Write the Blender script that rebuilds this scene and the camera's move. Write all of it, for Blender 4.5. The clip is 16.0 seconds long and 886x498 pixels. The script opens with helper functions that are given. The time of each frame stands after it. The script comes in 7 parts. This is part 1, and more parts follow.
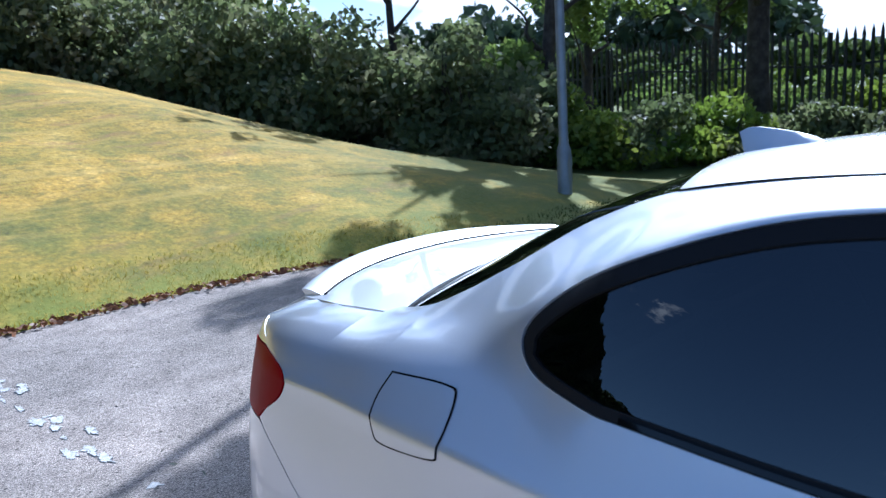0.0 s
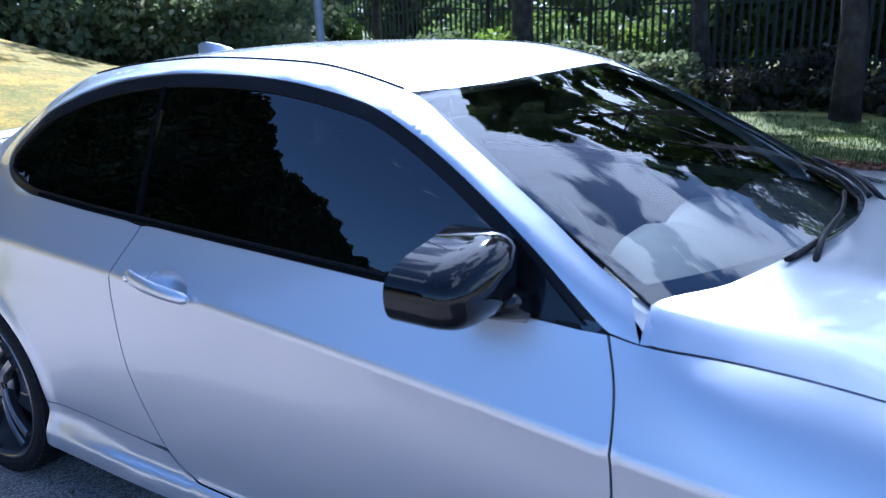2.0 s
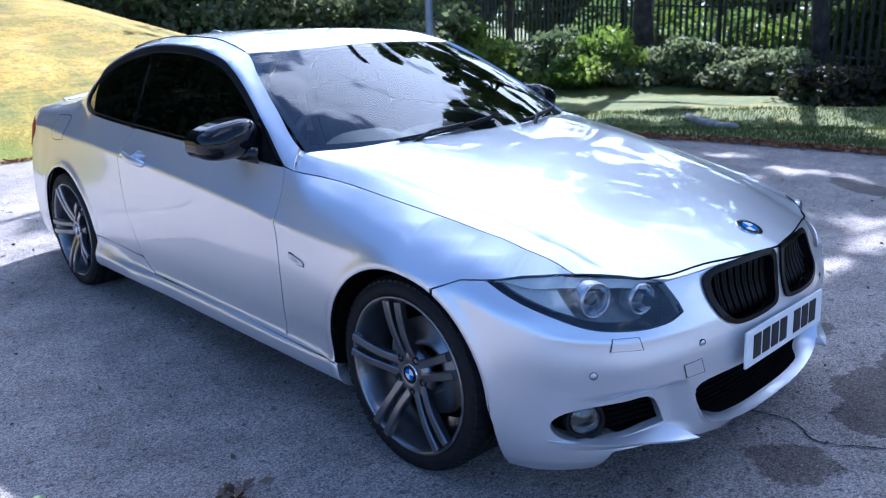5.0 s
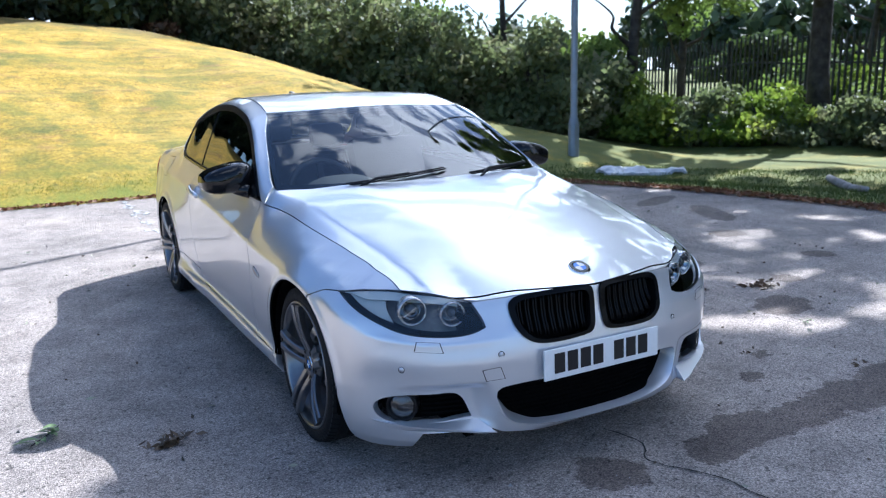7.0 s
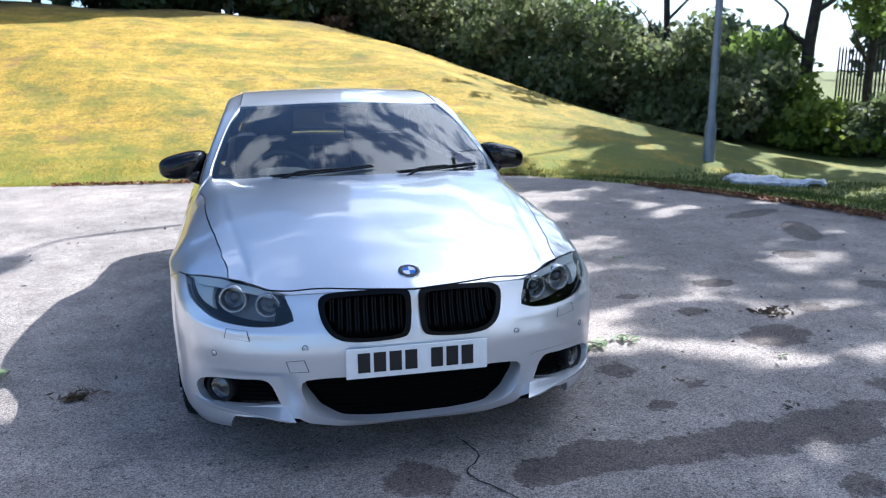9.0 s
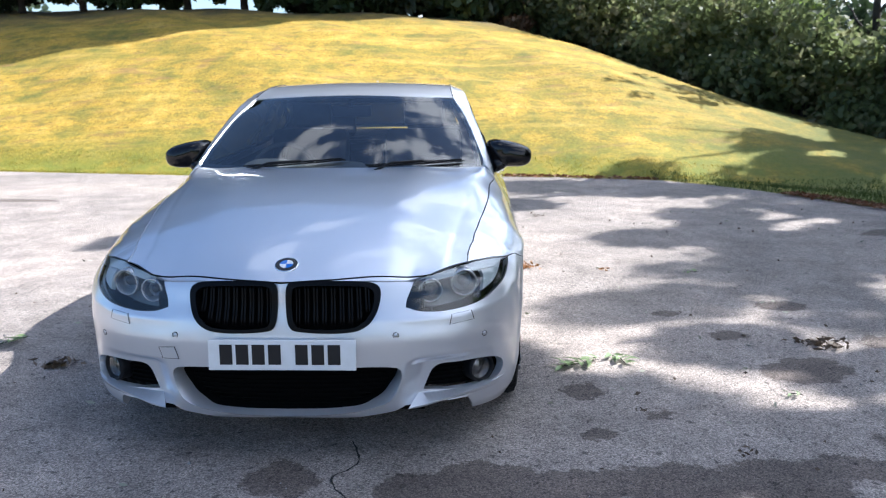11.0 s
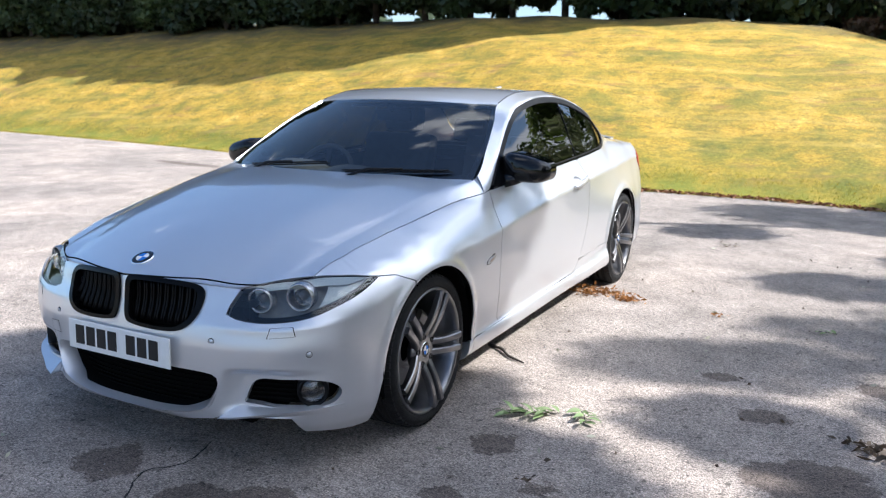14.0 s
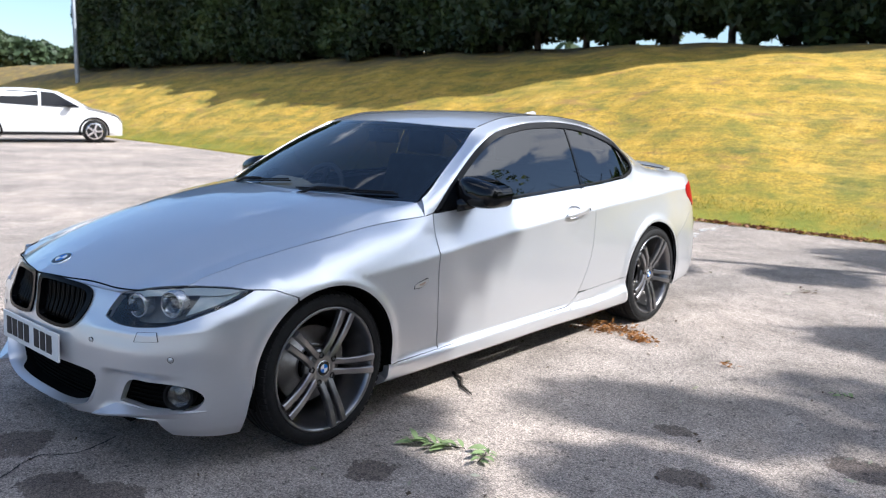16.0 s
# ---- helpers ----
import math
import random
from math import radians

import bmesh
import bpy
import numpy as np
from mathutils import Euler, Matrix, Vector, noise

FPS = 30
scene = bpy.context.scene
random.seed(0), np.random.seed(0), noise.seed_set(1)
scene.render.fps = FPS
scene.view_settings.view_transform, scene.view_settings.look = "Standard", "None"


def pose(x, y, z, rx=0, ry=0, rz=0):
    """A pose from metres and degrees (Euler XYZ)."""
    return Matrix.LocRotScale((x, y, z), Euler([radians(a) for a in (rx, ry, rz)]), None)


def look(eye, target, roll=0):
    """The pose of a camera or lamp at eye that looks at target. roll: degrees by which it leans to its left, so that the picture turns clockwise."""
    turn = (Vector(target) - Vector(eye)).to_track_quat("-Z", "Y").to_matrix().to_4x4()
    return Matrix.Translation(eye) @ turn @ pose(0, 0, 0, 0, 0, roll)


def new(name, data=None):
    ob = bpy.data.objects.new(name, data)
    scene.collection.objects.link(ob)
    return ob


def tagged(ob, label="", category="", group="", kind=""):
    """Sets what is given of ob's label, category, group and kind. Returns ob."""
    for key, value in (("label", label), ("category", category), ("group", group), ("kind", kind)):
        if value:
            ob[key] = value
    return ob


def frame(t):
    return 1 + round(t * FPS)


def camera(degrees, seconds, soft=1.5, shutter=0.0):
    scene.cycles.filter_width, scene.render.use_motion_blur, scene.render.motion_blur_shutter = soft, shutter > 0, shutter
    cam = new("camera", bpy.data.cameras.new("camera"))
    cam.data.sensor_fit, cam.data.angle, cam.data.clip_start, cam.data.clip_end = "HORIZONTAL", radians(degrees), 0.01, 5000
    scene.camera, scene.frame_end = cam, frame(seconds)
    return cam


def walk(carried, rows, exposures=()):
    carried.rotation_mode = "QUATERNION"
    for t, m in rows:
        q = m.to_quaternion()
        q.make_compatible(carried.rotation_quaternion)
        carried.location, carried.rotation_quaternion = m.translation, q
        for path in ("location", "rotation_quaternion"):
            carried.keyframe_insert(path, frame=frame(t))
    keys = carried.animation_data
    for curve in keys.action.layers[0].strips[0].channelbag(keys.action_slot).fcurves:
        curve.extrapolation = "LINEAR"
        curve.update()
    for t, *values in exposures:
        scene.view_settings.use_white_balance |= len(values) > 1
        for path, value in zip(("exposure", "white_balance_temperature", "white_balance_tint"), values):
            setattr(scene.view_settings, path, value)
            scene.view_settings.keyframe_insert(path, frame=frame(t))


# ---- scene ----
cam = camera(57.9, 16.0, soft=1.2)
PATH = [
    (0, (1.771, -0.413, 1.478), (0.389, -1.805, 1.082), -3.6),
    (0.5, (1.925, -0.09, 1.448), (0.635, -1.554, 1.003), -2.9),
    (1, (2.006, 0.29, 1.453), (0.676, -1.135, 0.994), -2.8),
    (1.5, (2.01, 0.734, 1.46), (0.508, -0.502, 0.975), -2.0),
    (2, (2.017, 1.17, 1.428), (0.419, 0.101, 0.86), -1.6),
    (2.5, (2.096, 1.483, 1.383), (0.405, 0.591, 0.783), 0.6),
    (3, (2.132, 1.83, 1.31), (0.462, 0.909, 0.698), -0.1),
    (3.5, (2.273, 2.115, 1.38), (0.678, 1.107, 0.711), -0.1),
    (4, (2.37, 2.437, 1.396), (0.869, 1.277, 0.765), -0.8),
    (4.2, (2.386, 2.582, 1.379), (0.92, 1.37, 0.769), -1.1),
    (6.3, (2.05, 3.941, 1.418), (0.998, 2.32, 0.928), -1.7),
    (6.5, (1.997, 4.062, 1.424), (0.98, 2.413, 0.95), -1.6),
    (7, (1.807, 4.322, 1.437), (0.878, 2.608, 1.012), -1.5),
    (7.5, (1.513, 4.571, 1.467), (0.672, 2.807, 1.064), -1.2),
    (8, (1.284, 4.63, 1.467), (0.547, 2.82, 1.067), -0.8),
    (8.5, (0.945, 4.673, 1.465), (0.329, 2.821, 1.051), -0.5),
    (9, (0.572, 4.854, 1.452), (0.101, 2.965, 1.019), -0.2),
    (9.2, (0.46, 4.887, 1.458), (0.043, 2.986, 1.02), -0.2),
    (11.3, (-0.84, 4.781, 1.393), (-0.696, 2.833, 0.967), -0.3),
    (11.5, (-0.969, 4.716, 1.403), (-0.763, 2.773, 0.974), -0.2),
    (12, (-1.248, 4.592, 1.421), (-0.884, 2.673, 0.981), 0.5),
    (12.5, (-1.585, 4.54, 1.416), (-1.068, 2.656, 0.974), 0.7),
    (13, (-1.81, 4.418, 1.401), (-1.149, 2.58, 0.961), 0.8),
    (13.5, (-2.05, 4.217, 1.402), (-1.26, 2.429, 0.971), 0.6),
    (14, (-2.338, 4.091, 1.386), (-1.427, 2.359, 0.974), 0.6),
    (14.5, (-2.632, 3.985, 1.392), (-1.609, 2.311, 0.998), 0.9),
    (15, (-2.861, 3.757, 1.367), (-1.732, 2.148, 0.994), 1.0),
    (15.5, (-3.022, 3.554, 1.389), (-1.805, 2.011, 1.021), 1.5),
    (16, (-3.241, 3.405, 1.382), (-1.943, 1.926, 1.026), 1.5),
]
walk(cam, [(t, look(eye, target, roll)) for t, eye, target, roll in PATH],
     exposures=[(0, 0.55, 4950, 10), (1.5, 1.10, 4700, 12), (3, 1.28, 4720, 18), (4, 1.30, 4720, 18), (6.5, 1.14, 5260, 11), (9, 1.12, 5480, 10), (12, 1.20, 5880, 10), (16, 0.90, 5950, 10)])
cam.data.dof.use_dof, cam.data.dof.focus_distance, cam.data.dof.aperture_fstop = True, 2.7, 5.2

# ---- world, sun ----
SUN_TO = Vector((-0.94, -0.41, 1.0)).normalized()      # towards the sun
world = bpy.data.worlds.new("sky_world")
scene.world = world
world.use_nodes = True
wt = world.node_tree
wt.nodes.clear()
w_out = wt.nodes.new("ShaderNodeOutputWorld")
w_bg = wt.nodes.new("ShaderNodeBackground")
w_sky = wt.nodes.new("ShaderNodeTexSky")
w_sky.sky_type = "NISHITA"
w_sky.sun_disc = False
w_sky.sun_elevation = math.asin(SUN_TO.z)
w_sky.sun_rotation = math.atan2(SUN_TO.x, SUN_TO.y)
w_sky.air_density, w_sky.dust_density, w_sky.ozone_density = 1.0, 0.7, 3.2
w_bg.inputs["Strength"].default_value = 0.098
w_co = wt.nodes.new("ShaderNodeTexCoord")
w_map = wt.nodes.new("ShaderNodeMapping")
w_map.inputs["Scale"].default_value = (1.0, 1.0, 2.6)
w_map.inputs["Location"].default_value = (0.35, 0.1, 0.0)
w_no = wt.nodes.new("ShaderNodeTexNoise")
w_no.inputs["Scale"].default_value = 3.0
w_no.inputs["Detail"].default_value = 7.0
w_no.inputs["Roughness"].default_value = 0.58
w_ramp = wt.nodes.new("ShaderNodeValToRGB")
w_ramp.color_ramp.elements[0].position, w_ramp.color_ramp.elements[1].position = 0.560, 0.605
w_mix = wt.nodes.new("ShaderNodeMixRGB")
wt.links.new(w_co.outputs["Generated"], w_map.inputs["Vector"])
wt.links.new(w_map.outputs["Vector"], w_no.inputs["Vector"])
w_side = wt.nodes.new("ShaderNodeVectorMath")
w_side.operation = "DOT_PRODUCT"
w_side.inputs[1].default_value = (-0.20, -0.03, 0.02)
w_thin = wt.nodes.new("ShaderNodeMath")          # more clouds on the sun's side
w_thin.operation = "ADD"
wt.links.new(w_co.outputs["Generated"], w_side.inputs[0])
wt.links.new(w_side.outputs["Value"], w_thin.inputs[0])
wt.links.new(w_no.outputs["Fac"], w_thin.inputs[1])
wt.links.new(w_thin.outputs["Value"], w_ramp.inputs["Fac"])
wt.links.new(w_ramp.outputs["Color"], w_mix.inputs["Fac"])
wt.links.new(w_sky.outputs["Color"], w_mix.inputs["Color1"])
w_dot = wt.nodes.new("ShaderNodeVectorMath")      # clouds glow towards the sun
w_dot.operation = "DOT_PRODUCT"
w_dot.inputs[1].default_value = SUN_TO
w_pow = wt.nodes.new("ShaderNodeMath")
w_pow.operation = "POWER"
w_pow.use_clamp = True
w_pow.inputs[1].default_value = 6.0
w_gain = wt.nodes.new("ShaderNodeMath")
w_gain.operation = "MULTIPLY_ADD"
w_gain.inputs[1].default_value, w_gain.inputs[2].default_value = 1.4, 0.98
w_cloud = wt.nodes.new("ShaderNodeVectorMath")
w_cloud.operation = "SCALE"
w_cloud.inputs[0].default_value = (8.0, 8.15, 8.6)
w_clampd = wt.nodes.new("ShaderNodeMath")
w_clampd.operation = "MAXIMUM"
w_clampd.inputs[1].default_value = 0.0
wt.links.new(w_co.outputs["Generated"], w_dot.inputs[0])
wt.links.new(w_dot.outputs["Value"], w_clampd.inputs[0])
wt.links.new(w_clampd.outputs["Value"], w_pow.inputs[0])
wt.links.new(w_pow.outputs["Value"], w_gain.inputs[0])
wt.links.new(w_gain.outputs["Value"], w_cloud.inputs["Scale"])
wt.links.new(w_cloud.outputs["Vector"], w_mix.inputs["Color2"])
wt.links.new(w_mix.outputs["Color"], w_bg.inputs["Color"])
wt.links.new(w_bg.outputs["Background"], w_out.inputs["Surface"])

sun_data = bpy.data.lights.new("sun", "SUN")
sun_data.energy, sun_data.angle, sun_data.color = 5.0, radians(0.53), (1.0, 0.95, 0.87)
sun = new("sun", sun_data)
sun.matrix_world = look(SUN_TO * 40, (0, 0, 0))

# ---- building tools ----
from mathutils.geometry import delaunay_2d_cdt


def hermite(xk, vk, x):
    """Smooth curve through the knots, without overshoot."""
    xk, vk, x = np.asarray(xk, float), np.asarray(vk, float), np.asarray(x, float)
    h, d = np.diff(xk), np.diff(vk) / np.diff(xk)
    m = np.empty(len(xk))
    m[0], m[-1] = d[0], d[-1]
    same = d[:-1] * d[1:] > 0
    w1, w2 = 2 * h[1:] + h[:-1], h[1:] + 2 * h[:-1]
    with np.errstate(divide="ignore", invalid="ignore"):
        m[1:-1] = np.where(same, (w1 + w2) / (w1 / d[:-1] + w2 / d[1:]), 0)
    i = np.clip(np.searchsorted(xk, x) - 1, 0, len(xk) - 2)
    s = (x - xk[i]) / h[i]
    inside = (2*s**3 - 3*s**2 + 1) * vk[i] + (s**3 - 2*s**2 + s) * h[i] * m[i] + (-2*s**3 + 3*s**2) * vk[i+1] + (s**3 - s**2) * h[i] * m[i+1]
    inside = np.where(s < 0, vk[0] + m[0] * (x - xk[0]), inside)
    return np.where(s > 1, vk[-1] + m[-1] * (x - xk[-1]), inside)


def smooth_line(pts, n=12):
    """Catmull-Rom through 2D or 3D points."""
    p = np.asarray(pts, float)
    q = np.vstack([2 * p[0] - p[1], p, 2 * p[-1] - p[-2]])
    out = []
    for i in range(1, len(q) - 2):
        for t in np.linspace(0, 1, n, endpoint=False):
            a, b, c, d = q[i-1], q[i], q[i+1], q[i+2]
            out.append(0.5 * (2*b + (c-a)*t + (2*a - 5*b + 4*c - d)*t*t + (3*b - a - 3*c + d)*t**3))
    out.append(p[-1])
    return np.array(out)


def spaced(line, step, closed=False):
    p = np.asarray(line, float)
    if closed:
        p = np.vstack([p, p[:1]])
    d = np.r_[0, np.cumsum(np.linalg.norm(np.diff(p, axis=0), axis=1))]
    n = max(2, int(round(d[-1] / step)) + 1)
    s = np.linspace(0, d[-1], n)
    # keep sharp corners
    seg = np.diff(p, axis=0)
    seg = seg / (np.linalg.norm(seg, axis=1)[:, None] + 1e-12)
    turn = np.r_[0, np.arccos(np.clip((seg[:-1] * seg[1:]).sum(1), -1, 1)), 0]
    s = np.unique(np.round(np.r_[s[[np.abs(d[turn > 0.5] - v).min(initial=9) > 0.3 * step for v in s]], d[turn > 0.5], 0, d[-1]], 6))
    out = np.stack([np.interp(s, d, p[:, k]) for k in range(p.shape[1])], 1)
    return out[:-1] if closed else out


def in_poly(p, poly):
    x, y = p[:, 0][:, None], p[:, 1][:, None]
    a, b = poly, np.roll(poly, -1, axis=0)
    cond = (a[:, 1] > y) != (b[:, 1] > y)
    xi = (b[:, 0] - a[:, 0]) * (y - a[:, 1]) / (b[:, 1] - a[:, 1] + 1e-15) + a[:, 0]
    return ((cond & (x < xi)).sum(1) % 2).astype(bool)


def seg_dist(p, a, b):
    d = b - a
    best = np.full(len(p), 1e9)
    for s, v in zip(a, d):
        w = np.clip(((p - s) @ v) / (v @ v + 1e-12), 0, 1)
        best = np.minimum(best, np.linalg.norm(p - s - w[:, None] * v, axis=1))
    return best


def mesh_object(name, verts, faces, material, parent=None, label="", normals=None, smooth=True):
    me = bpy.data.meshes.new(name)
    me.from_pydata([tuple(v) for v in verts], [], [tuple(f) for f in faces])
    me.materials.append(material)
    if smooth:
        me.polygons.foreach_set("use_smooth", [True] * len(me.polygons))
    me.update()
    if normals is not None:
        me.normals_split_custom_set_from_vertices([tuple(n) for n in normals])
    ob = new(name, me)
    if parent is not None:
        ob.parent = parent
    if label:
        tagged(ob, label)
    return ob


def part(name, bm, material, parent=None, label="", smooth=False):
    me = bpy.data.meshes.new(name)
    bmesh.ops.recalc_face_normals(bm, faces=bm.faces)
    bm.to_mesh(me)
    bm.free()
    me.materials.append(material)
    if smooth:
        me.polygons.foreach_set("use_smooth", [True] * len(me.polygons))
        me.set_sharp_from_angle(angle=radians(38))
    ob = new(name, me)
    if parent is not None:
        ob.parent = parent
    if label:
        tagged(ob, label)
    return ob


def panel(name, outline, fmap, material, parent=None, label="", holes=(), lines=(), step=0.03, flange=0.014, lift=0.0, out=None, flip=False):
    """A thin shell over an outline in the plane of the surface fmap(p) -> xyz, with turned-in edges."""
    outline = spaced(outline, step * 0.7, closed=True)
    holes = [spaced(h, step * 0.6, closed=True) for h in holes]
    lines = [spaced(l, step * 0.7) for l in lines]
    pts, edges = [], []
    for loop in [outline, *holes]:
        n0 = len(pts)
        pts += list(loop)
        edges += [(n0 + i, n0 + (i + 1) % len(loop)) for i in range(len(loop))]
    ring_a, ring_b = np.array([pts[i] for i, _ in edges]), np.array([pts[j] for _, j in edges])
    kept = []
    for l in lines:
        ok = in_poly(l, outline) & (seg_dist(l, ring_a, ring_b) > 0.3 * step)
        for h in holes:
            ok &= ~in_poly(l, h)
        l = l[ok]
        kept.append(l)
        pts += list(l)
    lo, hi = outline.min(0), outline.max(0)
    gx, gy = np.meshgrid(np.arange(lo[0], hi[0], step), np.arange(lo[1], hi[1], step))
    gx = gx + 0.5 * step * (np.arange(gx.shape[0])[:, None] % 2)
    g = np.stack([gx.ravel(), gy.ravel()], 1)
    ok = in_poly(g, outline)
    g = g[ok]
    ok = seg_dist(g, ring_a, ring_b) > 0.5 * step
    for h in holes:
        ok &= ~in_poly(g, h)
    for l in kept:
        if len(l) > 1:
            ok &= seg_dist(g, l[:-1], l[1:]) > 0.5 * step
    pts += list(g[ok])
    res = delaunay_2d_cdt([Vector(p) for p in pts], edges, [], 0, 1e-6)
    v2 = np.array([(v[0], v[1]) for v in res[0]])
    tri = np.array([tuple(f) for f in res[2] if len(f) == 3])
    mid = v2[tri].mean(1)
    ok = in_poly(mid, outline)
    for h in holes:
        ok &= ~in_poly(mid, h)
    tri = tri[ok]
    e = 2e-3
    p3 = fmap(v2)
    n3 = np.cross(fmap(v2 + [e, 0]) - fmap(v2 - [e, 0]), fmap(v2 + [0, e]) - fmap(v2 - [0, e]))
    n3 /= np.linalg.norm(n3, axis=1)[:, None] + 1e-12
    away = p3 - (np.array([0, 0, 0.45]) + p3 * [0, 0.8, 0]) if out is None else np.array([out] * len(p3), float)
    if (n3 * away).sum() < 0:
        n3 = -n3
    p3 = p3 + lift * n3
    face_n = np.cross(p3[tri[:, 1]] - p3[tri[:, 0]], p3[tri[:, 2]] - p3[tri[:, 0]])
    wrong = (face_n * n3[tri].mean(1)).sum(1) < 0
    tri[wrong] = tri[wrong][:, ::-1]
    verts, norms, faces = list(p3), list(n3), [tuple(int(i) for i in f) for f in tri]
    if flange:
        count = {}
        for f in faces:
            for i in range(3):
                a, b = f[i], f[(i + 1) % 3]
                count[(a, b)] = 1
        for a, b in [k for k in count if (k[1], k[0]) not in count]:
            side = np.cross(p3[b] - p3[a], n3[a])
            side /= np.linalg.norm(side) + 1e-12
            n0 = len(verts)
            verts += [p3[a], p3[b], p3[b] - flange * n3[b], p3[a] - flange * n3[a]]
            norms += [side] * 4
            faces.append((n0, n0 + 3, n0 + 2, n0 + 1))
    return mesh_object(name, verts, faces, material, parent, label, normals=norms)


def tube(name, pts, radius, material, parent=None, label="", n=8, close=False):
    """A round bar along a line; radius may be a list."""
    p = np.asarray(pts, float)
    r = np.full(len(p), radius) if np.isscalar(radius) else np.asarray(radius, float)
    tan = np.gradient(p, axis=0)
    tan /= np.linalg.norm(tan, axis=1)[:, None] + 1e-12
    up = np.array([0, 0, 1.0]) if abs(tan[0][2]) < 0.9 else np.array([1.0, 0, 0])
    verts, faces = [], []
    for i in range(len(p)):
        a = np.cross(tan[i], up)
        a /= np.linalg.norm(a) + 1e-12
        b = np.cross(a, tan[i])
        up = b
        for k in range(n):
            w = 2 * math.pi * k / n
            verts.append(p[i] + r[i] * (math.cos(w) * a + math.sin(w) * b))
    m = len(p)
    for i in range(m if close else m - 1):
        for k in range(n):
            j = (i + 1) % m
            faces.append((i*n + k, i*n + (k+1) % n, j*n + (k+1) % n, j*n + k))
    if not close:
        faces += [tuple(range(n))[::-1], tuple((m-1)*n + k for k in range(n))]
    return mesh_object(name, verts, faces, material, parent, label)


def lathe(profile, n=48, arc=2 * math.pi):
    """Verts and faces of a profile of (radius, along x) turned about the x axis."""
    verts, faces = [], []
    m = len(profile)
    for k in range(n):
        w = arc * k / n
        for r, x in profile:
            verts.append((x, r * math.cos(w), r * math.sin(w)))
    for k in range(n):
        for i in range(m - 1):
            a, b = k * m + i, ((k + 1) % n) * m + i
            faces.append((a, a + 1, b + 1, b))
    return verts, faces


def box_bm(bm, size, m=None, bevel=0.0):
    made = bmesh.ops.create_cube(bm, size=1.0, matrix=(m or Matrix()) @ Matrix.Diagonal((*size, 1)))
    if bevel:
        edges = list({e for v in made["verts"] for e in v.link_edges})
        bmesh.ops.bevel(bm, geom=edges, offset=bevel, segments=2, affect="EDGES", profile=0.6)
    return bm


# ---- materials ----
def material(name, base=(0.5, 0.5, 0.5), rough=0.5, metal=0.0, coat=0.0, coat_rough=0.03, ior=1.45):
    m = bpy.data.materials.new(name)
    m.use_nodes = True
    b = m.node_tree.nodes["Principled BSDF"]
    b.inputs["Base Color"].default_value = (*base, 1)
    b.inputs["Roughness"].default_value = rough
    b.inputs["Metallic"].default_value = metal
    b.inputs["Coat Weight"].default_value = coat
    b.inputs["Coat Roughness"].default_value = coat_rough
    b.inputs["IOR"].default_value = ior
    return m


def node(m, kind, **inputs):
    n = m.node_tree.nodes.new(kind)
    for k, v in inputs.items():
        n.inputs[k.replace("_", " ")].default_value = v
    return n


def link(m, a, b):
    m.node_tree.links.new(a, b)


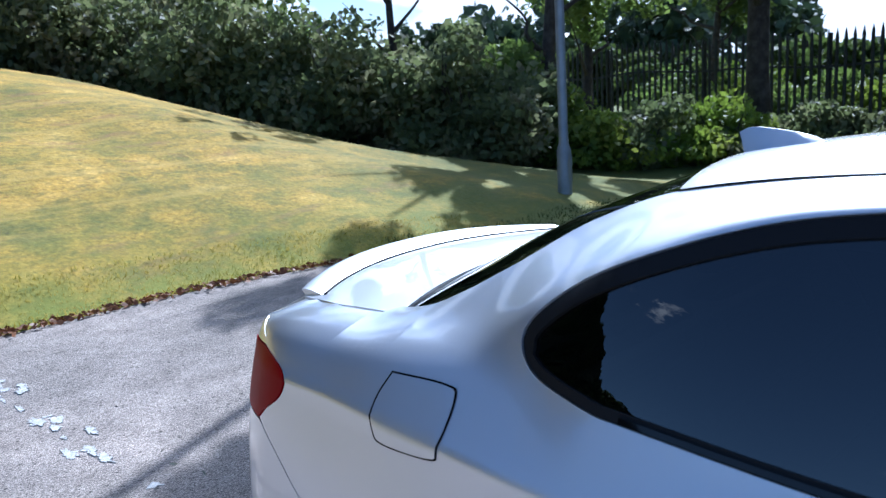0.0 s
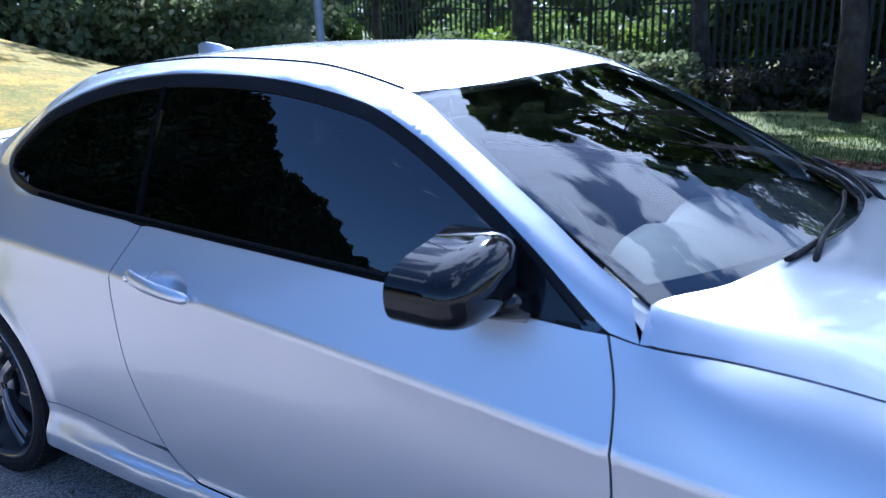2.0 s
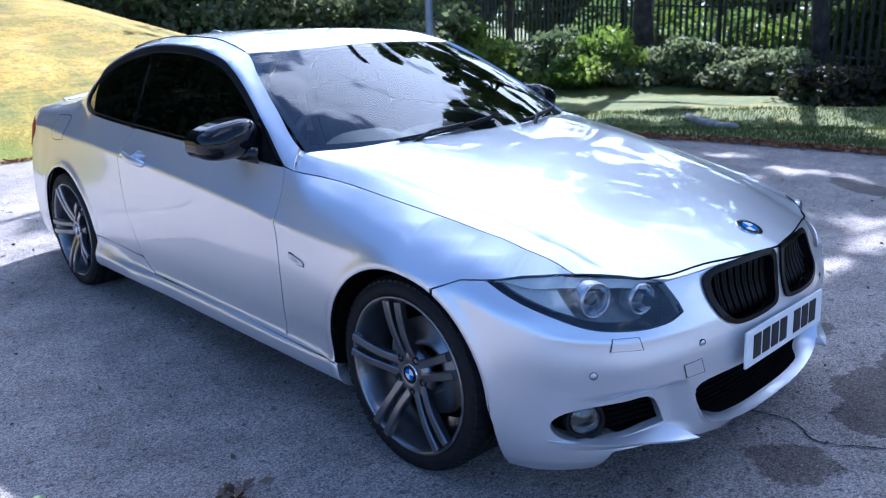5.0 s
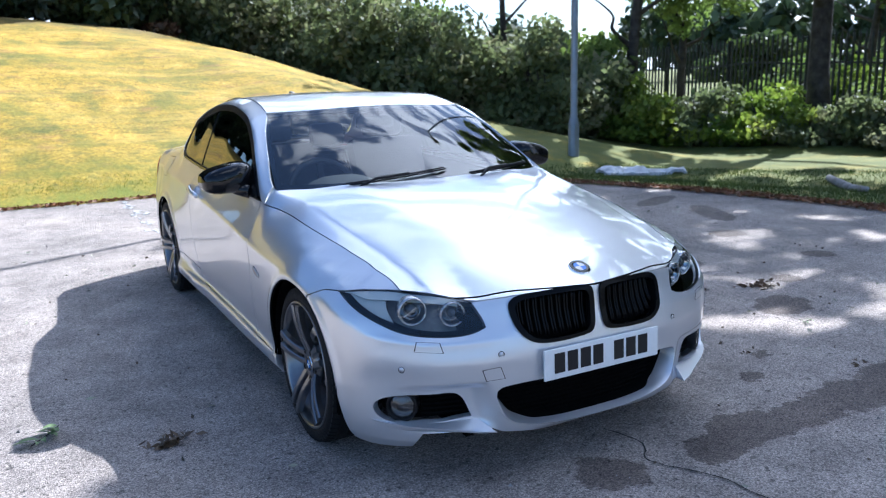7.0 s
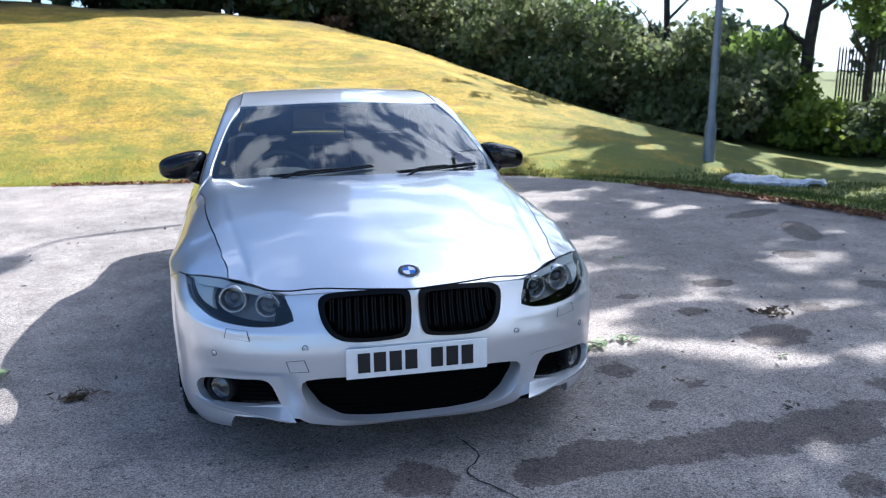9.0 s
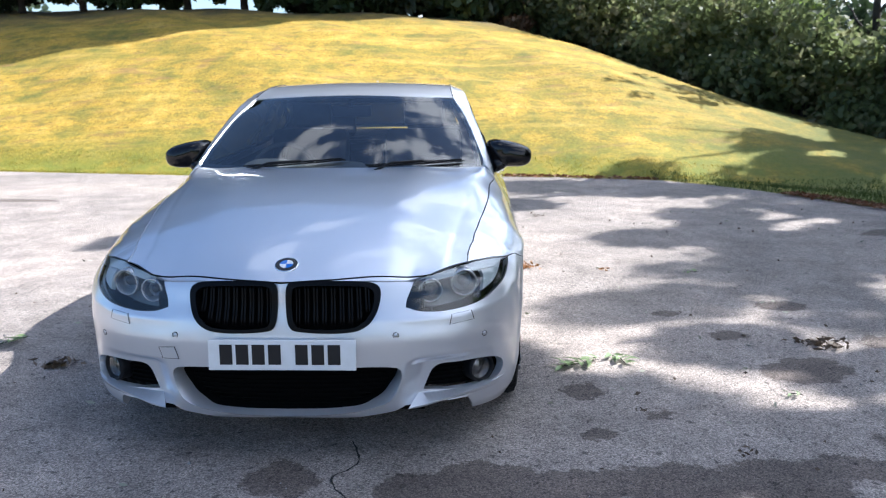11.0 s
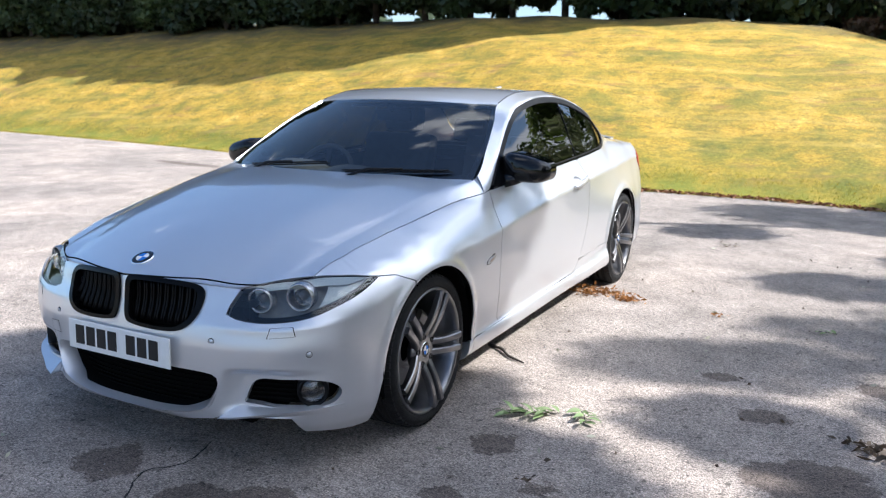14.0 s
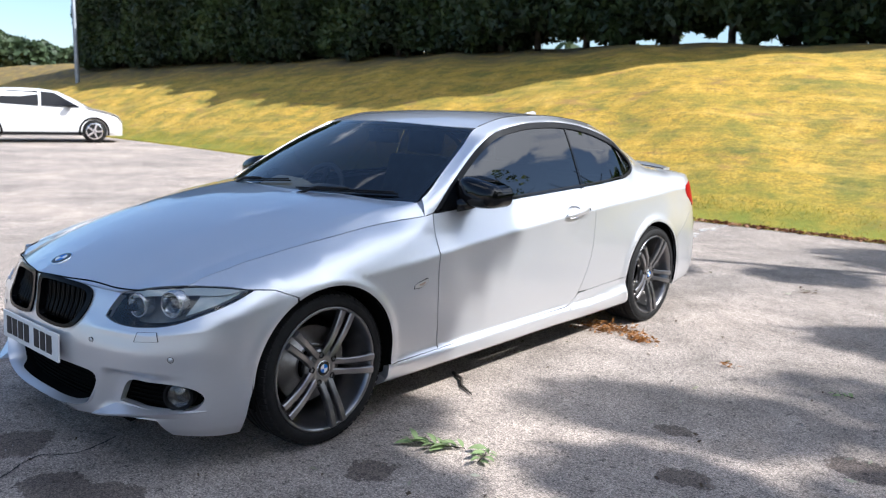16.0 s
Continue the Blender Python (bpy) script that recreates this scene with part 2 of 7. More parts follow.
def varied(m, colors, scale=3.0, detail=6.0, stops=None, bump=0.0, bump_scale=60.0, second=None, coords="Object", random_amount=0.0):
    """Noise-driven base colour between the given colours, and a fine bump."""
    b = m.node_tree.nodes["Principled BSDF"]
    co = node(m, "ShaderNodeTexCoord")
    no = node(m, "ShaderNodeTexNoise", Scale=scale, Detail=detail, Roughness=0.6)
    link(m, co.outputs[coords], no.inputs["Vector"])
    ramp = node(m, "ShaderNodeValToRGB")
    el = ramp.color_ramp.elements
    stops = stops or [0.3 + 0.4 * i / (len(colors) - 1) for i in range(len(colors))]
    while len(el) < len(colors):
        el.new(0.5)
    for e, c, s in zip(el, colors, stops):
        e.position, e.color = s, (*c, 1)
    link(m, no.outputs["Fac"], ramp.inputs["Fac"])
    top = ramp.outputs["Color"]
    if second:
        s2, lo, hi = second
        n2 = node(m, "ShaderNodeTexNoise", Scale=s2, Detail=4.0, Roughness=0.65)
        link(m, co.outputs[coords], n2.inputs["Vector"])
        mr = node(m, "ShaderNodeMapRange")
        mr.inputs["From Min"].default_value, mr.inputs["From Max"].default_value = 0.3, 0.7
        mr.inputs["To Min"].default_value, mr.inputs["To Max"].default_value = lo, hi
        link(m, n2.outputs["Fac"], mr.inputs["Value"])
        hs = node(m, "ShaderNodeHueSaturation")
        link(m, top, hs.inputs["Color"])
        link(m, mr.outputs["Result"], hs.inputs["Value"])
        top = hs.outputs["Color"]
    if random_amount:
        oi = node(m, "ShaderNodeObjectInfo")
        geo = node(m, "ShaderNodeNewGeometry")
        add = node(m, "ShaderNodeMath")
        add.operation = "ADD"
        link(m, oi.outputs["Random"], add.inputs[0])
        link(m, geo.outputs["Random Per Island"], add.inputs[1])
        mr = node(m, "ShaderNodeMapRange")
        mr.inputs["From Max"].default_value = 2.0
        mr.inputs["To Min"].default_value, mr.inputs["To Max"].default_value = 1 - random_amount, 1 + random_amount
        link(m, add.outputs["Value"], mr.inputs["Value"])
        hs = node(m, "ShaderNodeHueSaturation")
        link(m, top, hs.inputs["Color"])
        link(m, mr.outputs["Result"], hs.inputs["Value"])
        top = hs.outputs["Color"]
    link(m, top, b.inputs["Base Color"])
    if bump:
        nb = node(m, "ShaderNodeTexNoise", Scale=bump_scale, Detail=5.0, Roughness=0.65)
        link(m, co.outputs[coords], nb.inputs["Vector"])
        bp = node(m, "ShaderNodeBump", Strength=bump, Distance=0.02)
        link(m, nb.outputs["Fac"], bp.inputs["Height"])
        link(m, bp.outputs["Normal"], b.inputs["Normal"])
    return m


paint = material("silver_paint", (0.70, 0.71, 0.735), 0.38, 0.76, coat=1.0, coat_rough=0.02)
_b = paint.node_tree.nodes["Principled BSDF"]
_co = node(paint, "ShaderNodeTexCoord")
_fl = node(paint, "ShaderNodeTexNoise", Scale=1800.0, Detail=1.0)
_mr = node(paint, "ShaderNodeMapRange")
_mr.inputs["To Min"].default_value, _mr.inputs["To Max"].default_value = 0.35, 0.41
link(paint, _co.outputs["Object"], _fl.inputs["Vector"])
link(paint, _fl.outputs["Fac"], _mr.inputs["Value"])
link(paint, _mr.outputs["Result"], _b.inputs["Roughness"])
gloss_black = material("gloss_black", (0.005, 0.005, 0.006), 0.05, ior=1.42)
trim_black = material("trim_black", (0.007, 0.007, 0.008), 0.45, ior=1.3)
rubber = varied(material("rubber", (0.01, 0.01, 0.01), 0.7, ior=1.3), [(0.007, 0.007, 0.008), (0.014, 0.014, 0.014)], 30, bump=0.15, bump_scale=200)
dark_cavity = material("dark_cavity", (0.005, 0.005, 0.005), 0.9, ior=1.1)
chrome = material("chrome", (0.8, 0.8, 0.82), 0.08, 1.0)
alloy = varied(material("gunmetal_alloy", (0.2, 0.2, 0.21), 0.28, 0.9, coat=0.5), [(0.16, 0.158, 0.163), (0.23, 0.227, 0.232)], 9)
steel = varied(material("brake_steel", (0.35, 0.34, 0.33), 0.35, 1.0), [(0.30, 0.28, 0.26), (0.42, 0.41, 0.4)], 25)
plate_white = varied(material("plate_white", (0.8, 0.8, 0.78), 0.3, coat=0.3), [(0.76, 0.76, 0.74), (0.83, 0.83, 0.82)], 20)
mark_black = material("mark_black", (0.01, 0.01, 0.011), 0.4)
mark_blue = material("mark_blue", (0.02, 0.16, 0.55), 0.04, ior=1.3)
mark_white = material("mark_white", (0.75, 0.75, 0.75), 0.04, ior=1.3)


def glass(name, tint, rough=0.0, ior=2.0):
    m = bpy.data.materials.new(name)
    m.use_nodes = True
    t = m.node_tree
    t.nodes.clear()
    o = t.nodes.new("ShaderNodeOutputMaterial")
    mix, fr = t.nodes.new("ShaderNodeMixShader"), t.nodes.new("ShaderNodeMath")
    lw, pw = t.nodes.new("ShaderNodeLayerWeight"), t.nodes.new("ShaderNodeMath")
    base = ((ior - 1) / (ior + 1)) ** 2
    lw.inputs["Blend"].default_value = 0.5
    pw.operation, fr.operation = "POWER", "MULTIPLY_ADD"
    pw.inputs[1].default_value = 5.0
    fr.inputs[1].default_value, fr.inputs[2].default_value = 1 - base, base
    t.links.new(lw.outputs["Facing"], pw.inputs[0])
    t.links.new(pw.outputs["Value"], fr.inputs[0])
    tr, gl = t.nodes.new("ShaderNodeBsdfTransparent"), t.nodes.new("ShaderNodeBsdfGlossy")
    tr.inputs["Color"].default_value = (*tint, 1)
    gl.inputs["Roughness"].default_value = rough
    t.links.new(fr.outputs["Value"], mix.inputs["Fac"])
    t.links.new(tr.outputs["BSDF"], mix.inputs[1])
    t.links.new(gl.outputs["BSDF"], mix.inputs[2])
    t.links.new(mix.outputs["Shader"], o.inputs["Surface"])
    return m


screen_glass = glass("windscreen_glass", (0.60, 0.63, 0.63), ior=2.03)
tint_glass = glass("tinted_side_glass", (0.03, 0.035, 0.04), ior=2.0)
lamp_glass = glass("clear_lamp_glass", (0.90, 0.91, 0.91), ior=1.75)
red_lamp = material("red_lamp", (0.24, 0.002, 0.004), 0.4, ior=1.12)
fog_metal = material("fog_reflector", (0.10, 0.10, 0.10), 0.12, 0.9)
slat_black = material("slat_black", (0.004, 0.004, 0.0045), 0.25, ior=1.2)
clear_lens = material("clear_indicator", (0.62, 0.60, 0.56), 0.25, 0.0, coat=1.0)
bulb_amber = material("bulb_amber", (0.42, 0.30, 0.22), 0.3, coat=1.0)
lamp_inside = material("lamp_reflector", (0.55, 0.57, 0.58), 0.14, 1.0)
lamp_dark = varied(material("lamp_housing", (0.3, 0.31, 0.3), 0.4, 0.4), [(0.15, 0.153, 0.147), (0.22, 0.223, 0.215)], 40)
brow_grey = material("lamp_brow", (0.42, 0.46, 0.46), 0.3, coat=0.5)
ring_grey = material("lamp_ring_grey", (0.5, 0.505, 0.51), 0.25, 0.8)
lens_dark = material("projector_dark", (0.03, 0.032, 0.036), 0.04, coat=1.0)
seat_leather = varied(material("seat_leather", (0.03, 0.03, 0.032), 0.5), [(0.05, 0.05, 0.05), (0.08, 0.08, 0.082)], 12, bump=0.1)
dash_plastic = varied(material("dash_plastic", (0.03, 0.03, 0.032), 0.6), [(0.07, 0.072, 0.07), (0.10, 0.102, 0.098)], 20, bump=0.1, bump_scale=300)

# ---- ground, hill, asphalt ----
def kerb_y(x):
    """The edge between the asphalt and the bank behind the cars."""
    return hermite([-3.2, -1.0, 1.5, 6.0, 10.0, 16.0, 23.0, 60.0], [-5.9, -6.3, -6.35, -7.0, -7.9, -8.7, -9.4, -12.0], x)


def kerb_x(y):
    """The edge between the asphalt and the verge under the trees."""
    return hermite([-5.9, -4.8, -3.5, -2.0, 0.0, 3.0, 12.0, 40.0], [-3.2, -4.2, -5.0, -5.55, -5.9, -6.0, -5.6, -5.0], y)


def ground_z(x, y):
    x, y = np.asarray(x, float), np.asarray(y, float)
    d = kerb_y(np.maximum(x, -3.2)) - y                     # metres behind the kerb
    top = hermite([-8, -4, 0, 3, 7, 40], [3.27, 2.38, 2.74, 2.96, 3.1, 3.4], np.clip(x, -8, 40))
    s = np.clip(d / 10.28, 0, 1)
    up = top * (1.386 * s - 0.386 * s**3) * np.clip(d * 2, 0, 1)
    cut = np.clip((x + 9.88 + 0.173 * (y + 17)) / 8.9, 0, 1)   # falls away towards the trees
    cut = cut * cut * (3 - 2 * cut)
    up = np.where(d > 0, up * cut, 0)
    back = np.clip((d - 10.5) / 14, 0, 1)
    up = up * (1 - 0.7 * back * back * (3 - 2 * back))
    verge = np.clip((kerb_x(np.clip(y, -5.9, 40)) - x) / 3.2, 0, 1) * -0.22
    wave = 0.05 * np.sin(x * 0.9 + 1.3) * np.sin(y * 0.7) + 0.03 * np.sin(x * 2.1 + y * 1.7)
    off = np.clip(np.maximum(d, kerb_x(np.clip(y, -5.9, 40)) - x) / 2.0, 0, 1)
    return np.maximum(up, 0) + verge + wave * off + 0.035 * np.clip(off * 6, 0, 1)


def on_grass(x, y):
    x, y = np.asarray(x, float), np.asarray(y, float)
    return (y < kerb_y(np.maximum(x, -3.2))) | (x < kerb_x(np.clip(y, -5.9, 40))) & (y < 40)


grass_mat = varied(material("dry_grass", (0.2, 0.18, 0.05), 0.9), [(0.14, 0.130, 0.020), (0.26, 0.190, 0.024), (0.43, 0.262, 0.030), (0.58, 0.375, 0.075)], 1.5, 12,
                   stops=[0.31, 0.42, 0.54, 0.72], bump=0.6, bump_scale=14, second=(22.0, 0.5, 1.45))
# the mower's lines along the bank, scorched patches, greener grass at the damp foot; needle litter below the hedge and
# greener grass under the trees, both darkened to paint in shade
_b = grass_mat.node_tree.nodes["Principled BSDF"]
_top = _b.inputs["Base Color"].links[0].from_socket
_co = node(grass_mat, "ShaderNodeTexCoord")
_sp = node(grass_mat, "ShaderNodeSeparateXYZ")
link(grass_mat, _co.outputs["Object"], _sp.inputs["Vector"])


def grass_layer(top, stretch, scale, lo, hi, color, amount, blend="MIX", detail=5.0):
    """One layer of colour over the grass, where a stretched noise is high."""
    mp = node(grass_mat, "ShaderNodeMapping", Scale=stretch, Rotation=(0, 0, 0.08))
    no = node(grass_mat, "ShaderNodeTexNoise", Scale=scale, Detail=detail, Roughness=0.62)
    mr = node(grass_mat, "ShaderNodeMapRange")
    mr.inputs["From Min"].default_value, mr.inputs["From Max"].default_value = lo, hi
    mr.inputs["To Max"].default_value = amount
    mix = node(grass_mat, "ShaderNodeMixRGB", Color2=(*color, 1))
    mix.blend_type = blend
    link(grass_mat, _co.outputs["Object"], mp.inputs["Vector"])
    link(grass_mat, mp.outputs["Vector"], no.inputs["Vector"])
    link(grass_mat, no.outputs["Fac"], mr.inputs["Value"])
    link(grass_mat, mr.outputs["Result"], mix.inputs["Fac"])
    link(grass_mat, top, mix.inputs["Color1"])
    return mix.outputs["Color"]


_top = grass_layer(_top, (0.16, 1.5, 1.0), 1.3, 0.46, 0.68, (0.175, 0.165, 0.022), 0.55)
_top = grass_layer(_top, (0.22, 2.6, 1.0), 1.6, 0.52, 0.70, (0.50, 0.335, 0.075), 0.6)
_top = grass_layer(_top, (0.5, 1.2, 1.0), 2.4, 0.57, 0.68, (0.25, 0.135, 0.050), 0.7)
_top = grass_layer(_top, (0.9, 1.5, 1.0), 5.5, 0.50, 0.66, (0.105, 0.105, 0.022), 0.6)
# Y: brown litter plus the hedge's shade; X: green plus the trees' shade, as colour
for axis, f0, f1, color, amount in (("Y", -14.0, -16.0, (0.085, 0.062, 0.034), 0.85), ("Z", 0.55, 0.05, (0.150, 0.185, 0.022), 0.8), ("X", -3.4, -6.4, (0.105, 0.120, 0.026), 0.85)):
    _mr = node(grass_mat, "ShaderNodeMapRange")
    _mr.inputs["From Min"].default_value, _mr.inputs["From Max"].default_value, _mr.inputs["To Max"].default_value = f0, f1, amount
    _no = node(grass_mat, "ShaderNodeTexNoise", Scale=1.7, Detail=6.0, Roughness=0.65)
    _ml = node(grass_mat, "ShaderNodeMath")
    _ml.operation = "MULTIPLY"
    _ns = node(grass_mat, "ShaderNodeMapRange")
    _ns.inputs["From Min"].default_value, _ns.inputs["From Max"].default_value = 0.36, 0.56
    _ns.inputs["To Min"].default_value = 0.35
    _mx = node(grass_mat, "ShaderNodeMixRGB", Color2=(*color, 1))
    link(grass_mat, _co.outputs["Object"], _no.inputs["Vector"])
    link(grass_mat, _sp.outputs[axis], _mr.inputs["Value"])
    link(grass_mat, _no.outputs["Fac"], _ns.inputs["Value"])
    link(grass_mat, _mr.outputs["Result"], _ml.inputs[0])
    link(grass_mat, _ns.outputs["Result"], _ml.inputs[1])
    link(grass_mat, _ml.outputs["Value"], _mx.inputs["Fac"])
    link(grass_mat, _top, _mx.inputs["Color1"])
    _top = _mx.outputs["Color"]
link(grass_mat, _top, _b.inputs["Base Color"])
axis_a = np.unique(np.r_[np.linspace(-900, -60, 12), np.linspace(-60, -16, 23), np.linspace(-16, 30, 154), np.linspace(30, 60, 21), np.linspace(60, 900, 12)])
axis_b = np.unique(np.r_[np.linspace(-900, -60, 12), np.linspace(-60, -22, 16), np.linspace(-22, 8, 101), np.linspace(8, 60, 22), np.linspace(60, 900, 12)])
gx, gy = np.meshgrid(axis_a, axis_b, indexing="ij")
gz = ground_z(gx, gy)
gz = np.where(on_grass(gx, gy), gz, -0.03)
nb = len(axis_b)
gv = np.stack([gx.ravel(), gy.ravel(), gz.ravel()], 1)
gf = [(i * nb + j, (i + 1) * nb + j, (i + 1) * nb + j + 1, i * nb + j + 1) for i in range(len(axis_a) - 1) for j in range(nb - 1)]
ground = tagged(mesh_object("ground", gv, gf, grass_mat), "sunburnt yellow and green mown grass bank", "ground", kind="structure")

asphalt_mat = varied(material("worn_asphalt", (0.2, 0.2, 0.2), 0.88), [(0.21, 0.184, 0.166), (0.315, 0.268, 0.236), (0.44, 0.366, 0.314)], 0.5, 9,
                     stops=[0.3, 0.5, 0.72], bump=0.6, bump_scale=150, second=(140.0, 0.35, 1.65))


def gritty(m, blotch=(0.68, 1.30), stones=(0.58, 1.44), scale=140.0):
    """Hand-sized mottling, single stones of the surface and small dark pits, over the base colour."""
    b = m.node_tree.nodes["Principled BSDF"]
    top = b.inputs["Base Color"].links[0].from_socket
    co = node(m, "ShaderNodeTexCoord")
    n1 = node(m, "ShaderNodeTexNoise", Scale=3.2, Detail=9.0, Roughness=0.7)
    vo = node(m, "ShaderNodeTexVoronoi", Scale=scale)
    n2 = node(m, "ShaderNodeTexNoise", Scale=26.0, Detail=3.0, Roughness=0.6)
    sep = node(m, "ShaderNodeSeparateColor")
    for n in (n1, vo, n2):
        link(m, co.outputs["Object"], n.inputs["Vector"])
    link(m, vo.outputs["Color"], sep.inputs["Color"])
    for src, f0, f1, t0, t1 in ((n1.outputs["Fac"], 0.3, 0.7, *blotch), (sep.outputs["Red"], 0.0, 1.0, *stones), (n2.outputs["Fac"], 0.61, 0.67, 1.0, 0.42)):
        mr = node(m, "ShaderNodeMapRange")
        mr.inputs["From Min"].default_value, mr.inputs["From Max"].default_value = f0, f1
        mr.inputs["To Min"].default_value, mr.inputs["To Max"].default_value = t0, t1
        link(m, src, mr.inputs["Value"])
        hs = node(m, "ShaderNodeHueSaturation")
        link(m, top, hs.inputs["Color"])
        link(m, mr.outputs["Result"], hs.inputs["Value"])
        top = hs.outputs["Color"]
    link(m, top, b.inputs["Base Color"])
    return m



def stained(m, spots, dark=(0.48, 0.45, 0.435)):
    """Dark tar and oil stains with ragged, soft edges: spots are (x, y, half length, half width, turn)."""
    b = m.node_tree.nodes["Principled BSDF"]
    top = b.inputs["Base Color"].links[0].from_socket
    co = node(m, "ShaderNodeTexCoord")
    no = node(m, "ShaderNodeTexNoise", Scale=9.0, Detail=7.0, Roughness=0.72)
    link(m, co.outputs["Object"], no.inputs["Vector"])
    warp = node(m, "ShaderNodeVectorMath")
    warp.operation = "MULTIPLY_ADD"
    warp.inputs[1].default_value = (0.24, 0.24, 0.0)
    shift = node(m, "ShaderNodeVectorMath")
    shift.operation = "ADD"
    shift.inputs[1].default_value = (-0.12, -0.12, 0.0)
    link(m, no.outputs["Color"], warp.inputs[0])
    link(m, co.outputs["Object"], shift.inputs[0])
    link(m, shift.outputs["Vector"], warp.inputs[2])
    best = None
    for x, y, rx, ry, turn in spots:
        mp = node(m, "ShaderNodeMapping", Location=(x, y, 0), Rotation=(0, 0, turn), Scale=(rx, ry, 1))
        mp.vector_type = "TEXTURE"
        ln = node(m, "ShaderNodeVectorMath")
        ln.operation = "LENGTH"
        link(m, warp.outputs["Vector"], mp.inputs["Vector"])
        link(m, mp.outputs["Vector"], ln.inputs[0])
        if best is None:
            best = ln.outputs["Value"]
        else:
            mn = node(m, "ShaderNodeMath")
            mn.operation = "SMOOTH_MIN"
            mn.inputs[2].default_value = 0.25
            link(m, best, mn.inputs[0])
            link(m, ln.outputs["Value"], mn.inputs[1])
            best = mn.outputs["Value"]
    mr = node(m, "ShaderNodeMapRange")
    mr.interpolation_type = "SMOOTHSTEP"
    mr.inputs["From Min"].default_value, mr.inputs["From Max"].default_value = 1.05, 0.91
    link(m, best, mr.inputs["Value"])
    mix = node(m, "ShaderNodeMixRGB", Color2=(*dark, 1))
    mix.blend_type = "MULTIPLY"
    link(m, mr.outputs["Result"], mix.inputs["Fac"])
    link(m, top, mix.inputs["Color1"])
    link(m, mix.outputs["Color"], b.inputs["Base Color"])


gritty(asphalt_mat)
stains = [(-0.46, 2.30, 0.15, 0.11, 0.2), (-0.71, 2.25, 0.22, 0.15, 0.1), (-1.03, 2.27, 0.28, 0.12, 0.0), (-1.38, 2.26, 0.26, 0.15, 0.1), (-1.75, 2.24, 0.24, 0.17, -0.1), (-2.05, 2.13, 0.20, 0.10, -0.2), (-2.5, 2.0, 0.3, 0.14, -0.3),
          (0.01, 2.25, 0.13, 0.13, 0), (-2.28, 1.15, 0.24, 0.17, 0.4), (-2.57, 0.07, 0.16, 0.11, 0.2), (-3.71, -0.58, 0.17, 0.16, 0.3), (-2.84, 0.74, 0.12, 0.10, 0), (-1.17, 1.43, 0.10, 0.09, 0.3), (-1.17, 1.86, 0.08, 0.06, 0.2),
          (-2.06, 0.63, 0.11, 0.08, 0.2), (-3.65, 0.38, 0.12, 0.13, 0.6), (-1.45, 1.67, 0.08, 0.05, 0.5), (-1.51, 2.68, 0.10, 0.07, 0.2), (-1.83, 0.23, 0.09, 0.07, 0.3), (-4.5, -2.3, 0.45, 0.14, 0.4),
          (-4.3, 0.9, 0.4, 0.15, 0.9), (-4.4, -1.4, 0.5, 0.16, 1.1), (4.6, -4.2, 0.6, 0.10, -0.1), (7.5, -5.6, 0.9, 0.14, -0.15), (-0.9, 3.1, 0.35, 0.16, 0.4), (0.6, 3.3, 0.3, 0.12, 0.2)]
stained(asphalt_mat, stains)
edge = [(x, float(kerb_y(x)) + 0.05 * math.sin(3.1 * x) * math.sin(1.3 * x)) for x in np.arange(60, -3.2, -0.4)]
edge += [(float(kerb_x(y)) + 0.05 * math.sin(2.7 * y), y) for y in np.arange(-5.8, 40, 0.4)]
edge += [(60, 40)]
asphalt = panel("asphalt_lot", np.array(edge), lambda p: np.c_[p, np.zeros(len(p))], asphalt_mat, None, step=1.2, flange=0.06, out=(0, 0, 1))
tagged(asphalt, "pale grey worn asphalt car park surface", "road", kind="structure")

# ---- the silver coupe: x to its right, y ahead, z up ----
PLAN = smooth_line([(0, 2.165), (0.15, 2.160), (0.28, 2.146), (0.43, 2.113), (0.58, 2.062), (0.70, 1.992), (0.79, 1.90), (0.845, 1.78), (0.868, 1.65),
                    (0.878, 1.50), (0.88, 1.35), (0.88, 0.9), (0.88, 0.0), (0.88, -0.9), (0.88, -1.45), (0.874, -1.68), (0.860, -1.90), (0.818, -2.10),
                    (0.73, -2.26), (0.56, -2.355), (0.30, -2.405), (0, -2.42)], 10)
PLAN_A = np.r_[0, np.cumsum(np.linalg.norm(np.diff(PLAN, axis=0), axis=1))]


def plan_at(a):
    a = np.clip(np.abs(a), 0, PLAN_A[-1])
    e = 0.01
    get = lambda s: np.stack([np.interp(s, PLAN_A, PLAN[:, 0]), np.interp(s, PLAN_A, PLAN[:, 1])], -1)
    p, d = get(a), get(np.minimum(a + e, PLAN_A[-1])) - get(np.maximum(a - e, 0))
    d /= np.linalg.norm(d, axis=-1)[..., None] + 1e-12
    return p, np.stack([-d[..., 1], d[..., 0]], -1)          # outward normal


def a_of_y(y):
    """Arc length round the plan for a place along the side."""
    return np.interp(-np.asarray(y, float), -PLAN[:, 1], PLAN_A)


def a_of_x(x):
    """Arc length for a place across the front."""
    return np.interp(x, PLAN[:70, 0], PLAN_A[:70])


# Sections: arc length; ten heights; ten insets from the plan. The seventh is the crease along the flank.
SECTIONS = []


def section_in(a, zs, ins):
    SECTIONS.append((float(a), zs, ins))


def section_x(y, zs, xs):
    SECTIONS.append((float(a_of_y(y)), zs, [float(np.interp(-y, -PLAN[:, 1], PLAN[:, 0])) - x for x in xs]))


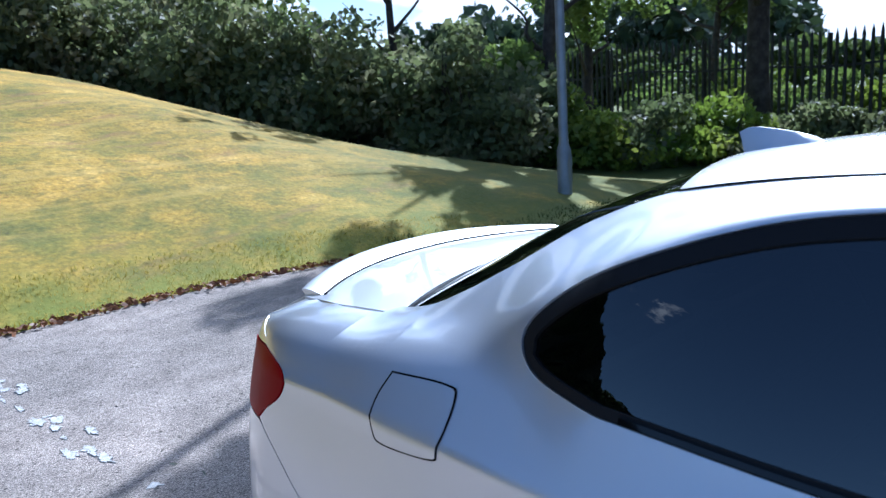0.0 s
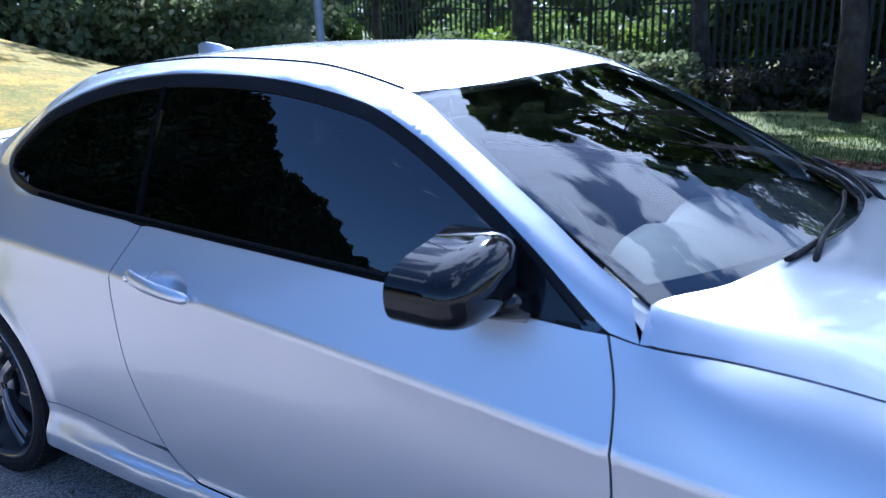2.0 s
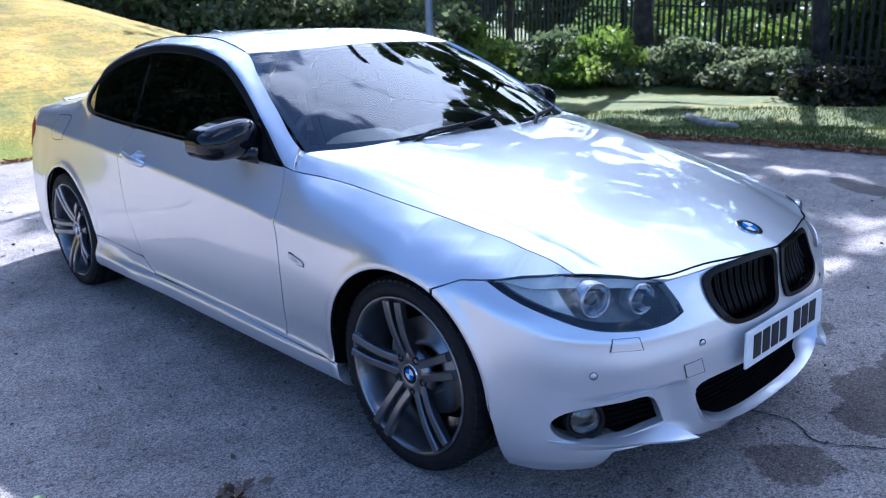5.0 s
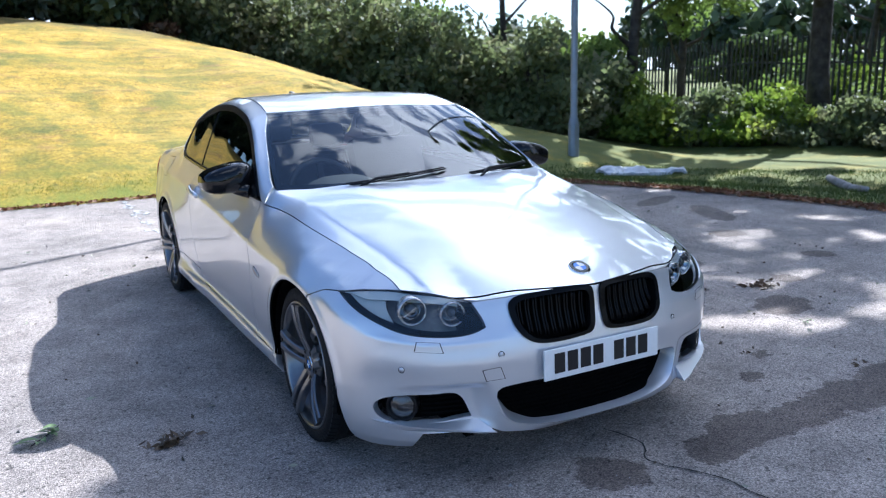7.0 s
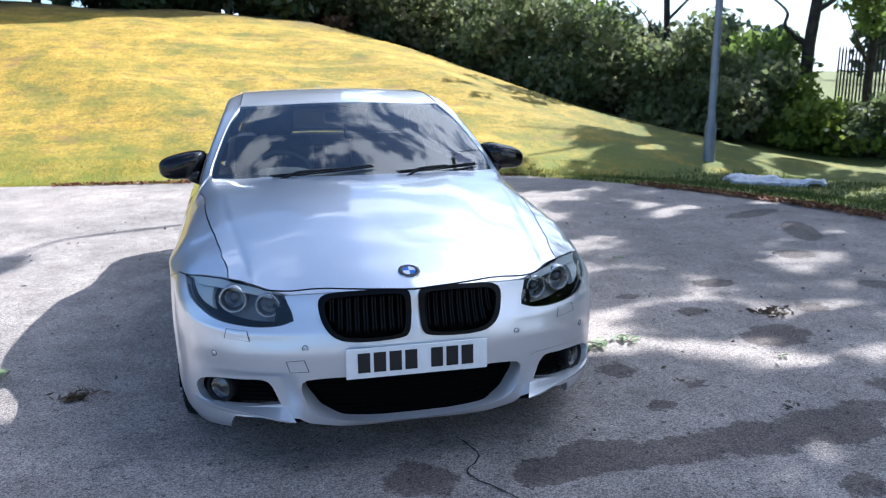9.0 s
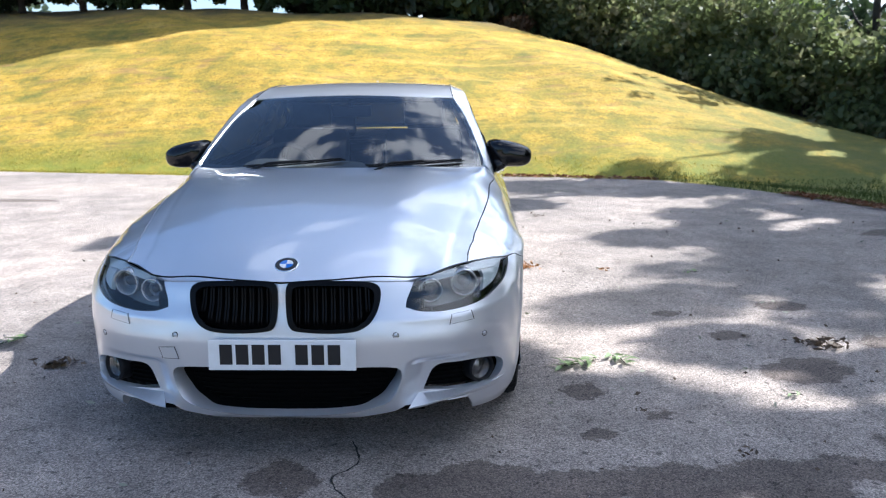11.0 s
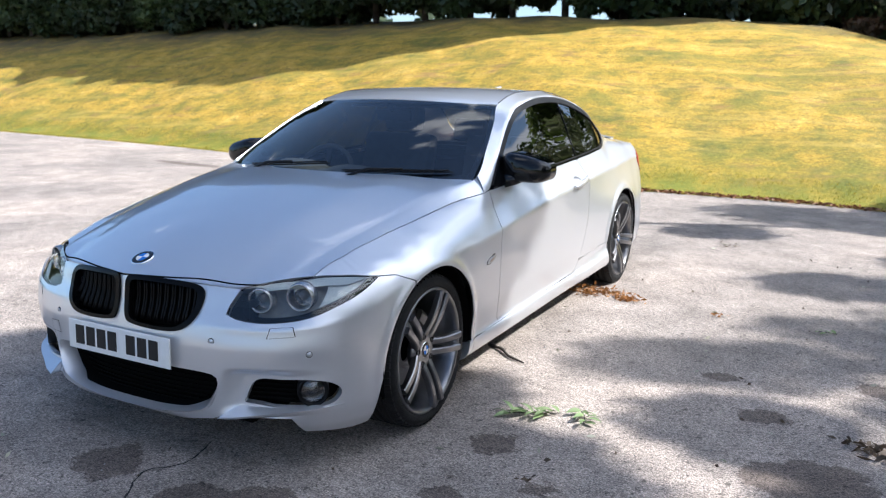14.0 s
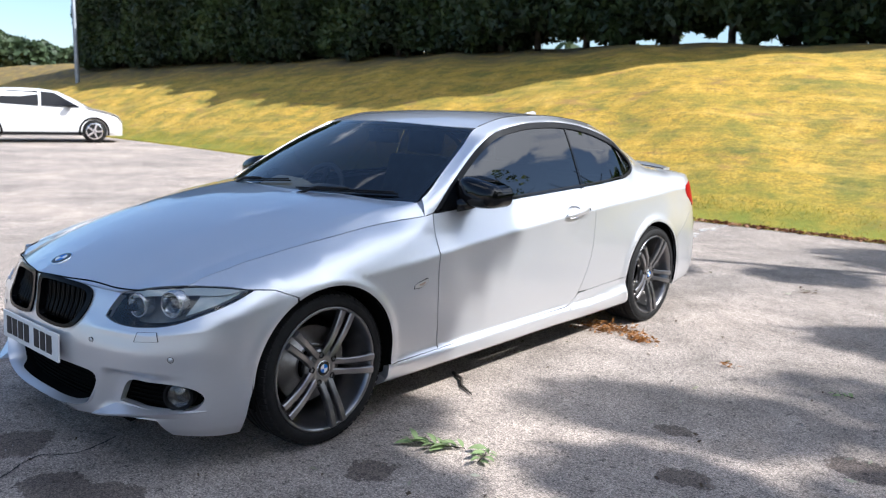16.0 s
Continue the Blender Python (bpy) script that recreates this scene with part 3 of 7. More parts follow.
section_in(0.0, [.17, .20, .25, .28, .38, .46, .54, .60, .69, .74], [.06, .012, .0, .0, .0, .0, .010, .022, .036, .08])
section_in(a_of_x(0.43), [.16, .19, .25, .28, .38, .46, .54, .60, .665, .72], [.06, .012, .0, .0, .0, .0, .014, .045, .075, .12])
section_in(a_of_x(0.60), [.15, .19, .25, .28, .39, .46, .54, .60, .675, .72], [.055, .016, .003, .002, .002, .0, .012, .050, .088, .14])
section_in(a_of_x(0.70), [.15, .19, .25, .28, .40, .47, .55, .615, .690, .74], [.05, .02, .005, .005, .005, .0, .008, .045, .108, .18])
section_in(a_of_x(0.79), [.15, .19, .25, .28, .40, .48, .565, .645, .712, .75], [.045, .02, .006, .005, .004, .0, .007, .050, .150, .22])
section_in(a_of_y(1.78), [.15, .19, .25, .28, .40, .49, .59, .672, .735, .77], [.04, .018, .008, .006, .002, .0, .006, .060, .170, .24])
section_x(1.65, [.15, .19, .25, .28, .40, .50, .625, .702, .762, .79], [.82, .85, .858, .860, .866, .868, .862, .812, .690, .63])
section_x(1.52, [.15, .19, .25, .28, .40, .52, .655, .725, .785, .82], [.80, .855, .862, .865, .874, .880, .876, .825, .706, .64])
section_x(1.38, [.15, .19, .25, .28, .40, .55, .675, .76, .811, .84], [.80, .86, .87, .872, .886, .893, .888, .830, .724, .65])
section_x(1.10, [.15, .19, .25, .28, .40, .55, .685, .79, .850, .88], [.80, .862, .872, .868, .882, .891, .888, .832, .754, .68])
section_x(0.90, [.15, .19, .25, .275, .40, .55, .698, .815, .864, .90], [.80, .865, .874, .862, .876, .886, .887, .828, .769, .70])
section_x(0.73, [.15, .19, .25, .272, .40, .55, .712, .876, .905, .942], [.80, .866, .875, .858, .872, .881, .885, .793, .776, .738])
section_x(0.50, [.15, .19, .25, .270, .40, .55, .733, .892, 1.025, 1.072], [.80, .867, .876, .856, .868, .876, .881, .800, .748, .688])
section_x(0.30, [.15, .19, .25, .270, .40, .55, .749, .899, 1.145, 1.182], [.80, .867, .876, .855, .866, .873, .878, .800, .698, .632])
section_x(0.13, [.15, .19, .25, .270, .40, .55, .761, .905, 1.225, 1.263], [.80, .867, .876, .854, .864, .870, .875, .799, .664, .573])
section_x(-0.20, [.15, .19, .25, .270, .40, .55, .781, .915, 1.288, 1.322], [.80, .867, .876, .852, .860, .864, .868, .794, .637, .550])
section_x(-0.50, [.15, .19, .25, .270, .40, .55, .797, .924, 1.297, 1.330], [.80, .867, .876, .852, .858, .861, .861, .788, .626, .545])
section_x(-0.80, [.15, .19, .25, .280, .40, .55, .810, .934, 1.275, 1.314], [.80, .867, .876, .855, .862, .865, .855, .783, .624, .522])
section_x(-1.10, [.15, .19, .25, .300, .40, .55, .822, .952, 1.180, 1.275], [.80, .867, .876, .868, .876, .878, .848, .777, .676, .506])
section_x(-1.25, [.15, .19, .25, .300, .40, .55, .829, .958, 1.080, 1.222], [.80, .862, .874, .874, .882, .885, .846, .760, .700, .522])
section_x(-1.45, [.15, .19, .25, .300, .40, .55, .838, .957, 1.030, 1.110], [.80, .862, .874, .876, .884, .888, .836, .746, .655, .560])
section_x(-1.65, [.15, .19, .25, .300, .40, .55, .845, .957, .990, 1.010], [.80, .855, .866, .870, .876, .878, .824, .730, .642, .602])
section_x(-1.80, [.16, .20, .25, .300, .40, .55, .848, .953, .972, .978], [.79, .845, .857, .860, .864, .864, .812, .714, .612, .580])
section_in(a_of_y(-2.0), [.18, .22, .27, .32, .42, .56, .845, .945, .962, .969], [.06, .02, .008, .002, .0, .004, .046, .130, .230, .27])
section_in(a_of_y(-2.2), [.19, .23, .27, .32, .42, .56, .84, .926, .944, .951], [.06, .02, .008, .002, .0, .008, .056, .095, .175, .22])
section_in(PLAN_A[-1], [.20, .23, .27, .32, .42, .56, .80, .86, .92, .95], [.06, .02, .008, .0, .0, .012, .050, .060, .075, .11])
SEC_A = np.array([s[0] for s in SECTIONS])
SEC_Z = np.array([s[1] for s in SECTIONS])
SEC_I = np.array([s[2] for s in SECTIONS])
FINE_A = np.linspace(0, PLAN_A[-1], 900)
FINE_Z = np.stack([hermite(SEC_A, SEC_Z[:, k], FINE_A) for k in range(10)], 1)
FINE_I = np.stack([hermite(SEC_A, SEC_I[:, k], FINE_A) for k in range(10)], 1)


def inset(a, z):
    """Inset from the plan, smooth along and up, with a crease at the seventh knot."""
    a = np.clip(np.abs(a), 0, PLAN_A[-1])
    zk = np.stack([np.interp(a, FINE_A, FINE_Z[:, k]) for k in range(10)], 1)
    ik = np.stack([np.interp(a, FINE_A, FINE_I[:, k]) for k in range(10)], 1)
    out = np.zeros(len(a))
    d = np.diff(ik, axis=1) / np.diff(zk, axis=1)
    m = np.zeros_like(ik)
    m[:, 0], m[:, -1] = d[:, 0], d[:, -1]
    h = np.diff(zk, axis=1)
    prod = d[:, :-1] * d[:, 1:]
    w1, w2 = 2 * h[:, 1:] + h[:, :-1], h[:, 1:] + 2 * h[:, :-1]
    with np.errstate(divide="ignore", invalid="ignore"):
        m[:, 1:-1] = np.where(prod > 0, (w1 + w2) / (w1 / d[:, :-1] + w2 / d[:, 1:]), 0)
    # the crease: own slopes below and above the seventh knot, fading out at the nose and the tail
    y = plan_at(a)[0][:, 1]
    sharp = np.clip((1.35 - y) / 0.5, 0, 1) * np.clip((y + 2.2) / 0.3, 0, 1)
    nose = np.clip((y - 1.83) / 0.10, 0, 1) * np.clip((plan_at(a)[0][:, 0] - 0.36) / 0.10, 0, 1)
    below = (1 - sharp) * m[:, 6] + sharp * (d[:, 5] - 0.06)
    above = (1 - sharp) * m[:, 6] + sharp * d[:, 6] * 1.15
    below, above = below + nose * (0.25 * d[:, 5] - below), above + nose * (1.15 * d[:, 6] - above)
    green = np.clip((0.62 - y) / 0.1, 0, 1) * np.clip((y + 1.3) / 0.15, 0, 1)     # the side windows: an even curve
    for k in range(9):
        s = (z - zk[:, k]) / h[:, k]
        ma = above if k == 6 else m[:, k]
        mb = below if k == 5 else m[:, k + 1]
        if k == 7:
            ma, mb = ma + green * (0.85 * d[:, 7] - ma), mb + green * (1.2 * d[:, 7] - mb)
        v = (2*s**3 - 3*s**2 + 1) * ik[:, k] + (s**3 - 2*s**2 + s) * h[:, k] * ma + (-2*s**3 + 3*s**2) * ik[:, k+1] + (s**3 - s**2) * h[:, k] * mb
        use = (s >= 0) & (s <= 1) if 0 < k < 8 else ((s <= 1) if k == 0 else (s >= 0))
        if k == 0:
            v = np.where(s < 0, ik[:, 0] + m[:, 0] * (z - zk[:, 0]), v)
        if k == 8:
            v = np.where(s > 1, ik[:, 9] + m[:, 9] * (z - zk[:, 9]), v)
        out = np.where(use, v, out)
    return out


def arch_flare(y, z):
    """The wheel arches' lips stand a little proud."""
    out = 0
    for cy in (1.38, -1.38):
        r = np.hypot(y - cy, z - 0.315)
        out = out + 0.009 * np.exp(-((r - 0.362) / 0.024) ** 2) * (z > 0.2)
    return out


def ease(t):
    t = np.clip(t, 0, 1)
    return t * t * (3 - 2 * t)


def scoop(x, y, z):
    """The nose's corners are hollowed beside the central wedge."""
    w = ease((x - (0.418 + 0.30 * (z - 0.36))) / 0.085) * (1 - ease((x - 0.53) / 0.24)) * (y > 1)
    return 0.030 * w * ease((z - 0.20) / 0.06) * (1 - ease((z - 0.372) / 0.030))


def body(p):
    """The car's flank, nose and tail: (signed arc length, height) -> place."""
    p = np.asarray(p, float)
    q, n = plan_at(p[:, 0])
    ins = inset(p[:, 0], p[:, 1]) - arch_flare(q[:, 1], p[:, 1]) + scoop(q[:, 0], q[:, 1], p[:, 1])
    xy = q - n * ins[:, None]
    return np.c_[xy[:, 0] * np.where(p[:, 0] < 0, -1, 1), xy[:, 1], p[:, 1]]


def deep(p, d):
    """A place d behind the body surface."""
    p = np.asarray(p, float)
    q, n = plan_at(p[:, 0])
    b = body(p)
    sgn = np.where(p[:, 0] < 0, -1, 1)
    return b - np.c_[n[:, 0] * sgn, n[:, 1], np.zeros(len(p))] * np.reshape(d, (-1, 1))


def yz(pts, side=1):
    """Outline given along the flank as (y, z) in the surface's own coordinates."""
    p = np.asarray(pts, float)
    a = a_of_y(p[:, 0])
    for _ in range(8):
        a = a + np.where(np.abs(p[:, 0] + 0.1) > 1.45, body(np.c_[a, p[:, 1]])[:, 1] - p[:, 0], 0)
    return np.c_[side * a, p[:, 1]]


def on_y(y, z):
    """Arc length at which the surface reaches y at the height z."""
    a = float(a_of_y(y))
    for _ in range(12):
        a += float(body(np.array([[a, z]]))[0, 1]) - y
    return a


def on_x(x, z):
    """Arc length at which the nose reaches x at the height z."""
    a = float(a_of_x(x))
    for _ in range(14):
        a -= 0.8 * (float(body(np.array([[a, z]]))[0, 0]) - x)
    return max(a, 0.0)


def PX(x, z):
    return (on_x(x, z), z)


def PY(y, z):
    return (on_y(y, z), z)


def arc(cy, cz, r, a0, a1, n=24):
    w = np.radians(np.linspace(a0, a1, n))
    return [(cy + r * math.cos(t), cz + r * math.sin(t)) for t in w]


def crease(y0, y1, dz=0.0):
    y = np.linspace(y0, y1, 80)
    return np.c_[y, [float(np.interp(a_of_y(v), FINE_A, FINE_Z[:, 6])) + dz for v in y]]


car = tagged(new("coupe_car"), "silver two-door coupe with dark alloy wheels parked on asphalt", "car")
car.empty_display_size = 0.2
ARCH_R, AXLE_F, AXLE_R, HUB_Z = 0.352, 1.38, -1.38, 0.315

# lines along the flank, in (y, z)
DOOR_FRONT = smooth_line([(0.715, 0.262), (0.735, 0.45), (0.740, 0.64), (0.722, 0.79), (0.690, 0.884)], 8)
DOOR_REAR = smooth_line([(-0.40, 0.268), (-0.49, 0.315), (-0.565, 0.42), (-0.625, 0.55), (-0.652, 0.70), (-0.648, 0.803), (-0.585, 0.922)], 8)
BELT = np.array([(y, float(np.interp(a_of_y(y), FINE_A, FINE_Z[:, 7]))) for y in np.linspace(0.685, -1.10, 40)])
DLO_TOP = smooth_line([(-1.10, BELT[-1][1]), (-1.245, 0.985), (-1.290, 1.045), (-1.225, 1.117), (-1.11, 1.180), (-0.95, 1.238), (-0.80, 1.272), (-0.60, 1.293), (-0.40, 1.297),
                       (-0.20, 1.288), (0.0, 1.260), (0.13, 1.225), (0.30, 1.145), (0.50, 1.025), (0.685, 0.889)], 8)
EDGE_TOP = np.array([(y, float(np.interp(a_of_y(y), FINE_A, FINE_Z[:, 9]))) for y in np.linspace(0.745, -1.78, 70)])
SHUT = smooth_line([(0.735, 0.877), (0.90, 0.866), (1.10, 0.850), (1.38, 0.811), (1.52, 0.786), (1.65, 0.762), (1.72, 0.744), (1.79, 0.726), (1.862, 0.702)], 6)
SHUT3 = body(yz(SHUT))
HL_OUT, TAIL_TOP, TAIL_FRONT, TAIL_BOT = (1.69, 0.688), (-2.06, 0.882), (-1.928, 0.842), (-2.015, 0.750)

for side in (1, -1):
    S = lambda pts: yz(pts, side)
    lines = [S(crease(1.3, -1.95, dz)) for dz in (0.0, 0.012, -0.014)]
    lines += [S(arc(cy, HUB_Z, r, 2, 188, 60)) for cy in (AXLE_F, AXLE_R) for r in (0.358, 0.366, 0.375, 0.386, 0.400, 0.418)]
    rail = []
    for w in (0.2, 0.4, 0.6, 0.8, 0.93):
        y_ = np.linspace(0.70, -1.75, 110)
        f8, f9 = np.interp(a_of_y(y_), FINE_A, FINE_Z[:, 8]), np.interp(a_of_y(y_), FINE_A, FINE_Z[:, 9])
        rail.append(S(np.c_[y_, f8 + (f9 - f8) * w]))
    # front wing
    o = np.vstack([DOOR_FRONT, SHUT[::1], [(1.82, 0.701), (1.76, 0.698), HL_OUT, (1.62, 0.682), (1.535, 0.645)],
                   arc(AXLE_F, HUB_Z, ARCH_R, 64, 189), [(1.055, 0.262), (0.9, 0.262)]])
    o = o.copy()
    o[:len(DOOR_FRONT), 0] += 0.0025
    panel("front_wing", S(o), body, paint, car, lines=lines, step=0.028)
    # door skin
    o = np.vstack([DOOR_FRONT - [0.0025, 0], BELT[(BELT[:, 0] < 0.68) & (BELT[:, 0] > -0.57)], DOOR_REAR[::-1] + [0.004, 0]])
    dish = np.array([(-0.424 + 0.078 * math.cos(w), 0.806 + 0.034 * math.sin(w) - 0.05 * 0.078 * math.cos(w)) for w in np.linspace(0, 2 * math.pi, 36, endpoint=False)])
    door = panel("door", S(o), body, paint, car, lines=lines, step=0.028, holes=[S(dish)], flange=0.012)

    def bowl(p):
        q = np.c_[(plan_at(p[:, 0])[0][:, 1] + 0.424) / 0.080, (p[:, 1] - 0.806) / 0.036]
        return deep(p, 0.026 * np.clip(1 - (q**2).sum(1), 0, 1) ** 0.7 + 0.001)

    dc = dish.mean(0)
    panel("handle_dish", S(dc + (dish - dc) * 1.02), bowl, paint, door, step=0.008, flange=0.0)
    # pull handle with its lock
    rows = []
    bm = bmesh.new()
    for t in np.linspace(0, 1, 16):
        y_ = -0.556 + 0.234 * t
        z_ = 0.817 - 0.022 * t
        stand = 0.030 * math.sin(math.pi * min(1, max(0, 0.10 + 0.84 * t))) ** 0.45
        hh = (0.020 if t < 0.3 else 0.020 - 0.007 * (t - 0.3)) * min(1, (t + 0.04) / 0.10, (1.03 - t) / 0.10) ** 0.5
        b_ = body(np.array([[side * a_of_y(y_), z_]]))[0]
        th = 0.013 * min(1, (t + 0.05) / 0.1, (1.05 - t) / 0.1)
        ring = []
        for w in np.linspace(0, 2 * math.pi, 10, endpoint=False):
            ring.append(bm.verts.new((b_[0] + side * (stand + th * math.cos(w)), y_, z_ + hh * math.sin(w))))
        rows.append(ring)
    for a, b in zip(rows[:-1], rows[1:]):
        for k in range(10):
            bm.faces.new((a[k], a[(k + 1) % 10], b[(k + 1) % 10], b[k]))
    bm.faces.new(rows[0])
    bm.faces.new(rows[-1])
    handle = part("door_handle", bm, paint, door, smooth=True)
    b_ = body(np.array([[side * a_of_y(-0.536), 0.815]]))[0]
    v, f_ = lathe([(0.0, 0.0), (0.0075, 0.0), (0.009, 0.003), (0.011, 0.002), (0.011, -0.02)], 18)
    mesh_object("lock", [(b_[0] + side * (0.034 + p_[0]), b_[1] + p_[1], b_[2] + p_[2]) for p_ in v], f_, chrome, handle)
    # sill
    low = DOOR_REAR[DOOR_REAR[:, 1] < 0.327] - [0.004, 0.002]
    o = np.vstack([[(1.06, 0.150), (1.045, 0.2585), (0.9, 0.2585), (0.3, 0.2645), (-0.38, 0.2645)], low, [(-0.62, 0.3295), (-0.82, 0.3385)],
                   arc(AXLE_R, HUB_Z, ARCH_R, 5.3, -24, 8)])

    def skirt(p):
        """The sill, swelling below a ridge that climbs to the rear wheel."""
        y_ = plan_at(p[:, 0])[0][:, 1]
        ridge = 0.250 + 0.075 * ease((-0.45 - y_) / 0.50)
        return deep(p, -0.009 * ease((-0.25 - y_) / 0.45) * ease((ridge - p[:, 1]) / 0.045))

    panel("sill_skirt", S(o), skirt, paint, car, step=0.022, flange=0.05)
    # quarter, pillars and roof rail in one pressing
    o = np.vstack([DOOR_REAR[DOOR_REAR[:, 1] > 0.329], BELT[(BELT[:, 0] < -0.60)], DLO_TOP[1:], [(0.70, 0.886), (0.745, 0.878)], EDGE_TOP[1:],
                   np.array([(y, float(np.interp(a_of_y(y), FINE_A, FINE_Z[:, 8]))) for y in np.linspace(-1.80, -2.15, 12)]),
                   [TAIL_TOP], smooth_line([(-1.985, 0.870), TAIL_FRONT, (-1.948, 0.795), TAIL_BOT], 6)[1:],
                   smooth_line([(-2.055, 0.716), (-1.96, 0.67), (-1.84, 0.60), (-1.70, 0.515)], 6), arc(AXLE_R, HUB_Z, ARCH_R, 145, 6)[::1], [(-0.82, 0.342), (-0.62, 0.333)]])
    panel("quarter_panel", S(o), body, paint, car, lines=lines + rail, step=0.026)
    # side glass and its black surround
    dlo = np.vstack([BELT, DLO_TOP[1:]])
    c = dlo.mean(0)

    def shrink(loop, d):
        loop = spaced(loop, 0.02, True)
        t = np.roll(loop, -1, 0) - np.roll(loop, 1, 0)
        t /= np.linalg.norm(t, axis=1)[:, None] + 1e-9
        n = np.c_[-t[:, 1], t[:, 0]]
        if ((c - loop) * n).sum() < 0:
            n = -n
        dd = np.where(n[:, 1] > 0.75, d * 0.62, d)
        return loop + n * dd[:, None]

    inner = shrink(dlo, 0.030)
    panel("window_surround", S(shrink(dlo, 0.002)), body, trim_black, car, holes=[S(inner)], step=0.02, lift=-0.003, flange=0.012)
    panel("belt_strip", S(np.vstack([BELT[2:-1] + [0, 0.003], BELT[2:-1][::-1] + [0, 0.012]])), body, gloss_black, car, step=0.02, lift=0.003, flange=0.006)
    g1 = inner[inner[:, 0] > -0.606]
    panel("door_window", S(np.vstack([g1])), body, tint_glass, car, step=0.05, lift=-0.010, flange=0.0)
    g2 = inner[inner[:, 0] < -0.620]
    panel("quarter_window", S(np.vstack([g2])), body, tint_glass, car, step=0.05, lift=-0.010, flange=0.0)
    panel("pillar_cover", S([(-0.602, 0.935), (-0.622, 0.936), (-0.626, 1.10), (-0.630, 1.275), (-0.612, 1.277), (-0.606, 1.10)]), body, gloss_black, car, step=0.03, lift=-0.006, flange=0.01)

for side in (1, -1):
    panel("pillar_foot", yz([(0.7455, 0.8785), (0.7455, 0.936), (0.758, 0.932), (0.760, 0.8785)], side), body, paint, car, step=0.012, lift=-0.002, flange=0.01)

# painted corner that closes the pillar's foot towards the windscreen
for side in (1, -1):
    bm = bmesh.new()
    q = [bm.verts.new((side * (x - 0.004), y - 0.002, z - 0.005)) for x, y, z in ((0.752, 0.688, 0.949), (0.778, 0.752, 0.894), (0.742, 0.778, 0.900), (0.718, 0.722, 0.938))]
    bm.faces.new(q if side > 0 else q[::-1])
    bmesh.ops.solidify(bm, geom=bm.faces[:], thickness=0.004)
    part("pillar_corner", bm, paint, car)

# fuel flap on the right rear quarter: a thin raised lid with a dark joint round it
flap = smooth_line([(-1.63, 0.895), (-1.47, 0.902), (-1.435, 0.885), (-1.437, 0.80), (-1.455, 0.775), (-1.60, 0.765), (-1.635, 0.785), (-1.65, 0.84), (-1.63, 0.895)], 6)[:-1]
flap = flap + [0.040, 0.030]
fc = flap.mean(0)
flap = fc + (flap - fc) * 0.94
panel("flap_joint", yz(fc + (flap - fc) * 1.035), body, dark_cavity, car, holes=[yz(fc + (flap - fc) * 0.985)], step=0.012, lift=0.0012, flange=0.0)
panel("fuel_flap", yz(fc + (flap - fc) * 0.985), body, paint, car, step=0.02, lift=0.0018, flange=0.004, lines=[yz(crease(-1.4, -1.7))])

# ---- bonnet ----
def bonnet(p):
    """(across 0..1 from the right joint to the left, along 0..1 from screen to nose)."""
    v, u = p[:, 0], p[:, 1]
    side = np.where(v < 0.5, 1.0, -1.0)
    f = np.clip(np.abs(v - 0.5) * 2, 0, 1.05)                         # 0 centre, 1 joint
    yr = hermite([0, 0.4, 0.75, 0.93, 1.0], [0.975, 0.93, 0.838, 0.748, 0.745], f)
    yf = hermite([0, 0.25, 0.48, 0.68, 0.72, 0.86, 0.93, 1.0], [2.132, 2.110, 2.076, 2.038, 2.026, 1.958, 1.90, 1.862], f)
    y = yr + (yf - yr) * u
    xs = np.interp(y, np.r_[0.6, SHUT3[:, 1], 2.14], np.r_[0.80, SHUT3[:, 0], 0.60]) - 0.003
    zs = np.interp(y, np.r_[0.6, SHUT3[:, 1], 2.14], np.r_[0.89, SHUT3[:, 2], 0.61])
    zc = hermite([0.6, 0.975, 1.25, 1.55, 1.85, 2.04, 2.135], [0.985, 0.957, 0.932, 0.880, 0.802, 0.730, 0.690], y)
    rim = hermite([0.7, 1.0, 1.3, 1.6, 1.87, 2.1], [0.062, 0.046, 0.028, 0.014, 0.006, 0.004], y)      # height of the bonnet's shoulder
    x = xs * f
    t = np.clip(f / 0.90, 0, 1)
    zt = zs + rim
    crown = zc + (zt - zc) * t**2.3 + 0.005 * np.exp(-((t - 0.62) / 0.15) ** 2)
    s0 = np.interp(y, [0.75, 0.86, 1.15], [0.93, 0.915, 0.86])
    drop = np.clip((f - s0) / (1 - s0), 0, 1)
    z = crown - rim * drop ** np.interp(y, [0.75, 1.15], [1.25, 1.7])
    if FRONT_FIX:
        z = z + np.interp(x, FRONT_FIX[0], FRONT_FIX[1]) * np.clip(u, 0, 1) ** 5
    return np.c_[side * x, y, z]


FRONT_FIX = []


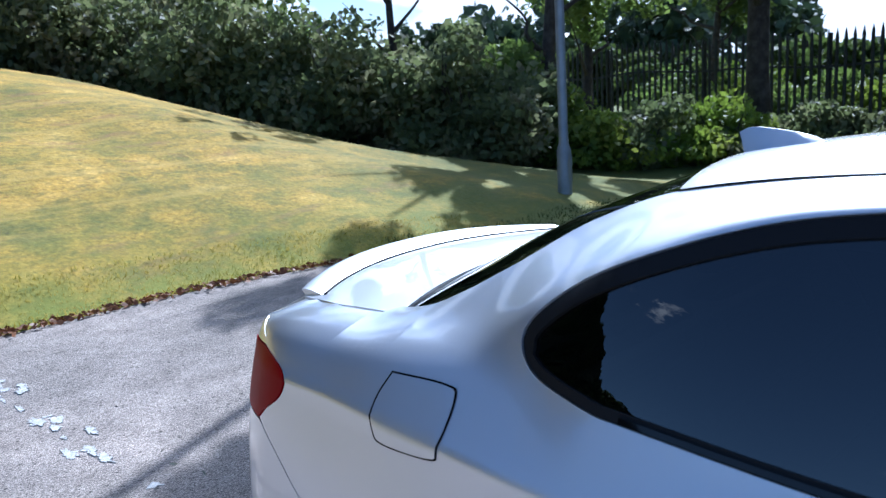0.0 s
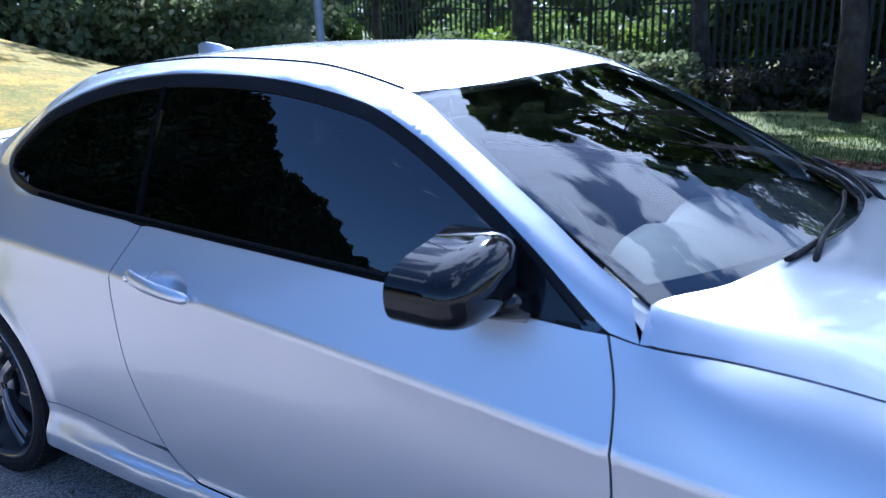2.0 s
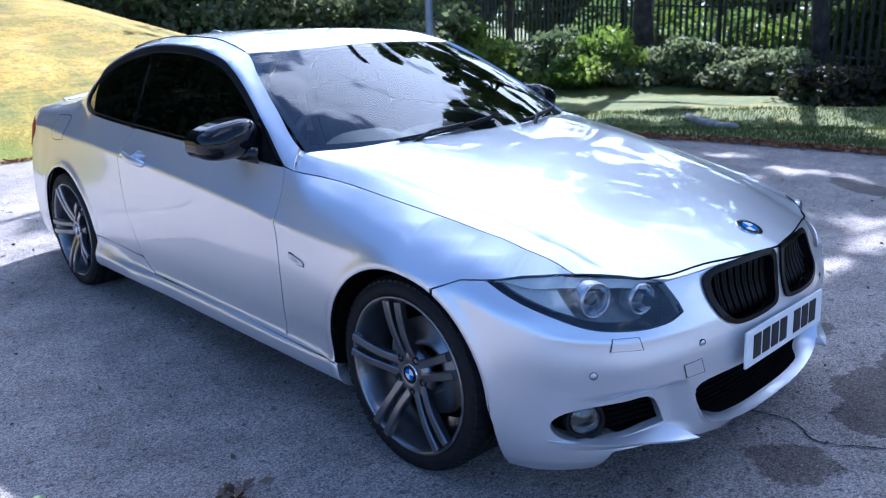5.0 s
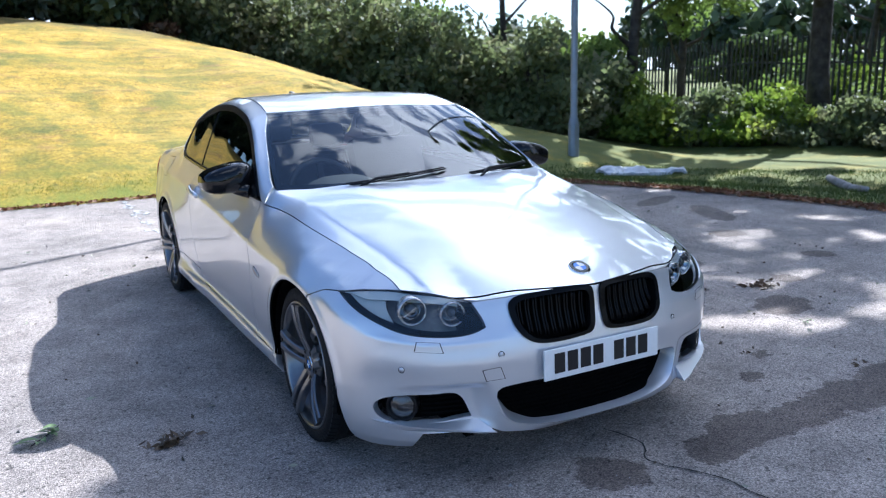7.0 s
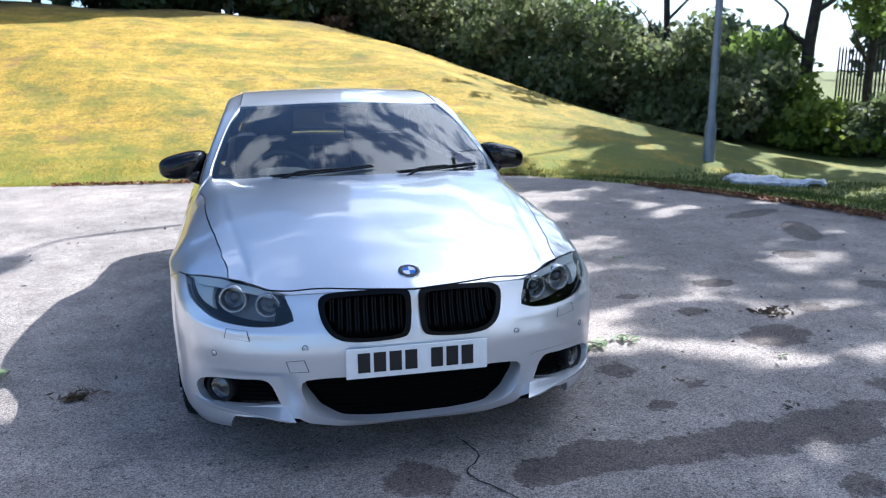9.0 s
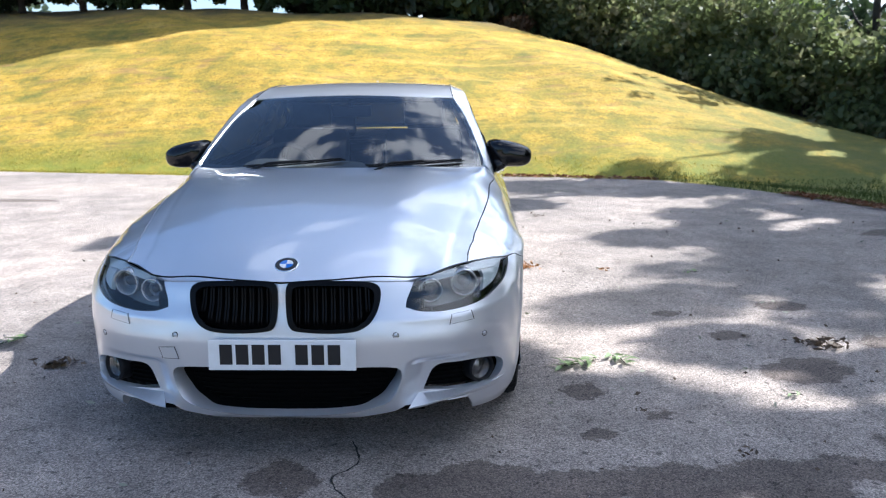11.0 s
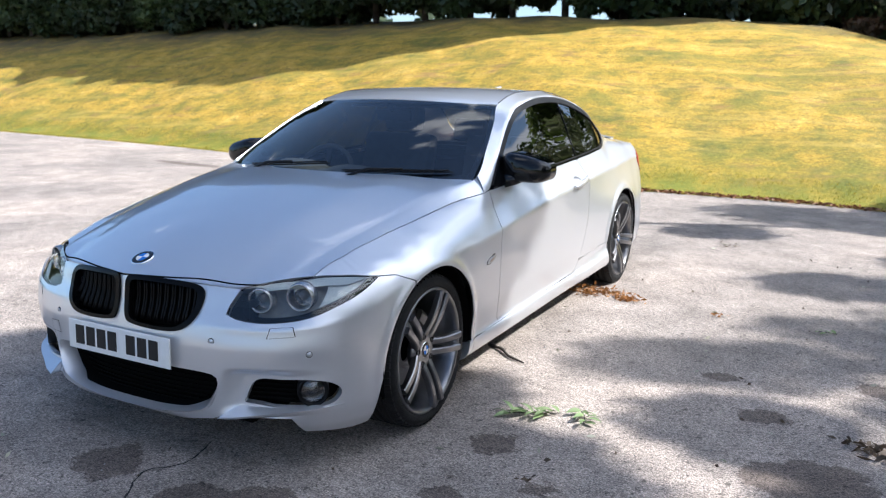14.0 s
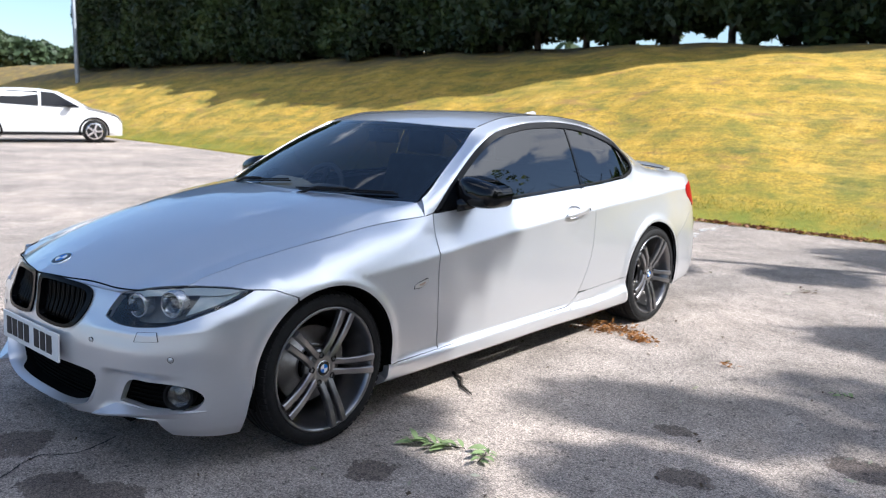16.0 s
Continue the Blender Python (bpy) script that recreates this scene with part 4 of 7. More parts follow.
# the front edge lies 4 mm above the nose, and behind it
_fe = bonnet(np.c_[np.linspace(0.5, 0.0015, 60), np.ones(60)])
_want = np.interp(_fe[:, 0], [0.0, 0.15, 0.30, 0.44, 0.47, 0.56, 0.655, 0.70], [0.692, 0.688, 0.680, 0.670, 0.674, 0.694, 0.703, 0.70])
FRONT_FIX[:] = [_fe[:, 0], _want - _fe[:, 2]]
panel("bonnet", [(0.0015, 0.0), (0.25, 0.0), (0.5, 0.0), (0.75, 0.0), (0.9985, 0.0), (0.9985, 0.5), (0.9985, 1.0), (0.84, 1.0), (0.5, 1.0), (0.16, 1.0), (0.0015, 1.0), (0.0015, 0.5)],
      bonnet, paint, car, step=0.022, flange=0.012, out=(0, 0, 1),
      lines=[[(v, 0.0), (v, 1.0)] for v in (0.008, 0.018, 0.030, 0.044, 0.058, 0.072, 0.928, 0.942, 0.956, 0.970, 0.982, 0.992)])

tube("bonnet_gap", np.vstack([_fe[::-1] * [-1, 1, 1], _fe[1:]]) + [0, 0, -0.005], 0.0030, dark_cavity, car, n=6)

# ---- roof, boot, screens ----
def roof(p):
    x, y = p[:, 0], p[:, 1]
    xe = hermite([-1.25, -1.1, -0.8, -0.5, -0.2, 0.13, 0.3], [0.50, 0.506, 0.522, 0.545, 0.550, 0.573, 0.60], y)
    ze = hermite([-1.25, -1.1, -0.8, -0.5, -0.2, 0.13, 0.3], [1.225, 1.275, 1.314, 1.330, 1.322, 1.263, 1.19], y)
    zc = hermite([-1.3, -1.15, -0.9, -0.6, -0.3, 0.0, 0.15, 0.3], [1.272, 1.303, 1.331, 1.347, 1.346, 1.328, 1.308, 1.280], y)
    t = np.abs(x) / xe
    return np.c_[x, y, zc + (ze - zc) * np.clip(t, 0, 1.1) ** 2.2]


def edge_x(y):
    return float(hermite([-1.25, -1.1, -0.8, -0.5, -0.2, 0.13, 0.3], [0.50, 0.506, 0.522, 0.545, 0.550, 0.573, 0.60], y)) - 0.003


FRONT_ROOF = [(x, 0.285 - 0.155 * (abs(x) / 0.57) ** 2.2) for x in np.linspace(0.57, -0.57, 30)]
REAR_ROOF = [(x, -1.19 + 0.09 * (abs(x) / 0.505) ** 2) for x in np.linspace(-0.50, 0.50, 24)]
ys = np.linspace(0.12, -1.09, 30)
roof_outline = FRONT_ROOF + [(-edge_x(y), y) for y in ys] + REAR_ROOF + [(edge_x(y), y) for y in ys[::-1]]
panel("roof", roof_outline, roof, paint, car, step=0.03, flange=0.012, out=(0, 0, 1))

for s in (1, -1):
    tube("roof_seam", [(s * (edge_x(y) + 0.0015), y, float(roof(np.array([[edge_x(y), y]]))[0, 2]) + 0.0012) for y in np.linspace(0.11, -1.10, 50)], 0.0024, trim_black, car, n=6)


def screen(p):
    """Windscreen: (across -1..1, up 0..1)."""
    u, v = p[:, 0], p[:, 1]
    f = np.abs(u)
    side_y = hermite([0, 0.25, 0.5, 0.75, 1], [0.752, 0.625, 0.47, 0.30, 0.128], v)
    side_x = hermite([0, 0.25, 0.5, 0.75, 1], [0.730, 0.710, 0.678, 0.632, 0.572], v)
    side_z = hermite([0, 0.25, 0.5, 0.75, 1], [0.925, 1.005, 1.090, 1.182, 1.262], v)
    mid_y = hermite([0, 0.5, 1], [1.03, 0.66, 0.283], v)
    mid_z = hermite([0, 0.5, 1], [0.935, 1.125, 1.287], v)
    k = f**2.1
    return np.c_[u * side_x, mid_y + (side_y - mid_y) * k, mid_z + (side_z - mid_z) * k]


panel("windscreen", [(-1, 0), (0, 0), (1, 0), (1, 0.5), (1, 0.995), (0, 0.995), (-1, 0.995), (-1, 0.5)], screen, screen_glass, car, step=0.06, flange=0.0, lift=-0.004, out=(0, 0.5, 1))
panel("screen_band", [(-1, 0), (0, 0), (1, 0), (1, 0.5), (1, 1), (0, 1), (-1, 1), (-1, 0.5)], screen, gloss_black, car, step=0.05, flange=0.004, lift=-0.0075, out=(0, 0.5, 1),
      holes=[[(-0.965, 0.10), (0, 0.07), (0.965, 0.10), (0.972, 0.5), (0.965, 0.965), (0, 0.962), (-0.965, 0.965), (-0.972, 0.5)]])


def rear_screen(p):
    u, v = p[:, 0], p[:, 1]
    f = np.abs(u)
    side_y, side_x = hermite([0, 0.4, 1], [-1.74, -1.45, -1.10], v), hermite([0, 0.4, 1], [0.592, 0.558, 0.503], v)
    side_z = hermite([0, 0.2, 0.4, 0.7, 1], [0.979, 1.034, 1.108, 1.208, 1.273], v)
    mid_y, mid_z = hermite([0, 0.5, 1], [-1.90, -1.55, -1.188], v), hermite([0, 0.5, 1], [0.985, 1.160, 1.296], v)
    k = f**2.2
    return np.c_[u * side_x, mid_y + (side_y - mid_y) * k, mid_z + (side_z - mid_z) * k]


panel("rear_window", [(-1, 0), (0, 0), (1, 0), (1, 0.5), (1, 1), (0, 1), (-1, 1), (-1, 0.5)], rear_screen, tint_glass, car, step=0.06, flange=0.0, lift=-0.006, out=(0, -0.5, 1))


def boot(p):
    x, y = p[:, 0], p[:, 1]
    xe = hermite([-2.45, -2.3, -2.15, -1.95, -1.75], [0.50, 0.545, 0.575, 0.60, 0.61], y)
    ze = hermite([-2.45, -2.3, -2.15, -1.95, -1.75], [0.912, 0.932, 0.948, 0.965, 0.976], y)
    zc = hermite([-2.45, -2.3, -2.1, -1.9, -1.75], [0.948, 0.966, 0.982, 0.991, 0.997], y)
    t = np.clip(np.abs(x) / xe, 0, 1.1)
    return np.c_[x, y, zc + (ze - zc) * t**2]


BOOT_BACK = [(x, -2.345 + 0.17 * (abs(x) / 0.56) ** 2.4) for x in np.linspace(-0.56, 0.56, 24)]
BOOT_FRONT = [(x, -1.885 + 0.14 * (abs(x) / 0.6) ** 2.2) for x in np.linspace(0.60, -0.60, 24)]
panel("boot_lid", BOOT_BACK + [(0.595, -1.98)] + BOOT_FRONT + [(-0.595, -1.98)], boot, paint, car, step=0.03, flange=0.02, out=(0, 0, 1))
# lip spoiler along the back of the boot
bm = bmesh.new()
rows = []
for x in np.linspace(-0.545, 0.545, 41):
    f = abs(x) / 0.545
    yb = -2.365 + 0.17 * f**2.4
    h = 0.024 * (1 - 0.55 * f**3)
    z0 = float(boot(np.array([[x, yb + 0.02]]))[0, 2])
    prof = [(yb + 0.088, 0.003), (yb + 0.070, 0.009), (yb + 0.035, 0.010 + 0.4 * h), (yb + 0.004, h + 0.004), (yb - 0.012, h), (yb - 0.006, h * 0.5), (yb + 0.012, -0.012), (yb + 0.10, -0.004)]
    rows.append([bm.verts.new((x, y, z0 + dz)) for y, dz in prof])
for a, b in zip(rows[:-1], rows[1:]):
    for k in range(8):
        bm.faces.new((a[k], a[(k + 1) % 8], b[(k + 1) % 8], b[k]))
bm.faces.new(rows[0])
bm.faces.new(rows[-1])
part("boot_spoiler", bm, paint, car, "silver boot lip spoiler with dark joint", smooth=True)
tube("spoiler_joint", [(x, -2.365 + 0.17 * (abs(x) / 0.545) ** 2.4 + 0.090, float(boot(np.array([[x, -2.365 + 0.17 * (abs(x) / 0.545) ** 2.4 + 0.090]]))[0, 2]) + 0.001) for x in np.linspace(-0.54, 0.54, 40)], 0.0035, trim_black, car)

# ---- front bumper ----
AX = lambda x: float(a_of_x(x))
AY = lambda y: float(a_of_y(y))
HL_LOW = [PX(0.428, 0.583), PX(0.48, 0.566), PX(0.56, 0.560), PX(0.64, 0.566), PX(0.71, 0.582), PX(0.765, 0.612), PY(1.78, 0.648), PY(1.69, 0.684)]
HL_TOP = [PY(1.69, 0.686), PY(1.76, 0.694), PY(1.82, 0.698), PX(0.655, 0.697), PX(0.56, 0.689), PX(0.465, 0.668), PX(0.436, 0.630), PX(0.428, 0.586)]
half_top = np.vstack([[(0, 0.688), PX(0.15, 0.684), PX(0.30, 0.676), PX(0.455, 0.664), PX(0.432, 0.610)], smooth_line(HL_LOW, 5), [PY(1.62, 0.678), PY(1.545, 0.644)],
                      [PY(y, z) for y, z in arc(AXLE_F, HUB_Z, ARCH_R, 62, 4, 12)],
                      [PY(1.748, 0.29), PY(1.757, 0.22), PY(1.765, 0.150), PY(1.83, 0.146), PX(0.735, 0.150), PX(0.668, 0.154), PX(0.652, 0.218), PX(0.47, 0.222), PX(0.425, 0.222), PX(0.385, 0.204), PX(0.25, 0.186), (0, 0.178)]])
bump_outline = np.vstack([half_top, (half_top[1:-1] * [-1, 1])[::-1]])


def mirror_loop(l):
    return np.asarray(l, float)[::-1] * [-1, 1]


KIDNEY = smooth_line([PX(0.022, 0.655), PX(0.035, 0.678), PX(0.10, 0.682), PX(0.25, 0.674), PX(0.315, 0.662), PX(0.333, 0.632), PX(0.318, 0.570), PX(0.275, 0.528), PX(0.20, 0.516),
                      PX(0.07, 0.522), PX(0.032, 0.540), PX(0.022, 0.60), PX(0.022, 0.655)], 6)[:-1]
LOWER = smooth_line([(0, 0.384), PX(0.18, 0.384), PX(0.35, 0.378), PX(0.412, 0.360), PX(0.402, 0.300), PX(0.35, 0.240), PX(0.18, 0.210), (0, 0.204)], 6)
LOWER = np.vstack([LOWER, (LOWER[1:-1] * [-1, 1])[::-1]])
FOG = smooth_line([PX(0.488, 0.272), PX(0.530, 0.352), PX(0.62, 0.360), PX(0.71, 0.360), PX(0.765, 0.345), PX(0.787, 0.312), PX(0.772, 0.275), PX(0.72, 0.258), PX(0.60, 0.256), PX(0.488, 0.268)], 5)
panel("front_bumper", bump_outline, body, paint, car, step=0.015, flange=0.03, out=None,
      holes=[KIDNEY, mirror_loop(KIDNEY), LOWER, FOG, mirror_loop(FOG)],
      lines=[np.array([(s * a, float(np.interp(a, FINE_A, FINE_Z[:, 6])) + dz) for a in np.linspace(AX(0.37), AY(1.80), 40)]) for s in (1, -1) for dz in (0.0, 0.009, -0.009)]
      + [np.array([(s * AX(x), z) for x in np.linspace(0.42, 0.70, 20)]) for s in (1, -1) for z in (0.370, 0.379, 0.388, 0.397, 0.404)]
      + [np.array([(s * AY(1.38 + r * math.cos(w)), 0.315 + r * math.sin(w)) for w in np.radians(np.linspace(5, 66, 24))]) for s in (1, -1) for r in (0.358, 0.366, 0.375, 0.386, 0.40)])


def bar(name, pts, w, h, mat, parent, label=""):
    """A flat-sided bar along a line, w deep and h high."""
    p = np.asarray(pts, float)
    tan = np.gradient(p, axis=0)
    tan /= np.linalg.norm(tan, axis=1)[:, None]
    out = np.cross(tan, [0, 0, 1.0])
    out /= np.linalg.norm(out, axis=1)[:, None] + 1e-9
    up = np.cross(out, tan)
    rows = [np.stack([p[i] + sx * w / 2 * out[i] + sz * h / 2 * up[i] for sx, sz in ((1, 1), (-1, 1), (-1, -1), (1, -1))]) for i in range(len(p))]
    v = np.vstack(rows)
    f = [(4*i + k, 4*i + (k+1) % 4, 4*i + 4 + (k+1) % 4, 4*i + 4 + k) for i in range(len(p) - 1) for k in range(4)]
    f += [(0, 1, 2, 3), tuple(4*(len(p)-1) + k for k in (3, 2, 1, 0))]
    return mesh_object(name, v, f, mat, parent, label, smooth=False)


# near-black sheets behind the openings: the shade of their depth put into the colour
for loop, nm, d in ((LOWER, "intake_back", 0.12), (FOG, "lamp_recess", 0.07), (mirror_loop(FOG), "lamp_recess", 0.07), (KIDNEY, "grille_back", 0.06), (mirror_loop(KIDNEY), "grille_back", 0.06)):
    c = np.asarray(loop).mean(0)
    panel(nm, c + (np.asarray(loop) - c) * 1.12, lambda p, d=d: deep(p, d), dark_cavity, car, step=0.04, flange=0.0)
# lower intake mesh: thin crossing bars
for k, z in enumerate(np.linspace(0.218, 0.374, 10)):
    xs_ = np.linspace(-1, 1, 41)
    wid = AX(float(np.interp(z, [0.21, 0.26, 0.31], [0.22, 0.34, 0.385])))
    line = deep(np.c_[xs_ * wid, z + 0.004 * np.sin(np.arange(41) * math.pi / 1.0 + k * math.pi)], 0.088)
    if k == 0:
        intake = bar("intake_mesh", line, 0.008, 0.005, dark_cavity, car, "black plastic intake mesh")
    else:
        bar("mesh_bar", line, 0.008, 0.005, dark_cavity, intake)
# painted surround of the intake: a lip standing proud, walls that slope in at the sides, and a dark duct behind
bm, duct = bmesh.new(), bmesh.new()
ring_in = spaced(LOWER, 0.02, closed=True)
low = ease((0.345 - ring_in[:, 1]) / 0.08)                       # 0 along the top, 1 along the bottom
flank = ease((np.abs(ring_in[:, 0]) - AX(0.27)) / 0.09)          # 1 at the ends
rows, duct_rows = [], []
for across, rise, depth in ((1.010, -0.006, 0.012), (1.005, -0.005, -0.004), (0.998, -0.002, -0.007), (0.985, 0.003, 0.012), (0.975, 0.006, 0.03), (0.965, 0.006, 0.13)):
    q = np.c_[ring_in[:, 0] * (1 + (across - 1) * (0.3 + 0.7 * low) * (1 + flank)), ring_in[:, 1] + rise * low]
    p3 = deep(q, np.where(depth < 0, depth * low, depth + (0.03 * flank if depth < 0.1 and depth > 0.02 else 0)))
    if depth < 0.1:
        rows.append([bm.verts.new(tuple(p)) for p in p3])
    if depth > 0.02:
        duct_rows.append([duct.verts.new(tuple(p)) for p in p3])
for b_, rr in ((bm, rows), (duct, duct_rows)):
    for a, b in zip(rr[:-1], rr[1:]):
        for k in range(len(a)):
            b_.faces.new((a[k], a[(k + 1) % len(a)], b[(k + 1) % len(a)], b[k]))
part("intake_surround", bm, paint, car, smooth=True)
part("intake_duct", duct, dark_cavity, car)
for s in (1, -1):
    # corner splitter blades below the fog lamps
    bm = bmesh.new()
    rows = []
    for i, t in enumerate(np.linspace(0, 1, 26)):
        x = 0.425 + 0.365 * t
        z = 0.229 + 0.034 * t
        q, n = body(np.array([[on_x(x, z), z]]))[0], plan_at(np.array([AX(x)]))[1][0]
        lead = float(np.interp(t, [0, 0.15, 0.4, 1], [0.050, 0.052, 0.036, 0.002]))
        back = min(1.0, t / 0.16)
        up = 0.034 * (1 - t) ** 1.5 + 0.002
        prof = [(lead - back * (lead + 0.022), up * back), (lead, 0.0), (lead - 0.002 * back, -0.007 * min(1, 0.15 + t / 0.1)),
                (lead - back * (lead * 0.7 + 0.001), -0.020 * back - 0.002), (lead - back * (lead + 0.03), -0.022 * back - 0.002)]
        rows.append([bm.verts.new((s * (q[0] + n[0] * o), q[1] + n[1] * o, z + dz)) for o, dz in prof])
    for a, b in zip(rows[:-1], rows[1:]):
        for k in range(5):
            bm.faces.new((a[k], a[(k + 1) % 5], b[(k + 1) % 5], b[k]))
    bm.faces.new(rows[0])
    bm.faces.new(rows[-1])
    part("splitter_blade", bm, paint, car)
    # fog lamp
    c = deep(np.array([[s * AX(0.722), 0.310]]), 0.030)[0]
    n = plan_at(np.array([AX(0.70)]))[1][0]
    turn = Vector((s * n[0], n[1], 0.0)).to_track_quat("X", "Z").to_matrix().to_4x4()
    at = Matrix.Translation(Vector(c)) @ turn
    v, f_ = lathe([(0.0, -0.03), (0.036, -0.03), (0.047, 0.012), (0.054, 0.016), (0.056, 0.0), (0.056, -0.04)], 28)
    fog = mesh_object("fog_lamp", [at @ Vector(p) for p in v], f_, trim_black, car)
    v, f_ = lathe([(0.0, 0.0), (0.020, -0.004), (0.034, -0.018), (0.043, 0.004)], 28)
    mesh_object("reflector", [at @ Vector(p) for p in v], f_, fog_metal, fog)
    v, f_ = lathe([(0.0, 0.018), (0.022, 0.016), (0.038, 0.011), (0.046, 0.006)], 28)
    mesh_object("lens", [at @ Vector(p) for p in v], f_, lamp_glass, fog)
    # slats in the recess beside the fog lamp
    for z in (0.275, 0.292, 0.309, 0.326, 0.343):
        bar("recess_slat", deep(np.c_[s * np.linspace(AX(0.50 + 0.5 * max(0, z - 0.29)), AX(0.665), 8), np.full(8, z)], 0.045), 0.010, 0.006, dark_cavity, car)
    # kidney grille
    K = KIDNEY if s > 0 else mirror_loop(KIDNEY)
    kc = K.mean(0)
    kid = panel("kidney_grille", kc + (K - kc) * [1.05, 1.09] + [0, 0.003], lambda p: deep(p, -0.008), slat_black, car, "gloss black twin-slat grille", holes=[kc + (K - kc) * 0.91], step=0.016, flange=0.03)
    for x in np.linspace(0.052, 0.305, 9):
        lo, hi = (0.532 + max(0, x - 0.26) * 0.9), 0.672 - max(0, x - 0.2) * 0.08
        for dx in (-0.0055, 0.0055):
            line = deep(np.c_[np.full(7, s * AX(x + dx)), np.linspace(lo, hi, 7)], 0.018 + 0.006 * np.sin(np.linspace(0, math.pi, 7)))
            tube("grille_slat", line, 0.0048, slat_black, kid, n=6)
    # parking sensors, washer lid, towing lid: joints and lids
    for x, z in ((0.712, 0.457), (0.395, 0.492)):
        c = body(np.array([[s * on_x(x, z), z]]))[0]
        n = plan_at(np.array([AX(x)]))[1][0]
        turn = Vector((s * n[0], n[1], 0)).to_track_quat("X", "Z").to_matrix().to_4x4()
        at = Matrix.Translation(Vector(c)) @ turn
        v, f_ = lathe([(0.0115, -0.002), (0.0115, 0.0012), (0.0098, 0.0012), (0.0098, -0.002)], 20)
        sensor = mesh_object("sensor_ring", [at @ Vector(p) for p in v], f_, trim_black, car)
        v, f_ = lathe([(0.0, 0.0014), (0.0093, 0.001), (0.0096, -0.002)], 20)
        mesh_object("sensor_face", [at @ Vector(p) for p in v], f_, paint, sensor)
    lid = np.array([(s * on_x(0.585, 0.512), 0.512), (s * on_x(0.672, 0.520), 0.520), (s * on_x(0.662, 0.552), 0.552), (s * on_x(0.592, 0.546), 0.546)])
    lc = lid.mean(0)
    panel("lid_joint", lc + (lid - lc) * 1.04, body, dark_cavity, car, holes=[lc + (lid - lc) * 0.97], step=0.012, lift=0.0012, flange=0.0)
    panel("washer_lid", lc + (lid - lc) * 0.97, body, paint, car, step=0.02, lift=0.0018, flange=0.003)
tow = np.array([PX(0.385, 0.405), PX(0.45, 0.402), PX(0.462, 0.442), PX(0.40, 0.448)])
lc = tow.mean(0)
panel("lid_joint", lc + (tow - lc) * 1.05, body, dark_cavity, car, holes=[lc + (tow - lc) * 0.965], step=0.012, lift=0.0012, flange=0.0)
panel("towing_lid", lc + (tow - lc) * 0.965, body, paint, car, step=0.02, lift=0.0018, flange=0.003)

# ---- headlamps ----
for s in (1, -1):
    o = np.vstack([smooth_line(HL_LOW, 5), smooth_line(HL_TOP, 5)[1:-1]]) * [s, 1]
    oc = o.mean(0)
    lamp = panel("headlamp", oc + (o - oc) * 1.05, lambda p: deep(p, 0.085), lamp_dark, car, "clear headlamp with twin round lenses in grey housing", step=0.03, flange=0.0)
    panel("lens_cover", oc + (o - oc) * 0.996, lambda p: deep(p, 0.004), lamp_glass, lamp, step=0.03, flange=0.0)
    panel("lens_rim", o, lambda p: deep(p, 0.006), trim_black, lamp, holes=[oc + (o - oc) * [0.993, 0.972]], step=0.016, flange=0.012)
    # bright strip along the top
    tline = smooth_line(HL_TOP, 5)[1:-12] * [s, 1]
    panel("brow_strip", np.vstack([tline - [0, 0.004], (tline - np.c_[np.zeros(len(tline)), 0.006 + 0.020 * ease(np.arange(len(tline)) / 7)])[::-1]]), lambda p: deep(p, 0.012), brow_grey, lamp, step=0.02, flange=0.004)
    # indicator bowl at the lamp's outer end
    o2 = np.array([PX(0.722, 0.606), PX(0.762, 0.624), PY(1.78, 0.656), PY(1.715, 0.681), PY(1.76, 0.687), PY(1.82, 0.684), PX(0.715, 0.676)]) * [s, 1]
    panel("indicator_bowl", o2, lambda p: deep(p, 0.024), brow_grey, lamp, step=0.02, flange=0.02)
    for x, z, r in ((0.525, 0.624, 0.044), (0.655, 0.637, 0.050)):
        c = deep(np.array([[s * on_x(x, z), z]]), 0.034)[0]
        at = Matrix.Translation(Vector(c)) @ Vector((s * 0.25, 1, 0.0)).to_track_quat("X", "Z").to_matrix().to_4x4()
        v, f_ = lathe([(r * 0.84, -0.03), (r * 0.87, 0.006), (r * 0.91, 0.012), (r * 1.00, 0.011), (r * 1.04, 0.0), (r * 1.04, -0.035)], 36)
        ring = mesh_object("lamp_ring", [at @ Vector(p) for p in v], f_, ring_grey, lamp)
        v, f_ = lathe([(0.0, 0.006), (r * 0.25, 0.004), (r * 0.44, -0.004), (r * 0.54, -0.016)], 36)
        mesh_object("projector_lens", [at @ Vector(p) for p in v], f_, lens_dark, ring)
        v, f_ = lathe([(0.0, -0.034), (r * 0.4, -0.030), (r * 0.66, -0.018), (r * 0.86, 0.004)], 36)
        mesh_object("reflector", [at @ Vector(p) for p in v], f_, lamp_inside, ring)

